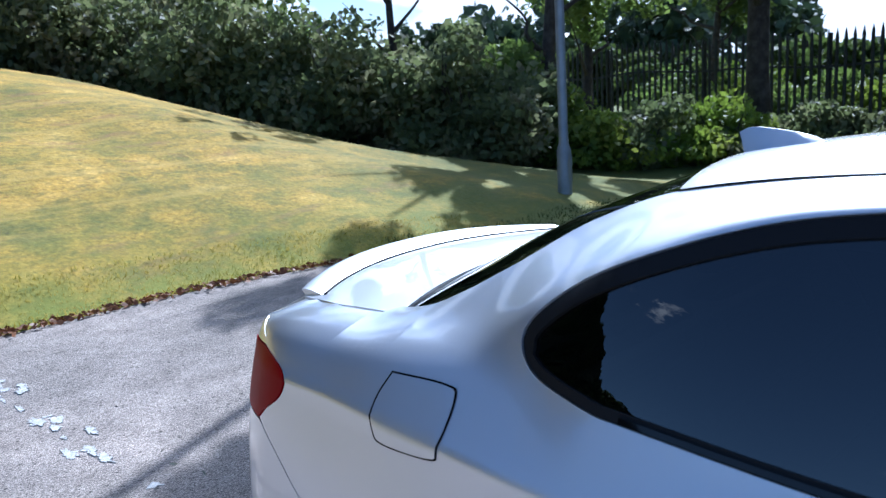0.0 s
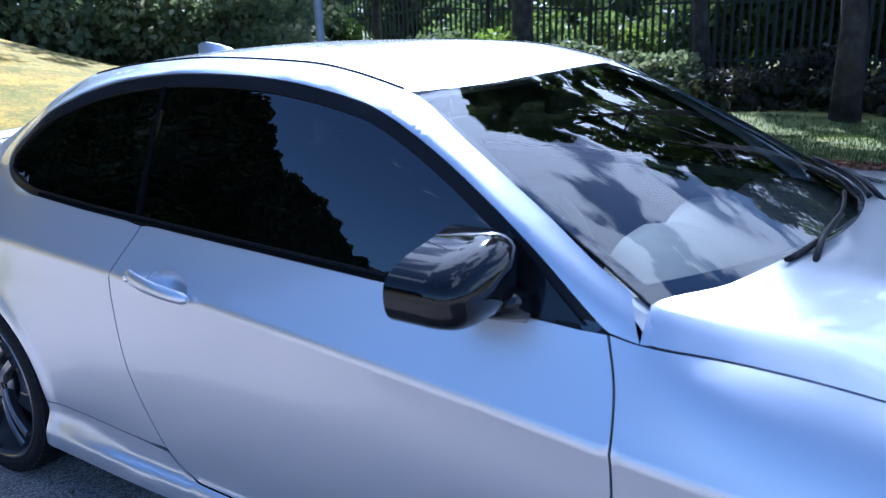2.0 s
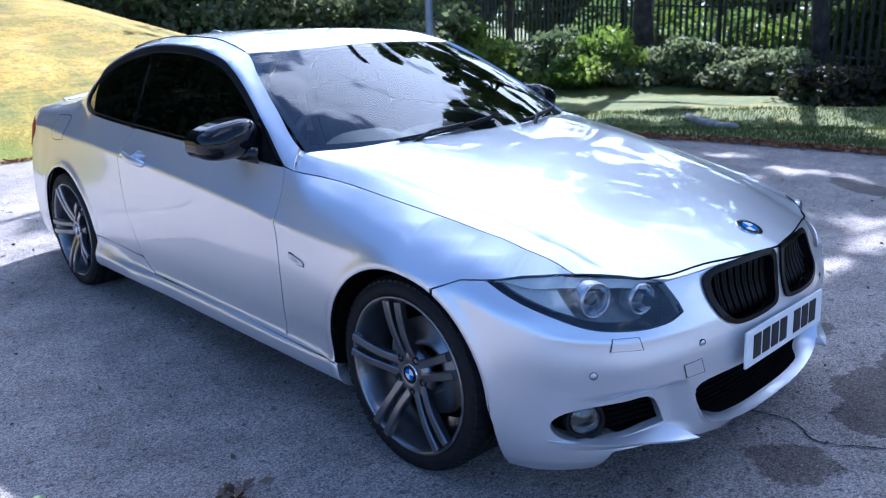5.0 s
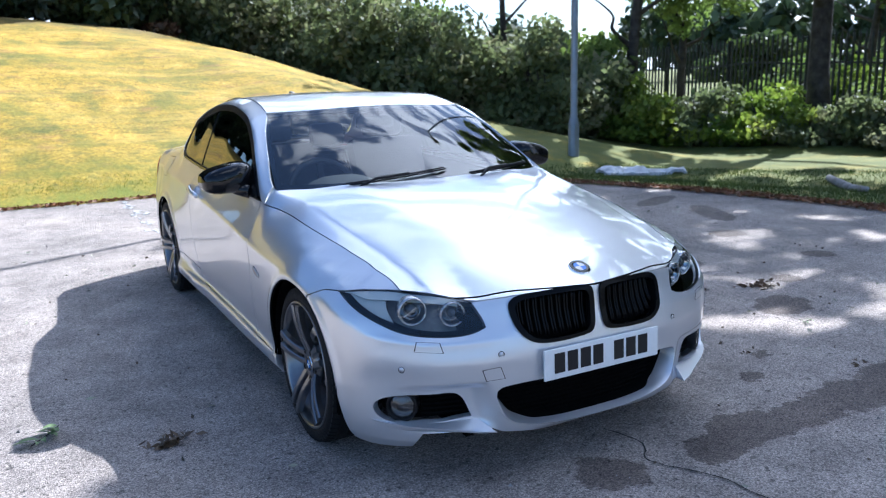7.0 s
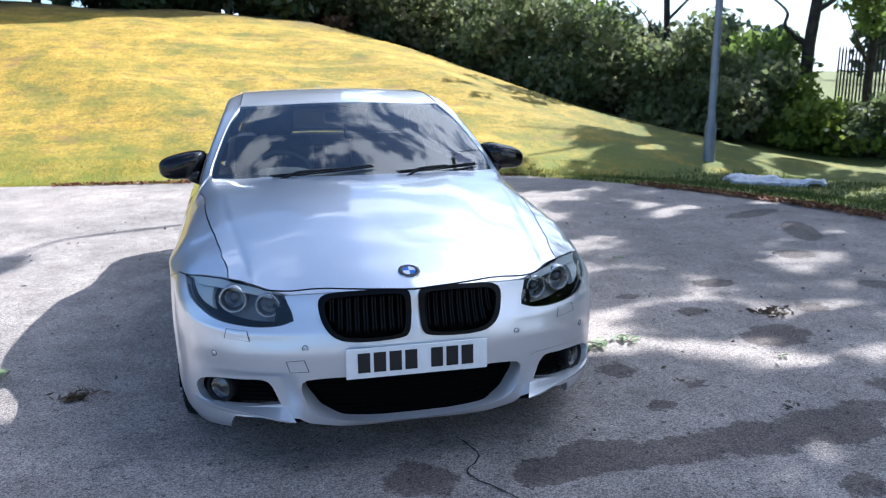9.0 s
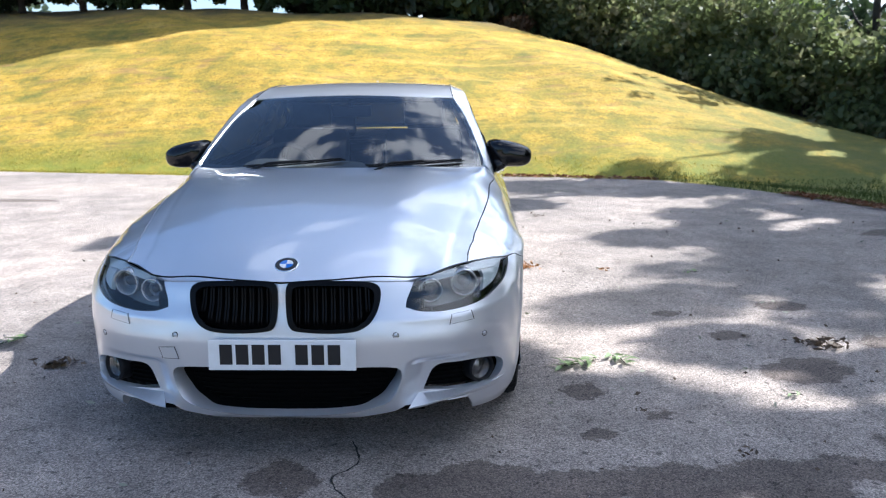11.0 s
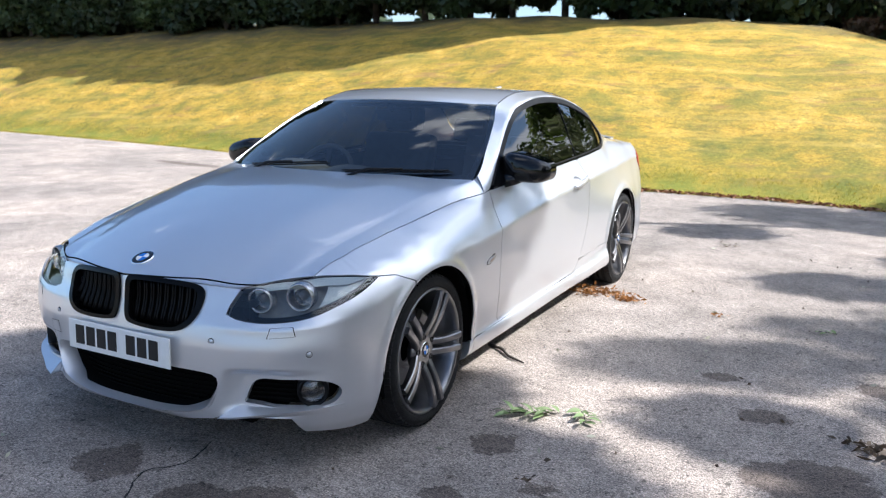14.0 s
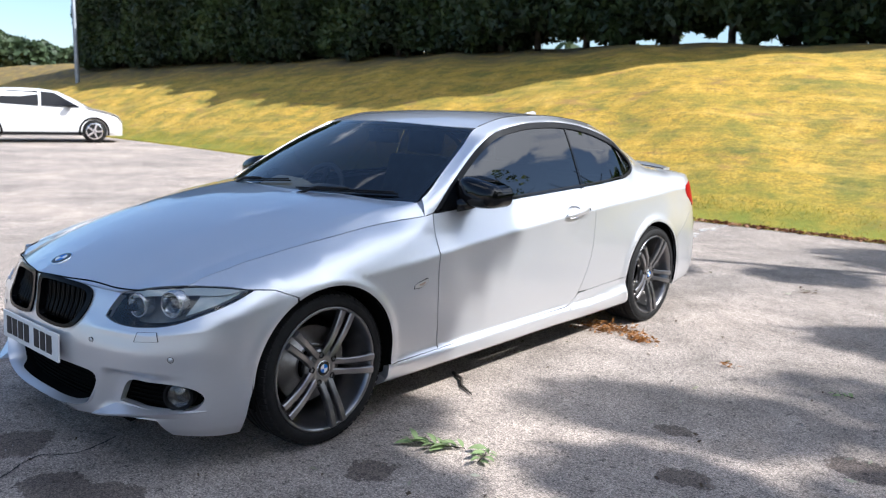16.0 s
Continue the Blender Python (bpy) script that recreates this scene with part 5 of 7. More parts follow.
# ---- rear bumper and tail lamps ----
rb = np.vstack([[PY(-1.70, 0.511)], [PY(y, z) for y, z in smooth_line([(-1.70, 0.511), (-1.84, 0.596), (-1.96, 0.666), (-2.05, 0.710)], 5)], [PY(-2.15, 0.705), PY(-2.24, 0.66), (PLAN_A[-1], 0.66)],
                [(PLAN_A[-1], 0.22), PY(-2.2, 0.21), PY(-1.95, 0.19), PY(-1.76, 0.19)], [PY(y, z) for y, z in arc(AXLE_R, HUB_Z, ARCH_R, 199, 147, 12)]])
for s in (1, -1):
    panel("rear_bumper", rb * [s, 1], body, paint, car, step=0.03, flange=0.02)
    tl = np.array([[s, 1] * np.array(PY(y, z)) for y, z in smooth_line([TAIL_TOP, (-1.988, 0.868), (TAIL_FRONT[0] - 0.004, TAIL_FRONT[1]), (-1.952, 0.795), (-2.018, 0.750), (-2.058, 0.718)], 6)] + [(s * AY(y), z) for y, z in ((-2.16, 0.712), (-2.24, 0.72), (-2.24, 0.872))])
    panel("tail_lamp", tl, body, red_lamp, car, "dark red tail lamp", step=0.025, flange=0.03, lift=0.003)
    panel("tail_panel", np.array([(s * (AY(-2.24) + 0.001), 0.66), (s * PLAN_A[-1], 0.66), (s * PLAN_A[-1], 0.93), (s * (AY(-2.24) + 0.001), 0.932), ]), body, paint, car, step=0.04, flange=0.01)
    panel("tail_corner", np.array([(s * on_y(-2.06, 0.886), 0.886), (s * AY(-2.24), 0.876), (s * AY(-2.24), 0.936), (s * on_y(-2.15, 0.944), 0.946)]), body, paint, car, step=0.03, flange=0.01)

# ---- wheels ----
def wheel(cx, cy, s, width, lip, spin):
    """s: +1 on the car's right. The wheel's outer face looks along s * x."""
    w = tagged(new("wheel"), "five twin-spoke dark grey alloy wheel with low-profile tyre")
    w.parent = car
    w.location = (cx, cy, HUB_Z)
    hw = width / 2
    fx = lambda verts: [(s * v[0], v[1], v[2]) for v in verts]
    prof = [(0.250, -hw + 0.012), (0.262, -hw + 0.004), (0.288, -hw), (0.306, -hw + 0.014), (0.3135, -hw + 0.03)]
    for g in (-0.055, -0.018, 0.018, 0.055):
        prof += [(0.317, g - 0.006), (0.310, g - 0.004), (0.310, g + 0.004), (0.317, g + 0.006)]
    prof += [(0.3135, hw - 0.03), (0.306, hw - 0.014), (0.288, hw), (0.272, hw - 0.0005), (0.264, hw - 0.003), (0.256, hw - 0.009), (0.252, hw - 0.02)]
    v, f_ = lathe(prof, 72)
    tyre = mesh_object("tyre", fx(v), f_, rubber, w, "black low-profile tyre")
    # tread blocks over the shoulders
    for e0, e1, outer_e in ((hw - 0.040, hw - 0.009, hw - 0.009), (-hw + 0.009, -hw + 0.040, -hw + 0.009)):
        tv, tf = [], []
        for k in range(68):
            a = 2 * math.pi * k / 68
            n0 = len(tv)
            for aa in (a - 0.034, a + 0.034):
                for xx in (e0, e1):
                    r0, r1 = (0.300, 0.3085) if xx == outer_e else (0.308, 0.3185)
                    for r in (r0, r1):
                        tv.append((xx, r * math.cos(aa), r * math.sin(aa)))
            tf += [(n0, n0+1, n0+3, n0+2), (n0+4, n0+6, n0+7, n0+5), (n0+1, n0+5, n0+7, n0+3), (n0, n0+4, n0+5, n0+1), (n0+2, n0+3, n0+7, n0+6)]
        tagged(mesh_object("tread", fx(tv), tf, rubber, tyre, smooth=False), kind="stuff")
    # rim barrel with outer lip
    o = hw - lip
    v, f_ = lathe([(0.2565, hw - 0.012), (0.259, hw - 0.005), (0.2555, hw - 0.0015), (0.249, hw - 0.003), (0.243, hw - 0.010), (0.236, hw - 0.026), (0.228, hw - 0.06), (0.205, 0.0), (0.205, -hw + 0.03), (0.228, -hw + 0.01), (0.242, -hw + 0.01)], 72)
    rim = mesh_object("rim", fx(v), f_, alloy, w, "gunmetal alloy rim")
    # five pairs of spokes, running from the hub to the lip
    for k in range(5):
        base = 2 * math.pi * (k + 0.5) / 5 + spin
        for d in (-1, 1):
            rows = []
            bm = bmesh.new()
            for t in np.linspace(0, 1, 12):
                r = 0.052 + (0.244 - 0.052) * t
                gap = 0.0185 + 0.0095 * t
                sweep = d * (gap + 0.013 * max(0, 0.35 - t) ** 1.2)
                half = 0.0118 + 0.0026 * t + 0.012 * max(0, 0.25 - t)
                x1 = o + 0.004 + 0.022 * t - 0.018 * (1 - t) + 0.010 * math.sin(math.pi * t)
                thick = 0.030 - 0.006 * t
                ring = []
                for off, dx in ((-half, -thick), (-half, -0.005), (-half * 0.7, 0.0), (half * 0.7, 0.0), (half, -0.005), (half, -thick)):
                    c_, s_ = math.cos(base), math.sin(base)
                    yy, zz = r * c_ - (sweep + off) * s_, r * s_ + (sweep + off) * c_
                    ring.append(bm.verts.new((s * (x1 + dx), yy, zz)))
                rows.append(ring)
            for a, b in zip(rows[:-1], rows[1:]):
                for q in range(6):
                    bm.faces.new((a[q], a[(q + 1) % 6], b[(q + 1) % 6], b[q]))
            bm.faces.new(rows[0])
            bm.faces.new(rows[-1])
            part("spoke", bm, alloy, rim, smooth=True)
    # hub with bolts and badge
    v, f_ = lathe([(0.0, o - 0.020), (0.034, o - 0.016), (0.040, o - 0.013), (0.070, o - 0.016), (0.086, o - 0.028), (0.088, o - 0.05), (0.0, o - 0.06)], 40)
    hub = mesh_object("hub", fx(v), f_, alloy, rim)
    for k in range(5):
        a = 2 * math.pi * k / 5 + spin
        cyy, czz = 0.060 * math.cos(a), 0.060 * math.sin(a)
        v, f_ = lathe([(0.0, o - 0.020), (0.007, o - 0.019), (0.0075, o - 0.012), (0.0125, o - 0.012), (0.0135, o - 0.012), (0.0135, o - 0.03)], 16)
        mesh_object("wheel_bolt", [(p[0], p[1] + cyy, p[2] + czz) for p in fx(v)], f_, trim_black, hub)
    badge(w, s, o - 0.014, 0.031)
    # brake disc and caliper
    v, f_ = lathe([(0.065, -0.02), (0.075, 0.012), (0.090, 0.012), (0.092, -0.005), (0.160, -0.005), (0.163, -0.016), (0.160, -0.028)], 56)
    mesh_object("brake_disc", fx(v), f_, steel, w)
    bm = bmesh.new()
    rows = []
    for t in np.linspace(-0.52, 0.52, 13):
        w_ = math.pi * 0.86 + t
        fat = 1 - 0.35 * abs(t / 0.52) ** 3
        ring = []
        for rr, xx in ((0.115, 0.026 * fat), (0.150, 0.032 * fat), (0.166, 0.018 * fat), (0.168, -0.03), (0.115, -0.03)):
            ring.append(bm.verts.new((s * xx, rr * math.cos(w_), rr * math.sin(w_))))
        rows.append(ring)
    for a, b in zip(rows[:-1], rows[1:]):
        for q in range(5):
            bm.faces.new((a[q], a[(q + 1) % 5], b[(q + 1) % 5], b[q]))
    bm.faces.new(rows[0])
    bm.faces.new(rows[-1])
    part("brake_caliper", bm, steel, w, smooth=True)
    v, f_ = lathe([(0.0, -0.05), (0.19, -0.05), (0.19, -0.07)], 40)
    mesh_object("dust_shield", fx(v), f_, dark_cavity, w)
    return w


def badge(parent, s, x, r, at=None):
    """The maker's round badge as plain shapes: dark ring, two blue and two white quarters."""
    at = at or Matrix()
    place = lambda vs: [at @ Vector((s * v[0], v[1], v[2])) for v in vs]
    v, f_ = lathe([(0.0, x), (r * 0.60, x + 0.001), (r * 0.66, x + 0.0022), (r * 0.94, x + 0.0022), (r, x + 0.0005), (r, x - 0.006)], 32)
    b = mesh_object("badge", place(v), f_, gloss_black, parent, "round badge with blue and white quarters")
    for q in range(4):
        vs = [(x + 0.003, 0, 0)]
        for w in np.linspace(q * math.pi / 2, (q + 1) * math.pi / 2, 9):
            vs.append((x + 0.0028, r * 0.60 * math.cos(w), r * 0.60 * math.sin(w)))
        fs = [(0, i, i + 1) for i in range(1, 9)]
        mesh_object("badge_quarter", place(vs), fs, mark_blue if q % 2 else mark_white, b, smooth=False)
    v, f_ = lathe([(r * 0.97, x + 0.001), (r * 1.03, x + 0.0015), (r * 1.04, x - 0.006)], 32)
    mesh_object("badge_rim", place(v), f_, chrome, b)
    return b


for cx, cy, s, wd in ((0.752, AXLE_F, 1, 0.222), (-0.752, AXLE_F, -1, 0.222), (0.755, AXLE_R, 1, 0.245), (-0.755, AXLE_R, -1, 0.245)):
    wheel(cx, cy, s, wd, 0.012, {(1, AXLE_F): -0.18, (-1, AXLE_F): 0.10, (1, AXLE_R): 0.05, (-1, AXLE_R): 0.2}[(s, cy)])
    # wheel housing, its shade painted in as near-black
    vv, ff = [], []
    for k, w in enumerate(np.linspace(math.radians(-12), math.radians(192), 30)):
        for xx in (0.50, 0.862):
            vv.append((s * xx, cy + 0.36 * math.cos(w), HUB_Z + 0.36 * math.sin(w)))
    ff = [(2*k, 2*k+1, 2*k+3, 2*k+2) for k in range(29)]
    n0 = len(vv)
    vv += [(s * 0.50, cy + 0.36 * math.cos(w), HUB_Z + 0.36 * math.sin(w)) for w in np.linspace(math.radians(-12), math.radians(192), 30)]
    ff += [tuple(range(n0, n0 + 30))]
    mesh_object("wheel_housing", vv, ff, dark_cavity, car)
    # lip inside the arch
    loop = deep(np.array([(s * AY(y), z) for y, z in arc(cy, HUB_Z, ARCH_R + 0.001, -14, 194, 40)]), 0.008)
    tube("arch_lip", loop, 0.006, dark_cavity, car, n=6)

# bonnet badge
q = bonnet(np.array([[0.5, 0.925]]))[0]
nrm = Vector((0, 0.40, 1)).normalized()
badge(car, 1, 0.002, 0.041, Matrix.Translation(Vector((0, 2.040, float(np.interp(2.040, [1.85, 2.04, 2.135], [0.802, 0.730, 0.690]))))) @ nrm.to_track_quat("X", "Z").to_matrix().to_4x4())

# number plate with plain bars for its characters
bm = bmesh.new()
plate_at = Matrix.Translation((0, 2.180, 0.440)) @ Matrix.Rotation(radians(2), 4, "X")
box_bm(bm, (0.520, 0.008, 0.111), plate_at, 0.003)
plate = part("number_plate", bm, plate_white, car, "white number plate with black bars")
for x in (0.196, 0.139, 0.082, 0.025, -0.070, -0.127, -0.184):
    bm = bmesh.new()
    box_bm(bm, (0.044, 0.003, 0.072), plate_at @ Matrix.Translation((x, 0.005, 0.002)))
    part("character_bar", bm, mark_black, plate)

# side repeaters on the wings
for s in (1, -1):
    loop = smooth_line([(0.905, 0.592), (0.900, 0.606), (0.875, 0.612), (0.825, 0.622), (0.815, 0.616), (0.822, 0.604), (0.86, 0.592), (0.905, 0.592)], 4)[:-1] - [0, 0.010]
    rep = panel("side_repeater", yz(loop, s), body, clear_lens, car, "clear side repeater lamp", step=0.01, lift=0.0055, flange=0.006)
    lc = loop.mean(0)
    panel("repeater_rim", yz(lc + (loop - lc) * [1.07, 1.30], s), body, trim_black, rep, step=0.01, lift=0.0012, flange=0.002)
    panel("bulb_holder", yz(lc + (loop - lc) * 0.45, s), body, bulb_amber, rep, step=0.01, lift=0.0068, flange=0.002)

# door mirrors
for s in (1, -1):
    bm = bmesh.new()
    rows = []
    for i in range(13):
        u = -1 + 2 * i / 12                                    # along y: -1 back (glass), 1 front
        ring = []
        for k in range(28):
            w = 2 * math.pi * k / 28
            cw, sw = math.cos(w), math.sin(w)
            e = 0.68
            px, pz = np.sign(cw) * abs(cw) ** e, np.sign(sw) * abs(sw) ** e
            taper = 0.30 + 0.70 * (1 - max(0, u) ** 2.6) ** 0.6
            x = 0.878 + 0.120 * px * (0.12 + 0.88 * taper) + 0.004
            z = 0.971 + 0.068 * pz * (0.12 + 0.88 * taper) - 0.006 * px
            y = 0.456 + 0.072 * u - 0.020 * max(0, px) * (1 if u < 0.5 else 0.4)
            horn = max(0.0, (-px - 0.15) / 0.85) ** 2 * max(0.0, pz) * min(1.0, max(0.0, 0.45 - u) / 0.8)   # swept-up inner corner
            z += 0.020 * (-px) * max(0.0, pz) - 0.012 * max(0.0, -px) * max(0.0, -pz)
            x -= 0.026 * horn
            ring.append(bm.verts.new((s * x, y, z)))
        rows.append(ring)
    for a, b in zip(rows[:-1], rows[1:]):
        for k in range(28):
            bm.faces.new((a[k], a[(k + 1) % 28], b[(k + 1) % 28], b[k]))
    bm.faces.new(rows[0])
    bm.faces.new(rows[-1])
    mir = part("door_mirror", bm, gloss_black, car, "gloss black door mirror", smooth=True)
    bm = bmesh.new()
    ring = [bm.verts.new((s * (0.878 + 0.104 * np.sign(math.cos(w)) * abs(math.cos(w)) ** 0.62), 0.381 - 0.014 * max(0, math.cos(w)), 0.971 + 0.055 * np.sign(math.sin(w)) * abs(math.sin(w)) ** 0.62)) for w in np.linspace(0, 2 * math.pi, 28, endpoint=False)]
    bm.faces.new(ring)
    bmesh.ops.solidify(bm, geom=bm.faces[:], thickness=0.004)
    part("mirror_glass", bm, chrome, mir)
    tube("mirror_arm", [(s * 0.865, 0.458, 0.935), (s * 0.835, 0.490, 0.918), (s * 0.795, 0.530, 0.912)], [0.030, 0.028, 0.034], gloss_black, mir, n=12)
    panel("mirror_base", yz([(0.645, 0.893), (0.43, 0.903), (0.47, 1.035)], s), body, gloss_black, car, step=0.02, lift=0.004, flange=0.012)

# roof fin
bm = bmesh.new()
rows = []
for t in np.linspace(0, 1, 10):
    y_ = -1.035 - 0.165 * t
    z_ = float(roof(np.array([[0, y_]]))[0, 2])
    h = 0.058 * (t**0.75) * (1 if t < 0.85 else 1 - 0.25 * (t - 0.85) / 0.15)
    w = 0.034 * (0.25 + 0.75 * math.sin(math.pi * min(0.5 + 0.3 * t, t * 0.8 + 0.12)))
    rows.append([bm.verts.new((w, y_, z_ - 0.006)), bm.verts.new((w * 0.55, y_ - 0.01 * t, z_ + h * 0.55)), bm.verts.new((w * 0.18, y_ - 0.02 * t, z_ + h)),
                 bm.verts.new((-w * 0.18, y_ - 0.02 * t, z_ + h)), bm.verts.new((-w * 0.55, y_ - 0.01 * t, z_ + h * 0.55)), bm.verts.new((-w, y_, z_ - 0.006))])
for a, b in zip(rows[:-1], rows[1:]):
    for k in range(5):
        bm.faces.new((a[k], a[k + 1], b[k + 1], b[k]))
bm.faces.new(rows[0])
bm.faces.new(rows[-1])
part("aerial_fin", bm, paint, car, "silver roof aerial fin", smooth=True)

# cowl, wipers
panel("cowl", [(-1.0, -0.10), (0, -0.14), (1.0, -0.10), (1.0, 0.02), (0, 0.02), (-1.0, 0.02)], lambda p: screen(p) - [0, 0, 0.016], trim_black, car, step=0.05, flange=0.01, out=(0, 0.5, 1))
for u0, u1, v0, v1, up in ((0.62, -0.06, 0.045, 0.135, 0.62), (-0.22, -0.86, 0.06, 0.105, -0.25)):
    t = np.linspace(0, 1, 16)
    line = screen(np.c_[u0 + (u1 - u0) * t, v0 + (v1 - v0) * t]) + [0, 0.006, 0.012]
    wiper = tube("wiper", line, 0.0045, trim_black, car, n=6)
    tube("wiper_blade", screen(np.c_[u0 + (u1 - u0) * t - 0.02, v0 + (v1 - v0) * t]) + [0, 0.003, 0.004], 0.004, rubber, wiper, n=6)
    tube("wiper_arm", [screen(np.array([[u0, -0.02]]))[0] + [0, 0.01, 0.0], line[4] + [0, 0.008, 0.006], line[9] + [0, 0.004, 0.004]], 0.007, trim_black, wiper, n=8)

# inside: floor, dash, wheel, seats
bm = bmesh.new()
box_bm(bm, (1.52, 2.0, 0.05), Matrix.Translation((0, 0.0, 0.19)))
box_bm(bm, (0.98, 4.3, 0.05), Matrix.Translation((0, -0.12, 0.20)))
# unseen tray under the nose, added to stop light leaking below the bumper
box_bm(bm, (0.86, 0.34, 0.03), Matrix.Translation((0, 1.88, 0.205)))
part("underbody", bm, dark_cavity, car)
bm = bmesh.new()
box_bm(bm, (0.98, 1.05, 0.42), Matrix.Translation((0, 1.50, 0.42)), 0.03)
part("engine_bay", bm, dark_cavity, car)
bm = bmesh.new()
box_bm(bm, (0.98, 1.15, 0.62), Matrix.Translation((0, -1.62, 0.53)), 0.03)
part("boot_floor", bm, dark_cavity, car)
bm = bmesh.new()
box_bm(bm, (1.14, 0.50, 0.03), Matrix.Translation((0, -1.50, 0.90)), 0.01)
part("parcel_shelf", bm, seat_leather, car)
for s in (1, -1):
    panel("door_card", yz([(0.72, 0.24), (0.70, 0.86), (-1.25, 0.93), (-0.98, 0.24)], s), lambda p: deep(p, 0.06), seat_leather, car, step=0.08, flange=0.0)
bm = bmesh.new()
rows = []
for x in np.linspace(-0.70, 0.70, 29):
    hood = 0.088 * math.exp(-((x - 0.37) / 0.19) ** 4) + 0.074 * math.exp(-(x / 0.17) ** 4)
    k = (abs(x) / 0.72) ** 2
    prof = [(0.98 - 0.20 * k, 0.885), (0.80 - 0.10 * k, 0.885 + 0.3 * hood), (0.64 - 0.04 * k, 0.880 + hood), (0.575, 0.868 + hood), (0.555, 0.83), (0.60, 0.62), (0.75, 0.40)]
    rows.append([bm.verts.new((x, y_, z_)) for y_, z_ in prof])
for a, b in zip(rows[:-1], rows[1:]):
    for k in range(6):
        bm.faces.new((a[k], a[k + 1], b[k + 1], b[k]))
dash = part("dashboard", bm, dash_plastic, car, smooth=True)
for x in (-0.60, 0.0, 0.62):
    bm = bmesh.new()
    box_bm(bm, (0.13, 0.012, 0.05), Matrix.Translation((x, 0.556, 0.79)) @ Matrix.Rotation(radians(-12), 4, "X"), 0.004)
    part("air_vent", bm, trim_black, dash)
col = Matrix.Translation((0.37, 0.40, 0.845)) @ Matrix.Rotation(radians(-66), 4, "X")
ring = [col @ Vector((0.185 * math.cos(w), 0.185 * math.sin(w), 0)) for w in np.linspace(0, 2 * math.pi, 40, endpoint=False)]
steer = tube("steering_wheel", ring, 0.015, seat_leather, car, close=True)
bm = bmesh.new()
box_bm(bm, (0.14, 0.11, 0.05), col, 0.02)
box_bm(bm, (0.34, 0.035, 0.02), col, 0.006)
box_bm(bm, (0.035, 0.16, 0.02), col @ Matrix.Translation((0, -0.09, 0)), 0.006)
part("wheel_boss", bm, trim_black, steer)


def seat(x, y, wide, back_h, head=True):
    base = tagged(new("seat"), "dark leather car seat")
    base.parent = car
    bm = bmesh.new()
    box_bm(bm, (wide, 0.50, 0.16), Matrix.Translation((x, y, 0.46)) @ Matrix.Rotation(radians(8), 4, "X"), 0.05)
    part("cushion", bm, seat_leather, base, smooth=True)
    bm = bmesh.new()
    box_bm(bm, (wide, 0.13, back_h), Matrix.Translation((x, y - 0.31, 0.50 + back_h / 2)) @ Matrix.Rotation(radians(18), 4, "X"), 0.05)
    part("backrest", bm, seat_leather, base, smooth=True)
    if head:
        bm = bmesh.new()
        box_bm(bm, (0.26, 0.10, 0.17), Matrix.Translation((x, y - 0.43, 0.56 + back_h + 0.02)) @ Matrix.Rotation(radians(12), 4, "X"), 0.04)
        part("headrest", bm, seat_leather, base, smooth=True)


seat(0.37, -0.08, 0.50, 0.56)
seat(-0.37, -0.08, 0.50, 0.56)
seat(0.33, -0.98, 0.56, 0.44)
seat(-0.33, -0.98, 0.56, 0.44)
bm = bmesh.new()
box_bm(bm, (0.22, 0.03, 0.065), Matrix.Translation((0, 0.24, 1.195)) @ Matrix.Rotation(radians(-10), 4, "X"), 0.012)
inner_mirror = part("rear_view_mirror", bm, trim_black, car, smooth=True)
tube("mirror_stalk", [(0, 0.30, 1.25), (0, 0.26, 1.225)], 0.014, trim_black, inner_mirror)
bm = bmesh.new()
box_bm(bm, (0.9, 1.0, 0.012), Matrix.Translation((0, -0.50, 1.235)), 0.004)
part("headlining", bm, seat_leather, car)

# ---- plants ----
def leaf_material(name, colors, scale=0.8, trans=0.5, rnd=0.35):
    m = varied(material(name, colors[0], 0.55), colors, scale, 4, random_amount=rnd)
    b = m.node_tree.nodes["Principled BSDF"]
    out = m.node_tree.nodes["Material Output"]
    tr = node(m, "ShaderNodeBsdfTranslucent")
    src = b.inputs["Base Color"].links[0].from_socket
    link(m, src, tr.inputs["Color"])
    mix = node(m, "ShaderNodeMixShader", Fac=trans)
    link(m, b.outputs["BSDF"], mix.inputs[1])
    link(m, tr.outputs["BSDF"], mix.inputs[2])
    link(m, mix.outputs["Shader"], out.inputs["Surface"])
    return m


leaf_green = leaf_material("tree_leaves", [(0.085, 0.135, 0.030), (0.145, 0.205, 0.046), (0.22, 0.27, 0.07)], trans=0.6)
leaf_dark = leaf_material("dark_bush_leaves", [(0.085, 0.115, 0.045), (0.165, 0.195, 0.080), (0.29, 0.27, 0.16)], 1.2, 0.55)
leaf_bright = leaf_material("bright_bush_leaves", [(0.09, 0.15, 0.022), (0.18, 0.25, 0.032), (0.28, 0.32, 0.055)])
leaf_conifer = leaf_material("conifer_leaves", [(0.010, 0.019, 0.008), (0.026, 0.046, 0.015), (0.055, 0.085, 0.024)], 0.7, 0.15)
bark = varied(material("bark", (0.1, 0.08, 0.06), 0.9), [(0.020, 0.016, 0.013), (0.05, 0.04, 0.033), (0.085, 0.07, 0.058)], 6, 8, bump=0.9, bump_scale=22)
pale_bark = varied(material("pale_bark", (0.4, 0.38, 0.35), 0.85), [(0.16, 0.145, 0.135), (0.30, 0.28, 0.27), (0.42, 0.40, 0.39)], 5, 8, bump=0.6, bump_scale=18)


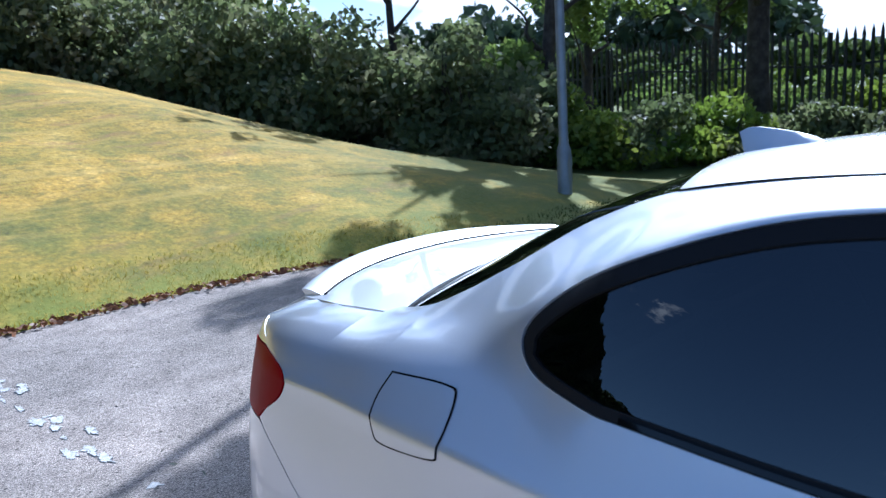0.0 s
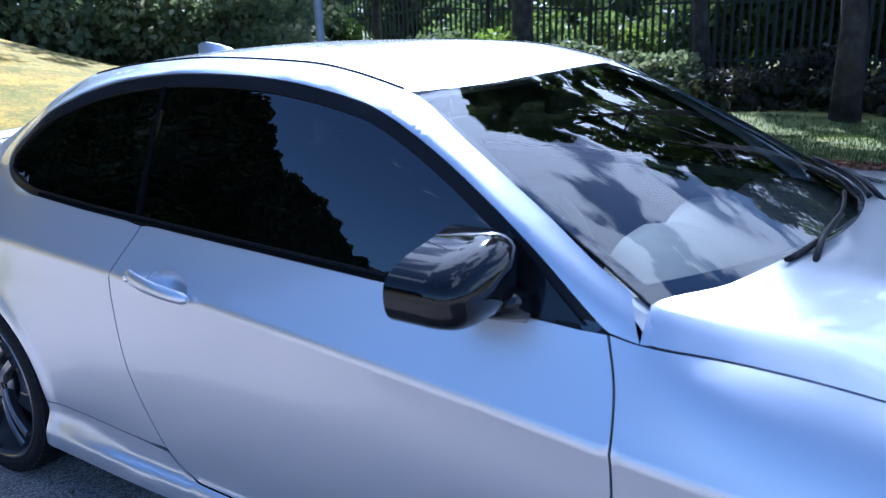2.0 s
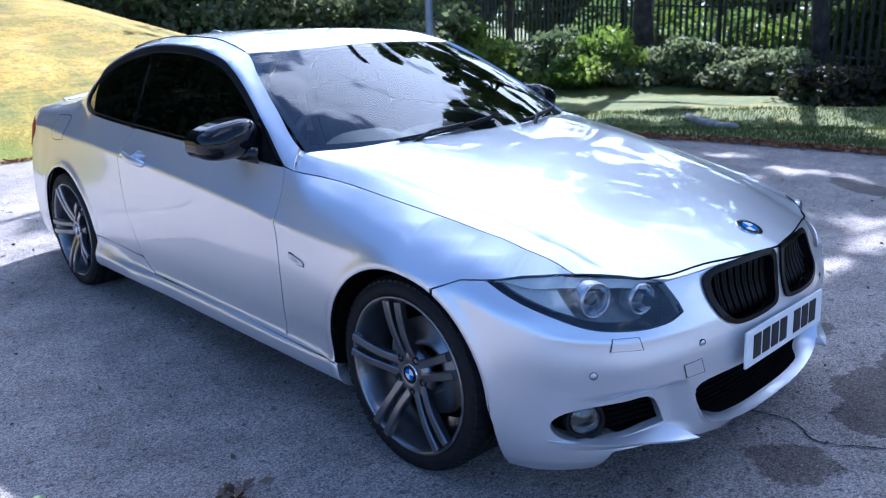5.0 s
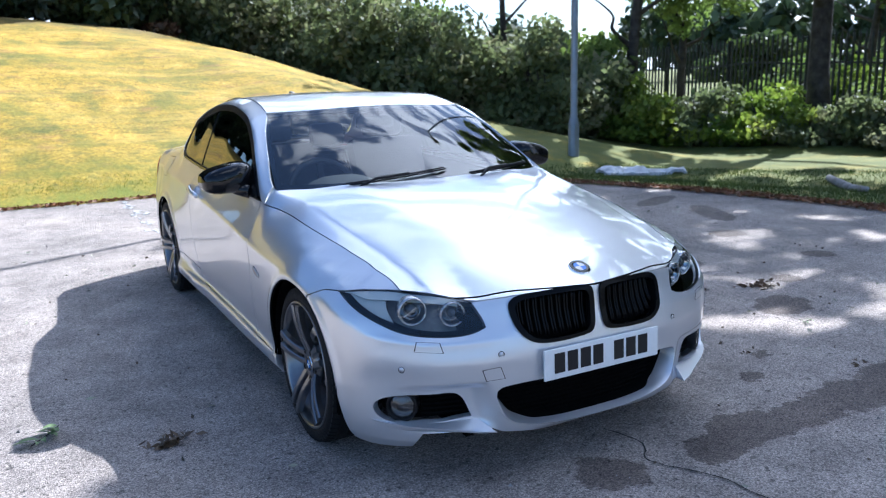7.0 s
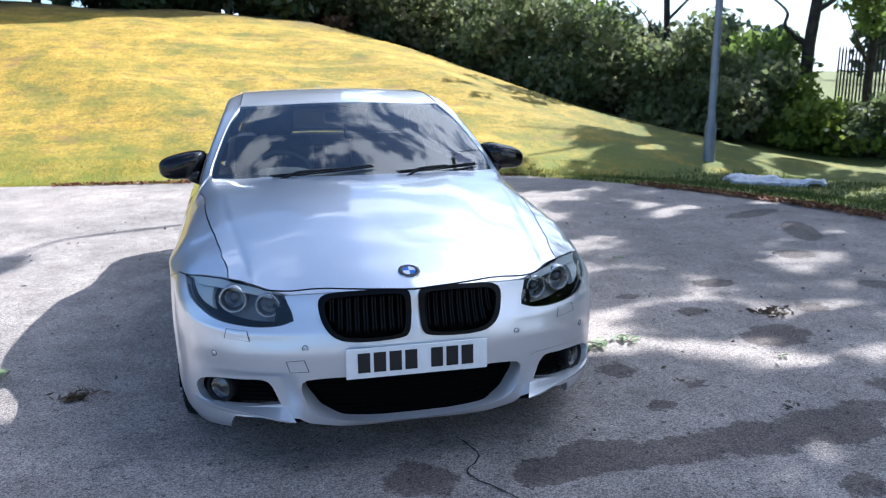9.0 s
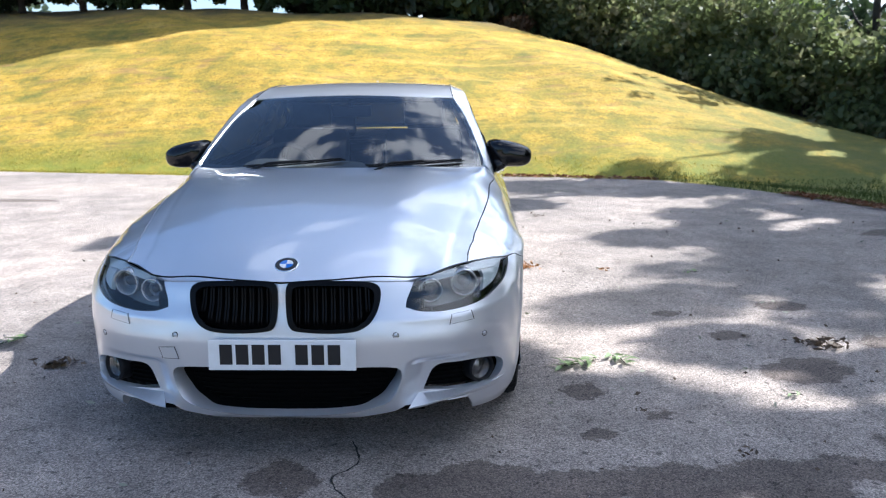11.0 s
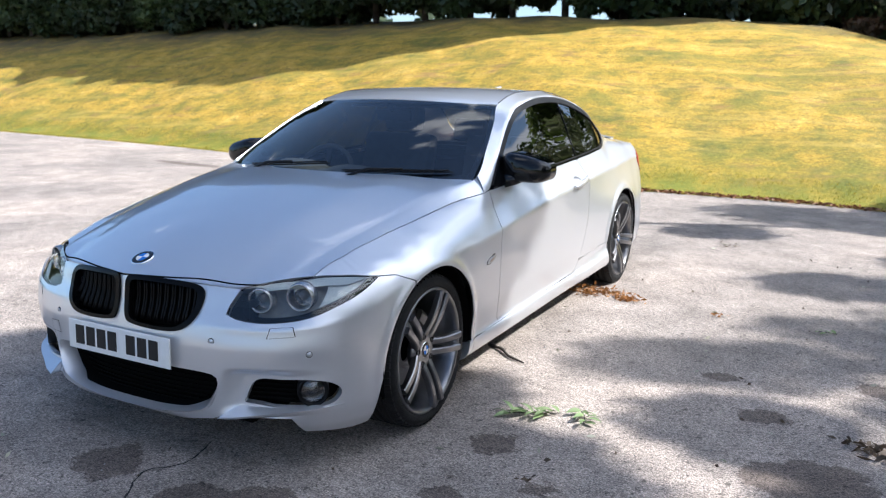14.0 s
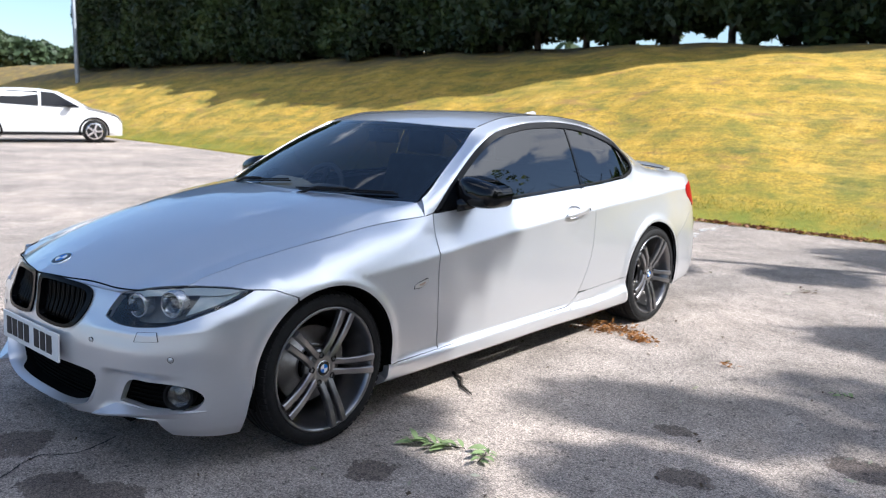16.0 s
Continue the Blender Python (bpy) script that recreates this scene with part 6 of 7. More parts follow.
def leaves(name, centres, size, mat, parent=None, label="", long=1.6, flat=0.0, seed=1, core=None):
    """Many small folded leaves about the given places, as one mesh."""
    r = np.random.default_rng(seed)
    n = len(centres)
    a = r.normal(size=(n, 3))
    a[:, 2] *= 1 - flat
    a /= np.linalg.norm(a, axis=1)[:, None]
    b = np.cross(a, r.normal(size=(n, 3)))
    b /= np.linalg.norm(b, axis=1)[:, None] + 1e-9
    s = size * r.uniform(0.6, 1.35, (n, 1))
    nrm = np.cross(a, b)
    v = np.empty((n, 4, 3))
    v[:, 0] = centres - a * s * long * 0.5
    v[:, 1] = centres + b * s * 0.5 + nrm * s * 0.15
    v[:, 2] = centres + a * s * long * 0.5
    v[:, 3] = centres - b * s * 0.5 + nrm * s * 0.15
    me = bpy.data.meshes.new(name)
    me.vertices.add(4 * n)
    me.vertices.foreach_set("co", v.ravel())
    me.loops.add(4 * n)
    me.loops.foreach_set("vertex_index", np.arange(4 * n))
    me.polygons.add(n)
    me.polygons.foreach_set("loop_start", np.arange(n) * 4)
    me.update(calc_edges=True)
    me.materials.append(mat)
    ob = new(name, me)
    if parent is not None:
        ob.parent = parent
    if label:
        tagged(ob, label)
    return ob


def clump_points(n, centre, radii, r, shell=0.45, lumps=14, lump=0.34):
    """Places in an uneven crown: lumps spread over an ellipsoid."""
    d = r.normal(size=(lumps, 3))
    d /= np.linalg.norm(d, axis=1)[:, None]
    mid = np.array(centre) + d * np.array(radii) * r.uniform(shell, 0.95, (lumps, 1))
    k = r.integers(0, lumps, n)
    e = r.normal(size=(n, 3))
    e /= np.linalg.norm(e, axis=1)[:, None]
    return mid[k] + e * np.array(radii) * lump * r.uniform(0.25, 1.0, (n, 1)) ** 0.6 * r.uniform(0.7, 1.3, (lumps, 1))[k]


def tree(x, y, height, trunk_r, crown, n, seed, mat=None, bark_mat=None, lean=(0, 0), label="", leaf=0.13, fork=0.35, lumps=18, lump=0.3, shift=(0, 0)):
    """crown: centre height, radius across, radius up."""
    r = np.random.default_rng(seed)
    z0 = float(ground_z(x, y)) - 0.05
    t = tagged(new("tree"), label or "leafy tree with a dark trunk", "tree")
    t.location = (x, y, z0)
    hs = np.linspace(0, 1, 9)
    bend = np.cumsum(r.normal(0, 0.045, (9, 2)), axis=0) * height * 0.12
    pts = np.c_[lean[0] * hs * height + bend[:, 0] - bend[0, 0], lean[1] * hs * height + bend[:, 1] - bend[0, 1], hs * height * 0.85]
    tube("trunk", pts, trunk_r * np.r_[1.35, 1.02, 0.92, 0.82, 0.70, 0.55, 0.42, 0.28, 0.14], bark_mat or bark, t, n=10)
    cz, cr, cu = crown
    for k in range(7):
        h = fork + (0.75 - fork) * k / 6
        p0 = np.array([np.interp(h, hs, pts[:, i]) for i in range(3)])
        w = k * 2.4 + r.uniform(-0.4, 0.4)
        reach = cr * r.uniform(0.55, 0.9)
        p3 = p0 + [reach * math.cos(w), reach * math.sin(w), cu * r.uniform(0.3, 0.8)]
        p1 = p0 + (p3 - p0) * 0.35 + [0, 0, -0.05 * reach]
        tube("limb", smooth_line([p0, p1, (p0 + p3) / 2 + r.normal(0, 0.12, 3), p3], 5), np.linspace(trunk_r * 0.45, trunk_r * 0.06, 16), bark_mat or bark, t, n=7)
    c = clump_points(n, (pts[-1, 0] * 0.7 + shift[0], pts[-1, 1] * 0.7 + shift[1], cz), (cr, cr, cu), r, 0.25, lumps, lump)
    leaves("crown", c, leaf, mat or leaf_green, t, "green leafy crown", seed=seed)
    return t


# trees on the verge and behind the fence
wood_leaf = leaf_material("wood_leaves", [(0.045, 0.075, 0.020), (0.085, 0.125, 0.030), (0.15, 0.18, 0.042)], 0.8, 0.45)
tree(-13.6, -7.05, 14.5, 0.21, (8.3, 4.6, 4.6), 25000, 11, lean=(0.02, 0.03), label="broad tree with dark leaning trunk on the verge", leaf=0.12, fork=0.22, lumps=74, lump=0.108)
tree(-10.4, -0.35, 13.2, 0.16, (10.2, 1.95, 3.0), 27000, 12, lean=(0.05, -0.03), label="tall tree with brown trunk on the verge", leaf=0.11, fork=0.45, lumps=120, lump=0.165, shift=(0.85, -1.15))
tree(-10.2, 0.5, 10.8, 0.13, (8.4, 2.2, 2.6), 5000, 13, bark_mat=pale_bark, lean=(-0.02, 0.03), label="slim tree with pale grey trunk on the verge", leaf=0.11, fork=0.5, lumps=34, lump=0.14)
tree(-10.7, 0.95, 9.8, 0.11, (8.2, 2.0, 2.4), 4000, 14, lean=(0.02, 0.02), label="slim tree with brown trunk on the verge", leaf=0.11, fork=0.5, lumps=28, lump=0.14)
tree(-11.2, -10.2, 10.0, 0.14, (5.8, 1.8, 2.6), 8000, 15, label="leafy tree behind the bushes", leaf=0.13, fork=0.25, lumps=40, lump=0.14, shift=(-1.1, 0.0))
tree(-9.0, -12.2, 8.0, 0.09, (5.6, 1.5, 2.2), 700, 25, label="slim tree rising from the bushes", leaf=0.10, fork=0.3, lumps=24, lump=0.14)
tree(-13.2, -10.6, 7.0, 0.11, (4.3, 1.7, 2.4), 3800, 27, label="low-hanging leafy tree before the fence", leaf=0.10, fork=0.3, lumps=30, lump=0.24)
tree(-9.2, -17.5, 8.5, 0.13, (5.0, 2.2, 2.9), 4000, 16, label="slender tree behind the hedge", leaf=0.16, fork=0.3, lumps=16, lump=0.26)
tree(-5.6, -20.5, 9.5, 0.15, (5.8, 2.6, 3.3), 6000, 17, label="leafy tree behind the hedge", leaf=0.17, fork=0.25, lumps=18)
tree(-25.0, -13.5, 8.0, 0.16, (5.2, 3.0, 2.6), 2600, 18, label="leafy tree beyond the fence", leaf=0.2, fork=0.3, lumps=18)
for k, (x, y, h) in enumerate(((-20.5, -1.6, 9.0), (-23.0, 2.0, 10.5), (-20.8, 5.2, 9.0), (-22.5, 9.0, 10.0), (-20.5, 12.5, 9.0))):
    tree(x, y, h, 0.18, (h * 0.50, 3.2, h * 0.44), 15000, 700 + k, mat=wood_leaf, label="dense dark leafy tree of the wood beyond the fence", leaf=0.2, fork=0.25, lumps=26, lump=0.34)
for k, (x, y, h) in enumerate(((-28.5, -17.0, 3.2), (-29.0, -12.0, 3.0), (-28.5, -7.0, 3.6), (-28.5, -3.0, 7.5), (-26.5, 0.5, 10.0), (-29.5, -21.5, 3.4))):
    tree(x, y, h, 0.2, (h * 0.45, 2.9, h * 0.42), 7000, 780 + k, mat=wood_leaf, label="dense leafy tree of the wood's far side", leaf=0.24, fork=0.2, lumps=26, lump=0.3)
for k, (x, y, h) in enumerate(((-18.2, 0.4, 13.5), (-19.0, 4.6, 14.0), (-18.4, 8.8, 13.0), (-20.5, -4.0, 12.0))):
    tree(x, y, h, 0.2, (h * 0.62, 3.3, h * 0.36), 9000, 750 + k, mat=wood_leaf, label="tall dark leafy tree just beyond the fence", leaf=0.19, fork=0.3, lumps=34, lump=0.22)
tree(-11.4, 6.0, 10.0, 0.15, (6.6, 2.6, 3.0), 7500, 21, label="tall tree on the verge", leaf=0.15, fork=0.4, lumps=18)
tree(-14.3, -3.4, 15.0, 0.15, (9.3, 3.4, 3.4), 14500, 23, label="tall tree with a dark trunk before the fence", leaf=0.12, fork=0.5, lumps=60, lump=0.105, shift=(0.4, 0.0))


def bush(x, y, w, h, n, mat, seed, label, leaf=0.09):
    r = np.random.default_rng(seed)
    z0 = float(ground_z(x, y))
    b = tagged(new("bush"), label, "bush")
    b.location = (x, y, z0 - 0.05)
    for k in range(5):
        a = r.uniform(0, 6.28)
        tube("stem", [(0.1 * math.cos(a), 0.1 * math.sin(a), 0), (w * 0.25 * math.cos(a), w * 0.25 * math.sin(a), h * 0.4), (w * 0.5 * math.cos(a), w * 0.5 * math.sin(a), h * 0.8)], [0.03, 0.02, 0.008], bark, b, n=6)
    c = np.vstack([clump_points(n // 2, (0, 0, h * 0.52), (w, w, h * 0.5), r, 0.35, 16, 0.42), clump_points(n // 2, (0, 0, h * 0.30), (w, w, h * 0.34), r, 0.2, 12, 0.5)])
    c = c[c[:, 2] > 0.02]
    leaves("foliage", c, leaf, mat, b, seed=seed)
    return b


line = smooth_line([(-1.2, -18.6), (-3.2, -17.4), (-5.0, -15.4), (-6.6, -13.2), (-8.0, -11.2), (-9.4, -9.4)], 6)
line = spaced(line, 0.95)
for i, (bx, by) in enumerate(line):
    far = i / (len(line) - 1)
    bush(bx + 0.3 * math.sin(i * 2.1), by + 0.3 * math.cos(i * 1.7), 1.25, 2.9 - 1.0 * far + 0.35 * math.sin(i * 1.9), 5200, leaf_dark, 100 + i, "dense dark green bush at the foot of the bank", 0.10)
line2 = spaced(smooth_line([(-3.2, -19.6), (-6.4, -16.6), (-8.6, -13.4), (-10.4, -11.0)], 6), 1.3)
for i, (bx, by) in enumerate(line2):
    bush(bx, by, 1.5, 3.4 - 1.5 * i / len(line2) + 0.4 * math.sin(i * 2.3), 4200, leaf_dark if i % 3 else leaf_green, 150 + i, "tall dense bush behind the hedge row", 0.13)
low = spaced(smooth_line([(-9.4, -9.6), (-10.8, -8.3), (-12.2, -7.2), (-13.2, -5.6), (-13.2, -3.6)], 6), 0.8)
for i, (bx, by) in enumerate(low):
    bush(bx, by, 0.95, 1.30 - 0.65 * i / len(low) + 0.18 * math.sin(i * 2.7), 5200, leaf_dark if by > -6.2 or i % 3 == 0 else leaf_bright, 200 + i, "low leafy bush before the fence", 0.085)
rough_leaf = leaf_material("undergrowth_leaves", [(0.018, 0.024, 0.009), (0.042, 0.035, 0.022), (0.035, 0.052, 0.014)], 1.5)
for i, by in enumerate(np.arange(-2.2, 7.5, 0.95)):
    bush(-11.9 - 0.5 * (i % 2), by, 0.95, 0.75 + 0.2 * math.sin(i * 2.2), 1900, rough_leaf, 240 + i, "brown and green undergrowth below the trees", 0.085)
for i, by in enumerate(np.arange(-12.0, 9.0, 1.9)):
    bush(-18.8 - 0.6 * (i % 2), by, 1.4, (1.6 if by < -5 else 3.3) + 0.3 * math.sin(i * 1.3), 2400 if by < -5 else 3600, wood_leaf if by > -5 else (leaf_bright if i % 2 else leaf_green), 270 + i, "leafy bush beyond the fence", 0.14)

# clipped conifer hedge along the top of the bank
hedge = tagged(new("conifer_hedge"), "tall dark clipped conifer hedge along the bank's top", "hedge")
# near-black for added shells: the hedge's inner shade put into a colour
hedge_inner_shade = material("hedge_inner_shade", (0.006, 0.009, 0.005), 0.95)
rh = np.random.default_rng(5)
hx = np.arange(-0.8, 41.5, 1.5)
for i, x in enumerate(hx):
    y0 = -17.2 - 0.02 * (x - 2) + 0.25 * math.sin(i * 1.7)
    z0 = float(ground_z(x, y0))
    gap = (0.42 if i in (4, 5, 7, 8, 12, 19) else 0.05) + 0.08 * math.sin(i * 2.3)
    tube("conifer_trunk", [(x, y0, z0 - 0.1), (x + 0.03, y0, z0 + 0.7), (x, y0 + 0.02, z0 + 3.0)], [0.11, 0.09, 0.06], bark, hedge, n=8)
    tall = float(np.interp(x, [-1, 6, 14, 21, 41], [10.5, 9.6, 7.4, 5.2, 5.2]))
    n = int(2600 * tall)
    hh = rh.uniform(0, 1, n) ** 0.9
    a = rh.uniform(0, 2 * math.pi, n)
    edge_r = (1.34 - 0.30 * hh**2) * (1 + 0.10 * np.sin(5 * a + 9 * hh + i)) * np.minimum(1, 0.82 + 6 * hh)
    rad = edge_r * rh.uniform(0.80, 1.03, n)
    top = tall + 0.35 * math.sin(i * 1.1)
    c = np.c_[x + rad * np.cos(a), y0 + rad * np.sin(a) * 0.95, z0 + gap + (top - gap) * hh + 0.12 * np.sin(3 * a + i)]
    leaves("conifer_foliage", c, 0.15, leaf_conifer, hedge, long=1.9, seed=300 + i)
    # added shell inside the foliage, standing in for the shade between the twigs
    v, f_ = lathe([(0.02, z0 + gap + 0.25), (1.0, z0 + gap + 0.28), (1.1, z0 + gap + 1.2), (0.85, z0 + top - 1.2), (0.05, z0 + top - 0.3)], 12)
    mesh_object("conifer_shade_shell", [(x + p[2], y0 + p[1], p[0]) for p in v], f_, hedge_inner_shade, hedge)

# dark shrubs and a heap of cut brush at the hedge's end
for i, (bx, by, h) in enumerate(((-1.9, -19.6, 2.6), (-2.6, -19.0, 2.2), (-2.2, -18.4, 2.0))):
    bush(bx, by, 1.0, h, 3000, leaf_dark, 330 + i, "dark shrub at the end of the hedge", 0.1)
brush_leaf = leaf_material("dry_brush", [(0.10, 0.05, 0.025), (0.20, 0.11, 0.06), (0.14, 0.10, 0.06)], 2.0, 0.1)
bush(-1.9, -17.0, 0.6, 0.8, 1500, brush_leaf, 340, "heap of dry brown cut brush", 0.10)

# ---- palisade fence ----
fence = tagged(new("palisade_fence"), "dark steel palisade fence behind the trees", "fence")
fence_steel = varied(material("fence_steel", (0.02, 0.022, 0.02), 0.6, 0.2), [(0.012, 0.014, 0.012), (0.03, 0.032, 0.028)], 4)
fl = spaced(smooth_line([(-17.6, -17.0), (-16.9, -12.0), (-16.3, -7.0), (-16.2, -1.0), (-16.4, 4.0), (-16.6, 9.0)], 10), 0.175)
pv, pf = [], []
for z, w, d in ((0, 0.034, 0.012), (2.24, 0.034, 0.012), (2.32, 0.022, 0.010), (2.42, 0.003, 0.003)):
    pv += [(-w, -d, z), (0, -d - 0.010, z), (w, -d, z), (w, d, z), (0, d - 0.006, z), (-w, d, z)]
for lev in range(3):
    for k in range(6):
        pf.append((6*lev + k, 6*lev + (k+1) % 6, 6*lev + 6 + (k+1) % 6, 6*lev + 6 + k))
pf += [(5, 4, 3, 2, 1, 0), (18, 19, 20, 21, 22, 23)]
pale_me = None
for i, (x, y) in enumerate(fl):
    d = fl[min(i + 1, len(fl) - 1)] - fl[max(i - 1, 0)]
    rz = math.atan2(d[1], d[0])
    z0 = float(ground_z(x, y))
    if pale_me is None:
        ob = mesh_object("pale", pv, pf, fence_steel, fence, smooth=False)
        pale_me = ob.data
    else:
        ob = new("pale", pale_me)
        ob.parent = fence
    ob.matrix_basis = Matrix.Translation((x, y, z0)) @ Matrix.Rotation(rz, 4, "Z")
    if i % 17 == 8:
        bm = bmesh.new()
        box_bm(bm, (0.10, 0.06, 2.4), Matrix.Translation((x, y - 0.0, z0 + 1.15)) @ Matrix.Rotation(rz, 4, "Z") @ Matrix.Translation((0, 0.06, 0)), 0.006)
        part("fence_post", bm, fence_steel, fence)
for h in (0.45, 1.65):
    bar("fence_rail", np.c_[fl[::4], [float(ground_z(x, y)) + h for x, y in fl[::4]]], 0.02, 0.05, fence_steel, fence)

# ---- lamp post ----
post_paint = varied(material("galvanised_post", (0.3, 0.33, 0.37), 0.5, 0.5), [(0.20, 0.22, 0.25), (0.30, 0.33, 0.37)], 3, 8, bump=0.1)
post = tagged(new("lamp_post"), "grey galvanised steel lamp post on the grass", "lamp post")
post.location = (-6.70, -6.62, float(ground_z(-6.70, -6.62)))
v, f_ = lathe([(0.092, -0.1), (0.092, 0.55), (0.080, 0.60), (0.060, 0.66), (0.057, 3.0), (0.044, 9.3), (0.0, 9.32)], 20)
mesh_object("column", [(p[1], p[2], p[0]) for p in v], f_, post_paint, post)
bm = bmesh.new()
box_bm(bm, (0.09, 0.012, 0.36), Matrix.Translation((0, 0.088, 0.32)), 0.004)
part("access_door", bm, post_paint, post)
bm = bmesh.new()
box_bm(bm, (0.26, 0.62, 0.11), Matrix.Translation((0.05, 0.86, 9.62)), 0.04)
part("lantern", bm, post_paint, post)
tube("bracket_arm", [(0, 0, 9.25), (0.01, 0.08, 9.45), (0.03, 0.35, 9.58), (0.05, 0.62, 9.62)], 0.03, post_paint, post)
far_post = tagged(new("lamp_post"), "tall slim grey lamp post beyond the bank", "lamp post")
far_post.location = (37.4, -15.0, float(ground_z(37.4, -15.0)))
v, f_ = lathe([(0.11, -0.2), (0.10, 1.5), (0.07, 9.0), (0.0, 9.02)], 12)
mesh_object("column", [(p[1], p[2], p[0]) for p in v], f_, post_paint, far_post)

# ---- white sheet on the grass ----
sheet_mat = varied(material("white_plastic", (0.7, 0.7, 0.72), 0.35), [(0.34, 0.35, 0.39), (0.72, 0.73, 0.76)], 9)
def sheet_z(p):
    z = np.array([noise.fractal(Vector((x * 2.6, y * 2.6, 3.0)), 1.0, 2.0, 4) for x, y in p])
    return np.c_[p, ground_z(p[:, 0], p[:, 1]) + 0.03 + 0.10 * np.abs(z)]
sheet = panel("plastic_sheet", smooth_line([(-6.15, -5.35), (-6.7, -5.5), (-6.95, -5.2), (-7.35, -4.95), (-7.3, -4.6), (-6.9, -4.62), (-6.5, -4.75), (-6.15, -5.0), (-6.15, -5.35)], 6)[:-1], sheet_z, sheet_mat, None, step=0.05, flange=0.05, out=(0, 0, 1))
tagged(sheet, "crumpled white plastic sheet lying on grass", "plastic sheet")
log_ob = tube("fallen_branch", [(x, y, float(ground_z(x, y)) + 0.05) for x, y in ((-8.3, -2.9), (-8.0, -2.5), (-7.5, -2.0), (-7.2, -1.6))], [0.05, 0.06, 0.05, 0.03], pale_bark)
tagged(log_ob, "pale fallen branch on the verge", "branch")

# ---- worn bay line, stains, cracks on the asphalt ----
worn_white = gritty(varied(material("worn_line_paint", (0.6, 0.6, 0.6), 0.8), [(0.42, 0.41, 0.40), (0.60, 0.59, 0.58)], 30, 6), (0.8, 1.1), (0.7, 1.15))
crack_mat = material("crack_dirt", (0.03, 0.028, 0.026), 0.95)


def blot(name, x, y, rx, ry, seed, mat, z=0.004, rough=0.28, turn=0.0, n=120):
    """A flat stain with a ragged edge."""
    r = np.random.default_rng(seed)
    w = np.linspace(0, 2 * math.pi, n, endpoint=False)
    j = np.arange(1, 31)
    k = 1 + rough * (r.uniform(0.3, 1, 30)[:, None] * np.sin(j[:, None] * w + r.uniform(0, 6.28, 30)[:, None]) / (1 + 0.42 * j[:, None])).sum(0) / 1.1
    px, py = rx * k * np.cos(w), ry * k * np.sin(w)
    px, py = x + px * math.cos(turn) - py * math.sin(turn), y + px * math.sin(turn) + py * math.cos(turn)
    pts = [(a, b, z) for a, b in zip(px, py)] + [(a, b, -0.004) for a, b in zip(px, py)]
    faces = [tuple(range(n))] + [(k, k + n, (k + 1) % n + n, (k + 1) % n) for k in range(n)]
    return mesh_object(name, pts, faces, mat, None, smooth=False)


rl = np.random.default_rng(9)
for i in range(46):
    y = rl.uniform(-6.2, -3.3)
    if rl.uniform() < 0.35 and y > -4.2:
        continue
    tagged(blot("worn_line", 0.575 + rl.normal(0, 0.035), y, rl.uniform(0.008, 0.03), rl.uniform(0.012, 0.06), 500 + i, worn_white, 0.003 + 0.0001 * i, 0.5), "flaking white bay line paint", "road marking", group="bay line flakes", kind="structure")
for k, pts in enumerate(([(-0.20, 1.95), (-0.25, 2.12), (-0.18, 2.25), (-0.30, 2.45), (-0.34, 2.7), (-0.52, 3.0), (-0.5, 3.4)],)):
    p = spaced(smooth_line([(x, y) for x, y in pts], 10), 0.03)
    p = p + np.cumsum(np.random.default_rng(60 + k).normal(0, 0.006, p.shape), axis=0) * 0.6
    w = 0.0032 * np.abs(np.random.default_rng(70 + k).normal(1, 0.4, len(p)))[:, None]
    tan = np.gradient(p, axis=0)
    nrm = np.c_[-tan[:, 1], tan[:, 0]] / (np.linalg.norm(tan, axis=1)[:, None] + 1e-9)
    a, b = p + nrm * w, p - nrm * w
    n = len(p)
    v = [(*q, 0.0045) for q in a] + [(*q, 0.0045) for q in b]
    tagged(mesh_object("asphalt_crack", v, [(i, i + 1, n + i + 1, n + i) for i in range(n - 1)], crack_mat, None, smooth=False), "thin dark crack in the asphalt", "crack", kind="structure")

# ---- leaves and twigs lying about ----
dry_leaf = leaf_material("dry_leaves", [(0.07, 0.045, 0.025), (0.15, 0.10, 0.06)], 8, 0.1)
orange_leaf = leaf_material("orange_leaves", [(0.22, 0.085, 0.02), (0.42, 0.20, 0.06)], 8, 0.2)
fresh_leaf = leaf_material("fresh_leaves", [(0.13, 0.20, 0.075), (0.27, 0.34, 0.16)], 8, 0.2)


def lance_leaf(long, wide):
    """One narrow pointed leaf with a fold along its rib, lying along +x."""
    t = np.linspace(0, 1, 6)
    w = wide * np.sin(math.pi * t ** 0.8) * 0.5
    z = 0.10 * long * np.sin(math.pi * t)
    v = [(long * a, 0, c) for a, c in zip(t, z)] + [(long * a, b, c + 0.3 * b) for a, b, c in zip(t, w, z)] + [(long * a, -b, c + 0.3 * b) for a, b, c in zip(t, w, z)]
    f = [(k, k + 1, k + 7, k + 6) for k in range(5)] + [(k + 12, k + 13, k + 1, k) for k in range(5)]
    return v, f


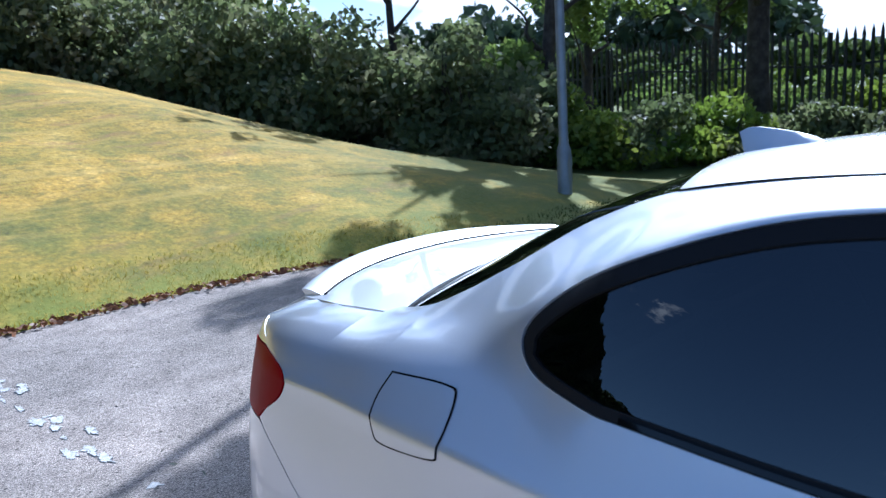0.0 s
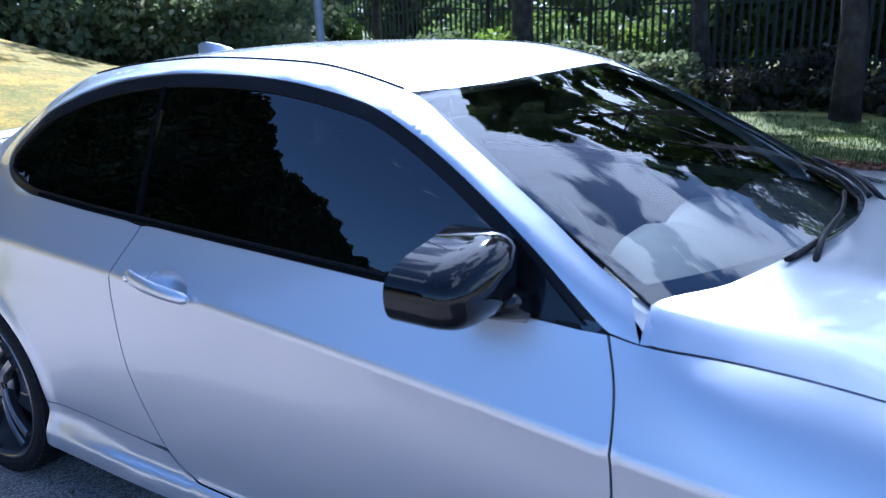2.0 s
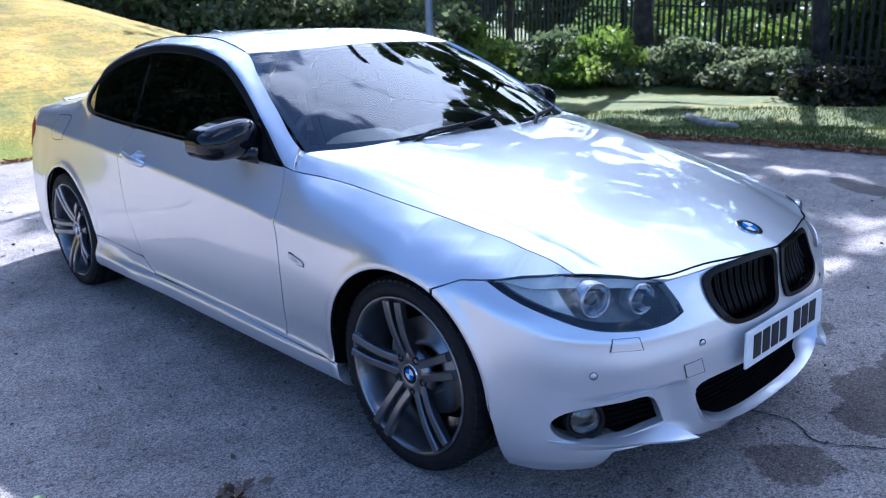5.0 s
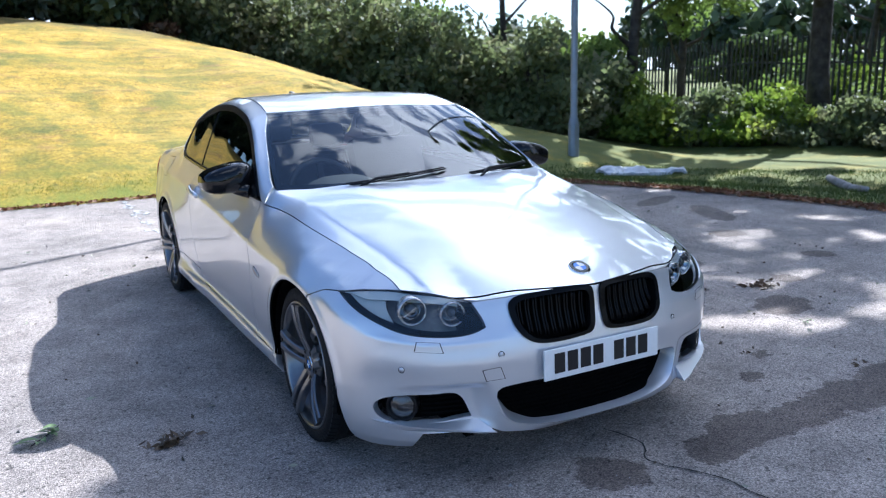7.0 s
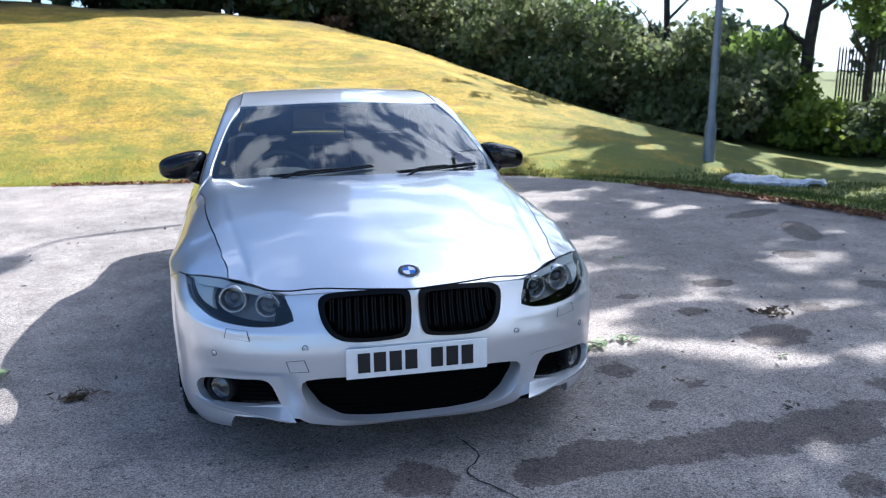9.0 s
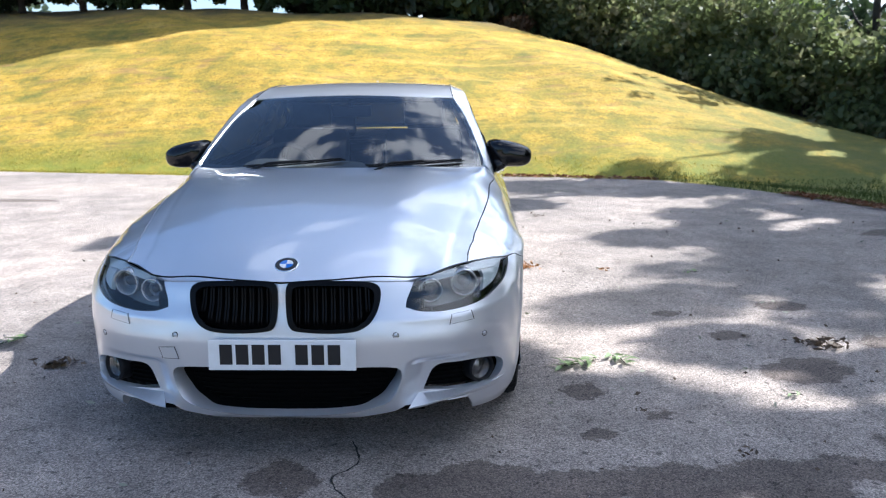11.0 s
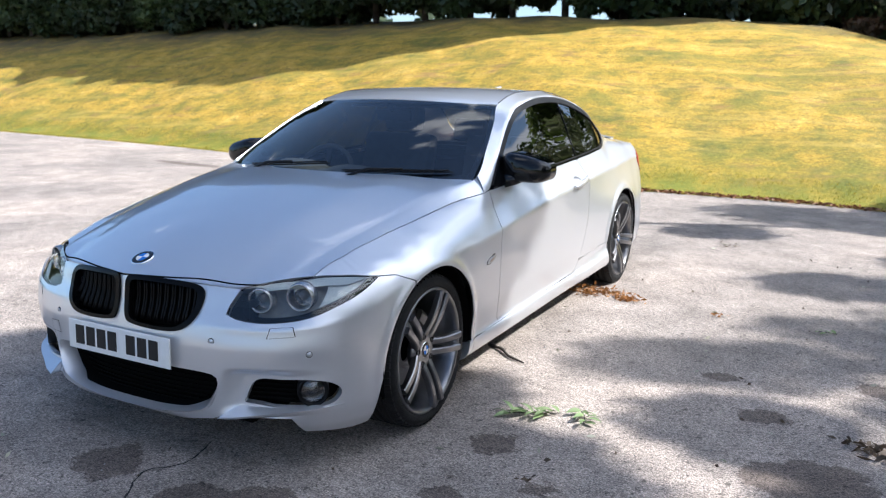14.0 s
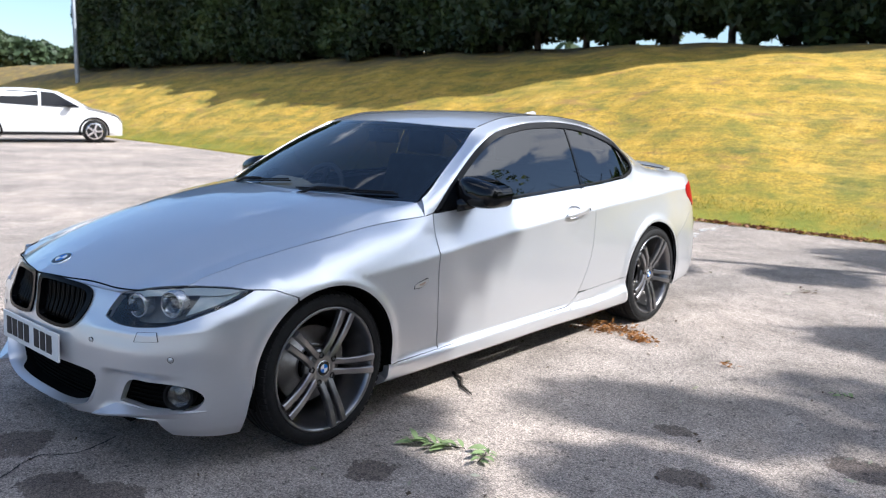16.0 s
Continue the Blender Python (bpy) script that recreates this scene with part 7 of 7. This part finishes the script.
def sprig(x, y, long, n, mat, seed, label, turn=0.0, leaf=0.085, wide=0.33):
    r = np.random.default_rng(seed)
    t = tagged(new("leaf_sprig"), label, "leaves", group="fallen sprigs")
    t.location = (x, y, 0.004)
    t.rotation_euler = (0, 0, turn)
    tube("stalk", [(-long / 2, 0, 0.004), (0, 0.06 * long, 0.010), (long / 2, -0.03 * long, 0.004)], 0.0022, bark, t, n=5)
    me = None
    for k in range(n):
        u = (k + 0.5) / n
        if me is None:
            v, f = lance_leaf(leaf, leaf * wide)
            ob = mesh_object("leaf", v, f, mat, t)
            me = ob.data
        else:
            ob = new("leaf", me)
            ob.parent = t
        side = 1 if k % 2 else -1
        s = r.uniform(0.6, 1.15)
        ob.matrix_basis = Matrix.Translation(((u - 0.5) * long, 0.05 * long * math.sin(math.pi * u), r.uniform(0.003, 0.014))) @ Matrix.Rotation(side * r.uniform(0.25, 1.1), 4, "Z") @ Matrix.Rotation(r.uniform(-0.5, 0.5), 4, "X") @ Matrix.Rotation(r.uniform(-0.25, 0.06), 4, "Y") @ Matrix.Scale(s, 4)


def drift(x, y, long, n, mat, seed, label, turn=0.0, leaf=0.02, h=0.035, spread=0.16):
    """A small heap of dry leaves too many to count."""
    r = np.random.default_rng(seed)
    c = np.c_[r.normal(0, long * 0.28, n), r.normal(0, long * spread, n), np.abs(r.normal(0, h * 0.5, n)) + 0.005]
    ob = leaves("leaf_heap", c, leaf, mat, None, long=2.6, flat=0.7, seed=seed)
    ob.location, ob.rotation_euler = (x, y, 0), (0, 0, turn)
    tagged(ob, label, "leaves", kind="stuff")


drift(1.37, 1.146, 0.17, 46, dry_leaf, 1, "small heap of dry brown leaves on asphalt", turn=0.3)
sprig(1.80, 0.79, 0.20, 11, fresh_leaf, 2, "green leaf sprig lying on asphalt", turn=1.0)
sprig(-1.20, 1.09, 0.24, 17, fresh_leaf, 3, "green leaf sprig lying on asphalt", turn=0.5, leaf=0.10)
sprig(-1.40, 1.03, 0.13, 10, fresh_leaf, 4, "small green leaf sprig lying on asphalt", turn=2.0, leaf=0.075)
drift(-2.48, 0.80, 0.24, 60, dry_leaf, 5, "small heap of dark dry leaves on asphalt", turn=-0.4)
drift(-0.82, -0.98, 0.36, 260, orange_leaf, 6, "strip of orange fallen leaves beside a wheel", turn=0.2, leaf=0.013)
drift(-1.05, -0.92, 0.20, 110, orange_leaf, 7, "strip of orange fallen leaves on asphalt", turn=-0.3, leaf=0.013)
drift(-1.38, 1.64, 0.07, 9, dry_leaf, 8, "few dry leaves on asphalt", leaf=0.012)
sprig(-2.09, 1.47, 0.07, 5, fresh_leaf, 9, "small green leaf sprig on asphalt", leaf=0.045)
sprig(-2.25, -0.77, 0.10, 6, fresh_leaf, 10, "few green leaves on asphalt", leaf=0.05)
drift(-1.65, -0.81, 0.10, 12, orange_leaf, 11, "few yellowed leaves on asphalt", leaf=0.013)
drift(-1.37, -3.06, 0.14, 16, dry_leaf, 12, "few dry leaves on asphalt", leaf=0.014)
drift(-1.7, 2.05, 0.08, 10, dry_leaf, 13, "few dry leaves on asphalt", leaf=0.012)
drift(1.55, 1.9, 0.08, 7, dry_leaf, 14, "few dry leaves on asphalt", leaf=0.012)
tw = tube("fallen_twig", [(-0.66, 0.36, 0.008), (-0.76, 0.41, 0.014), (-0.82, 0.48, 0.010), (-0.93, 0.535, 0.008)], [0.009, 0.008, 0.007, 0.004], bark, n=6)
tagged(tw, "dark twig lying on the asphalt", "twig")
# small pale willow leaves, bark crumbs and seed husks strewn about
rs = np.random.default_rng(91)
sp = np.c_[rs.uniform(-4.6, 2.4, 170), rs.uniform(-3.5, 3.4, 170), np.full(170, 0.006)]
pale_leaf = leaf_material("pale_leaf_bits", [(0.30, 0.31, 0.20), (0.52, 0.50, 0.40)], 3, 0.1)
tagged(leaves("leaf_bits", sp, 0.014, pale_leaf, None, long=3.0, flat=0.85, seed=92), "small pale leaves strewn over the asphalt", "leaves", kind="stuff")
sp = np.c_[rs.uniform(-4.6, 2.4, 210), rs.uniform(-3.5, 3.4, 210), np.full(210, 0.006)]
tagged(leaves("bark_crumbs", sp, 0.015, dry_leaf, None, long=1.7, flat=0.6, seed=93), "dark bark crumbs and husks on the asphalt", "litter", kind="stuff")
# grit and small stones
rg = np.random.default_rng(31)
gp = np.c_[rg.uniform(-5, 3.2, 5200), rg.uniform(-5.5, 4.5, 5200)]
gs = rg.uniform(0.0015, 0.0045, 5200) * np.where(rg.uniform(size=5200) < 0.03, 2.4, 1)
gv_ = np.array([(1, 0, 0), (-0.5, 0.87, 0), (-0.5, -0.87, 0), (0, 0, 1.1)])
verts = (gp[:, None, :].repeat(4, 1))
vv = np.concatenate([verts, np.zeros((5200, 4, 1))], 2) + gv_[None] * gs[:, None, None]
ff = np.array([(0, 1, 3), (1, 2, 3), (2, 0, 3)])
grit_mat = varied(material("grit", (0.2, 0.2, 0.2), 0.9), [(0.05, 0.05, 0.05), (0.35, 0.34, 0.33)], 2, random_amount=0.6)
grit = mesh_object("grit", vv.reshape(-1, 3), (ff[None] + 4 * np.arange(5200)[:, None, None]).reshape(-1, 3), grit_mat, None, smooth=False)
tagged(grit, "loose grit scattered over the asphalt", "grit", kind="stuff")

# ---- grass blades near the kerb and over the bank ----
def blades(name, pts, h, mat, seed, label):
    r = np.random.default_rng(seed)
    n = len(pts)
    a = r.uniform(0, 2 * math.pi, n)
    hh = h * r.uniform(0.5, 1.3, n)
    d = np.c_[np.cos(a), np.sin(a)]
    lean_ = r.normal(0, 0.35, (n, 2))
    z = ground_z(pts[:, 0], pts[:, 1])
    w = 0.006 + 0.10 * hh
    v = np.empty((n, 3, 3))
    v[:, 0] = np.c_[pts + d * w[:, None] * 0.5, z]
    v[:, 1] = np.c_[pts - d * w[:, None] * 0.5, z]
    v[:, 2] = np.c_[pts + lean_ * hh[:, None], z + hh]
    ob = mesh_object(name, v.reshape(-1, 3), np.arange(3 * n).reshape(-1, 3), mat, None, smooth=False)
    return tagged(ob, label, "grass", kind="stuff")


blade_mat = leaf_material("grass_blades", [(0.22, 0.25, 0.035), (0.40, 0.33, 0.05), (0.60, 0.45, 0.11)], 0.9, 0.5, 0.15)
green_blade = leaf_material("green_grass_blades", [(0.03, 0.06, 0.012), (0.07, 0.10, 0.02), (0.13, 0.14, 0.035)], 1.1, 0.3, 0.3)
rb_ = np.random.default_rng(77)
bx = rb_.uniform(-4.5, 24, 30000)
by = kerb_y(np.maximum(bx, -3.2)) - 0.6 * rb_.uniform(0, 1, 30000) ** 2 + 0.02
blades("kerb_grass", np.c_[bx, by], 0.030, blade_mat, 42, "dry grass fringe along the kerb")
by = rb_.uniform(-6.2, 8, 45000)
bx = kerb_x(np.clip(by, -5.9, 40)) - 4.6 * rb_.uniform(0, 1, 45000) ** 1.3 + 0.03
blades("verge_grass", np.c_[bx, by], 0.05, green_blade, 43, "green grass of the shaded verge")
rust_leaf = leaf_material("rusty_litter", [(0.13, 0.045, 0.018), (0.26, 0.11, 0.04)], 4, 0.1)
by = rb_.uniform(-4.5, 8, 7000)
lit = np.c_[kerb_x(by) + rb_.normal(0.02, 0.07, 7000), by, np.full(7000, 0.03)]
bx = rb_.uniform(-3.2, 3.0, 1000)
lit = np.vstack([lit, np.c_[bx, kerb_y(bx) + rb_.normal(0.03, 0.05, 1000), np.full(1000, 0.025)]])
tagged(leaves("leaf_litter", lit, 0.035, rust_leaf, None, flat=0.8, seed=44), "rusty fallen leaf litter along the kerb", "leaf litter", kind="stuff")

# ---- white hatchback parked by the bank ----
white_paint = varied(material("white_paint", (0.7, 0.7, 0.7), 0.25, coat=1.0), [(0.66, 0.665, 0.67), (0.72, 0.725, 0.73)], 2)


def hatchback(m):
    """Nose along +x in its own frame."""
    c = tagged(new("hatchback_car"), "white five-door hatchback parked with its nose to the bank", "car")
    c.matrix_basis = m
    xs = [-1.98, -1.92, -1.75, -1.45, -1.0, -0.5, 0.0, 0.45, 0.9, 1.25, 1.6, 1.9, 2.03, 2.07]
    roof_z = [0.75, 0.98, 1.18, 1.40, 1.47, 1.485, 1.47, 1.40, 1.18, 0.98, 0.90, 0.80, 0.66, 0.55]
    belt_z = [0.70, 0.92, 1.02, 1.03, 1.01, 0.99, 0.97, 0.95, 0.94, 0.92, 0.86, 0.76, 0.62, 0.52]
    half = [0.70, 0.80, 0.86, 0.88, 0.885, 0.885, 0.885, 0.885, 0.88, 0.87, 0.85, 0.78, 0.66, 0.55]
    bm = bmesh.new()
    rows = []
    for x, rz, bz, w in zip(xs, roof_z, belt_z, half):
        top = max(0.0, rz - bz)
        tw = w - 0.30 * min(1, top / 0.4) * 0.9
        prof = [(w * 0.9, 0.20), (w, 0.32), (w, 0.58), (w * 0.985, bz - 0.08), (w * 0.95, bz), (tw + 0.06, bz + top * 0.75), (tw * 0.8, rz - 0.01), (0, rz)]
        prof = prof + [(-a, b) for a, b in prof[-2::-1]]
        rows.append([bm.verts.new((x, a, b)) for a, b in prof])
    for a, b in zip(rows[:-1], rows[1:]):
        for k in range(len(a) - 1):
            bm.faces.new((a[k], a[k + 1], b[k + 1], b[k]))
    bm.faces.new(rows[0])
    bm.faces.new(rows[-1])
    bmesh.ops.subdivide_edges(bm, edges=bm.edges[:], cuts=1, use_grid_fill=True, smooth=0.25)
    part("body", bm, white_paint, c, smooth=True)
    for s in (1, -1):
        for nm, pts in (("front_window", [(0.98, 0.985), (0.35, 1.36), (0.02, 1.395), (0.02, 1.01)]), ("rear_window", [(-0.05, 1.01), (-0.05, 1.40), (-0.75, 1.40), (-1.15, 1.33), (-1.25, 1.06)])):
            vv_ = [(x, s * (0.865 - 0.30 * (z - 0.97) / 0.43 * 0.78 + 0.012), z) for x, z in pts]
            vv_ += [(x, y - s * 0.03, z) for x, y, z in vv_]
            n = len(pts)
            mesh_object(nm, vv_, [tuple(range(n)), tuple(range(n, 2 * n))[::-1]] + [(k, (k + 1) % n, (k + 1) % n + n, k + n) for k in range(n)], gloss_black, c, smooth=False)
        for x in (1.32, -1.33):
            v, f_ = lathe([(0.0, 0.10), (0.20, 0.10), (0.225, 0.09), (0.31, 0.085), (0.325, 0.05), (0.325, -0.1)], 32)
            wh = mesh_object("wheel", [(x + p[1], s * (0.80 + p[0]), 0.325 + p[2]) for p in v], f_, rubber, c)
            v, f_ = lathe([(0.195, 0.105), (0.222, 0.108), (0.226, 0.095)], 32)
            mesh_object("rim", [(x + p[1], s * (0.80 + p[0]), 0.325 + p[2]) for p in v], f_, chrome, wh)
            for k in range(5):
                a = 2 * math.pi * k / 5
                bm = bmesh.new()
                box_bm(bm, (0.20, 0.012, 0.05), Matrix.Translation((x, s * 0.912, 0.325)) @ Matrix.Rotation(a, 4, "Y") @ Matrix.Translation((0.11, 0, 0)), 0.004)
                part("spoke", bm, chrome, wh)
            loop = [(x + 0.37 * math.cos(w), s * 0.888, 0.325 + 0.37 * math.sin(w)) for w in np.linspace(-0.3, math.pi + 0.3, 24)]
            tube("arch_trim", loop, 0.028, dark_cavity, c, n=6)
        bm = bmesh.new()
        box_bm(bm, (0.16, 0.17, 0.11), Matrix.Translation((0.72, s * 0.97, 1.03)), 0.03)
        part("door_mirror", bm, gloss_black, c, smooth=True)
        bm = bmesh.new()
        box_bm(bm, (0.26, 0.06, 0.11), Matrix.Translation((1.86, s * 0.70, 0.70)) @ Matrix.Rotation(-s * 0.5, 4, "Z"), 0.02)
        part("headlamp", bm, lamp_dark, c, smooth=True)
        bm = bmesh.new()
        box_bm(bm, (2.2, 0.03, 0.08), Matrix.Translation((0, s * 0.875, 0.26)), 0.01)
        part("sill", bm, trim_black, c)
    bm = bmesh.new()
    box_bm(bm, (0.06, 1.0, 0.16), Matrix.Translation((2.04, 0, 0.42)), 0.02)
    part("grille", bm, trim_black, c)
    return c


hatchback(Matrix.Translation((21.35, -6.62, 0)) @ Matrix.Rotation(math.atan2(-2.45, -1.05), 4, "Z") @ Matrix.Scale(1.04, 4))

# ---- far woods ----
far_leaf = leaf_material("far_woods_leaves", [(0.025, 0.045, 0.022), (0.045, 0.07, 0.032), (0.07, 0.095, 0.045)], 0.15, 0.2)
rf = np.random.default_rng(55)
pts = []
for k in range(150):
    a = rf.uniform(0, 2 * math.pi)
    d = rf.uniform(95, 150)
    x, y = d * math.cos(a), d * math.sin(a)
    r0 = rf.uniform(4, 7)
    pts.append(clump_points(420, (x, y, r0 * 0.75 + (2.0 if x < -20 else 0)), (r0, r0, r0 * 0.9), rf, 0.3, 14, 0.4))
woods = leaves("far_woods", np.vstack(pts), 1.1, far_leaf, None, seed=56)
tagged(woods, "far belt of green woodland", "woods", kind="stuff")
for k, (x, y, h, cr) in enumerate(((92, -30, 6.4, 4.6), (100, -36, 7.4, 5.2), (96, -22, 6.4, 5.0), (104, -14, 6.4, 5.0), (95, -40, 6.4, 4.6), (90, -26, 4.6, 4.2), (94, -34, 5.4, 4.4))):
    tree(x, y, h, 0.25, (h * 0.55, cr, h * 0.45), 9000, 600 + k, mat=far_leaf, label="round green tree in the distance", leaf=0.5, lumps=16, lump=0.4)
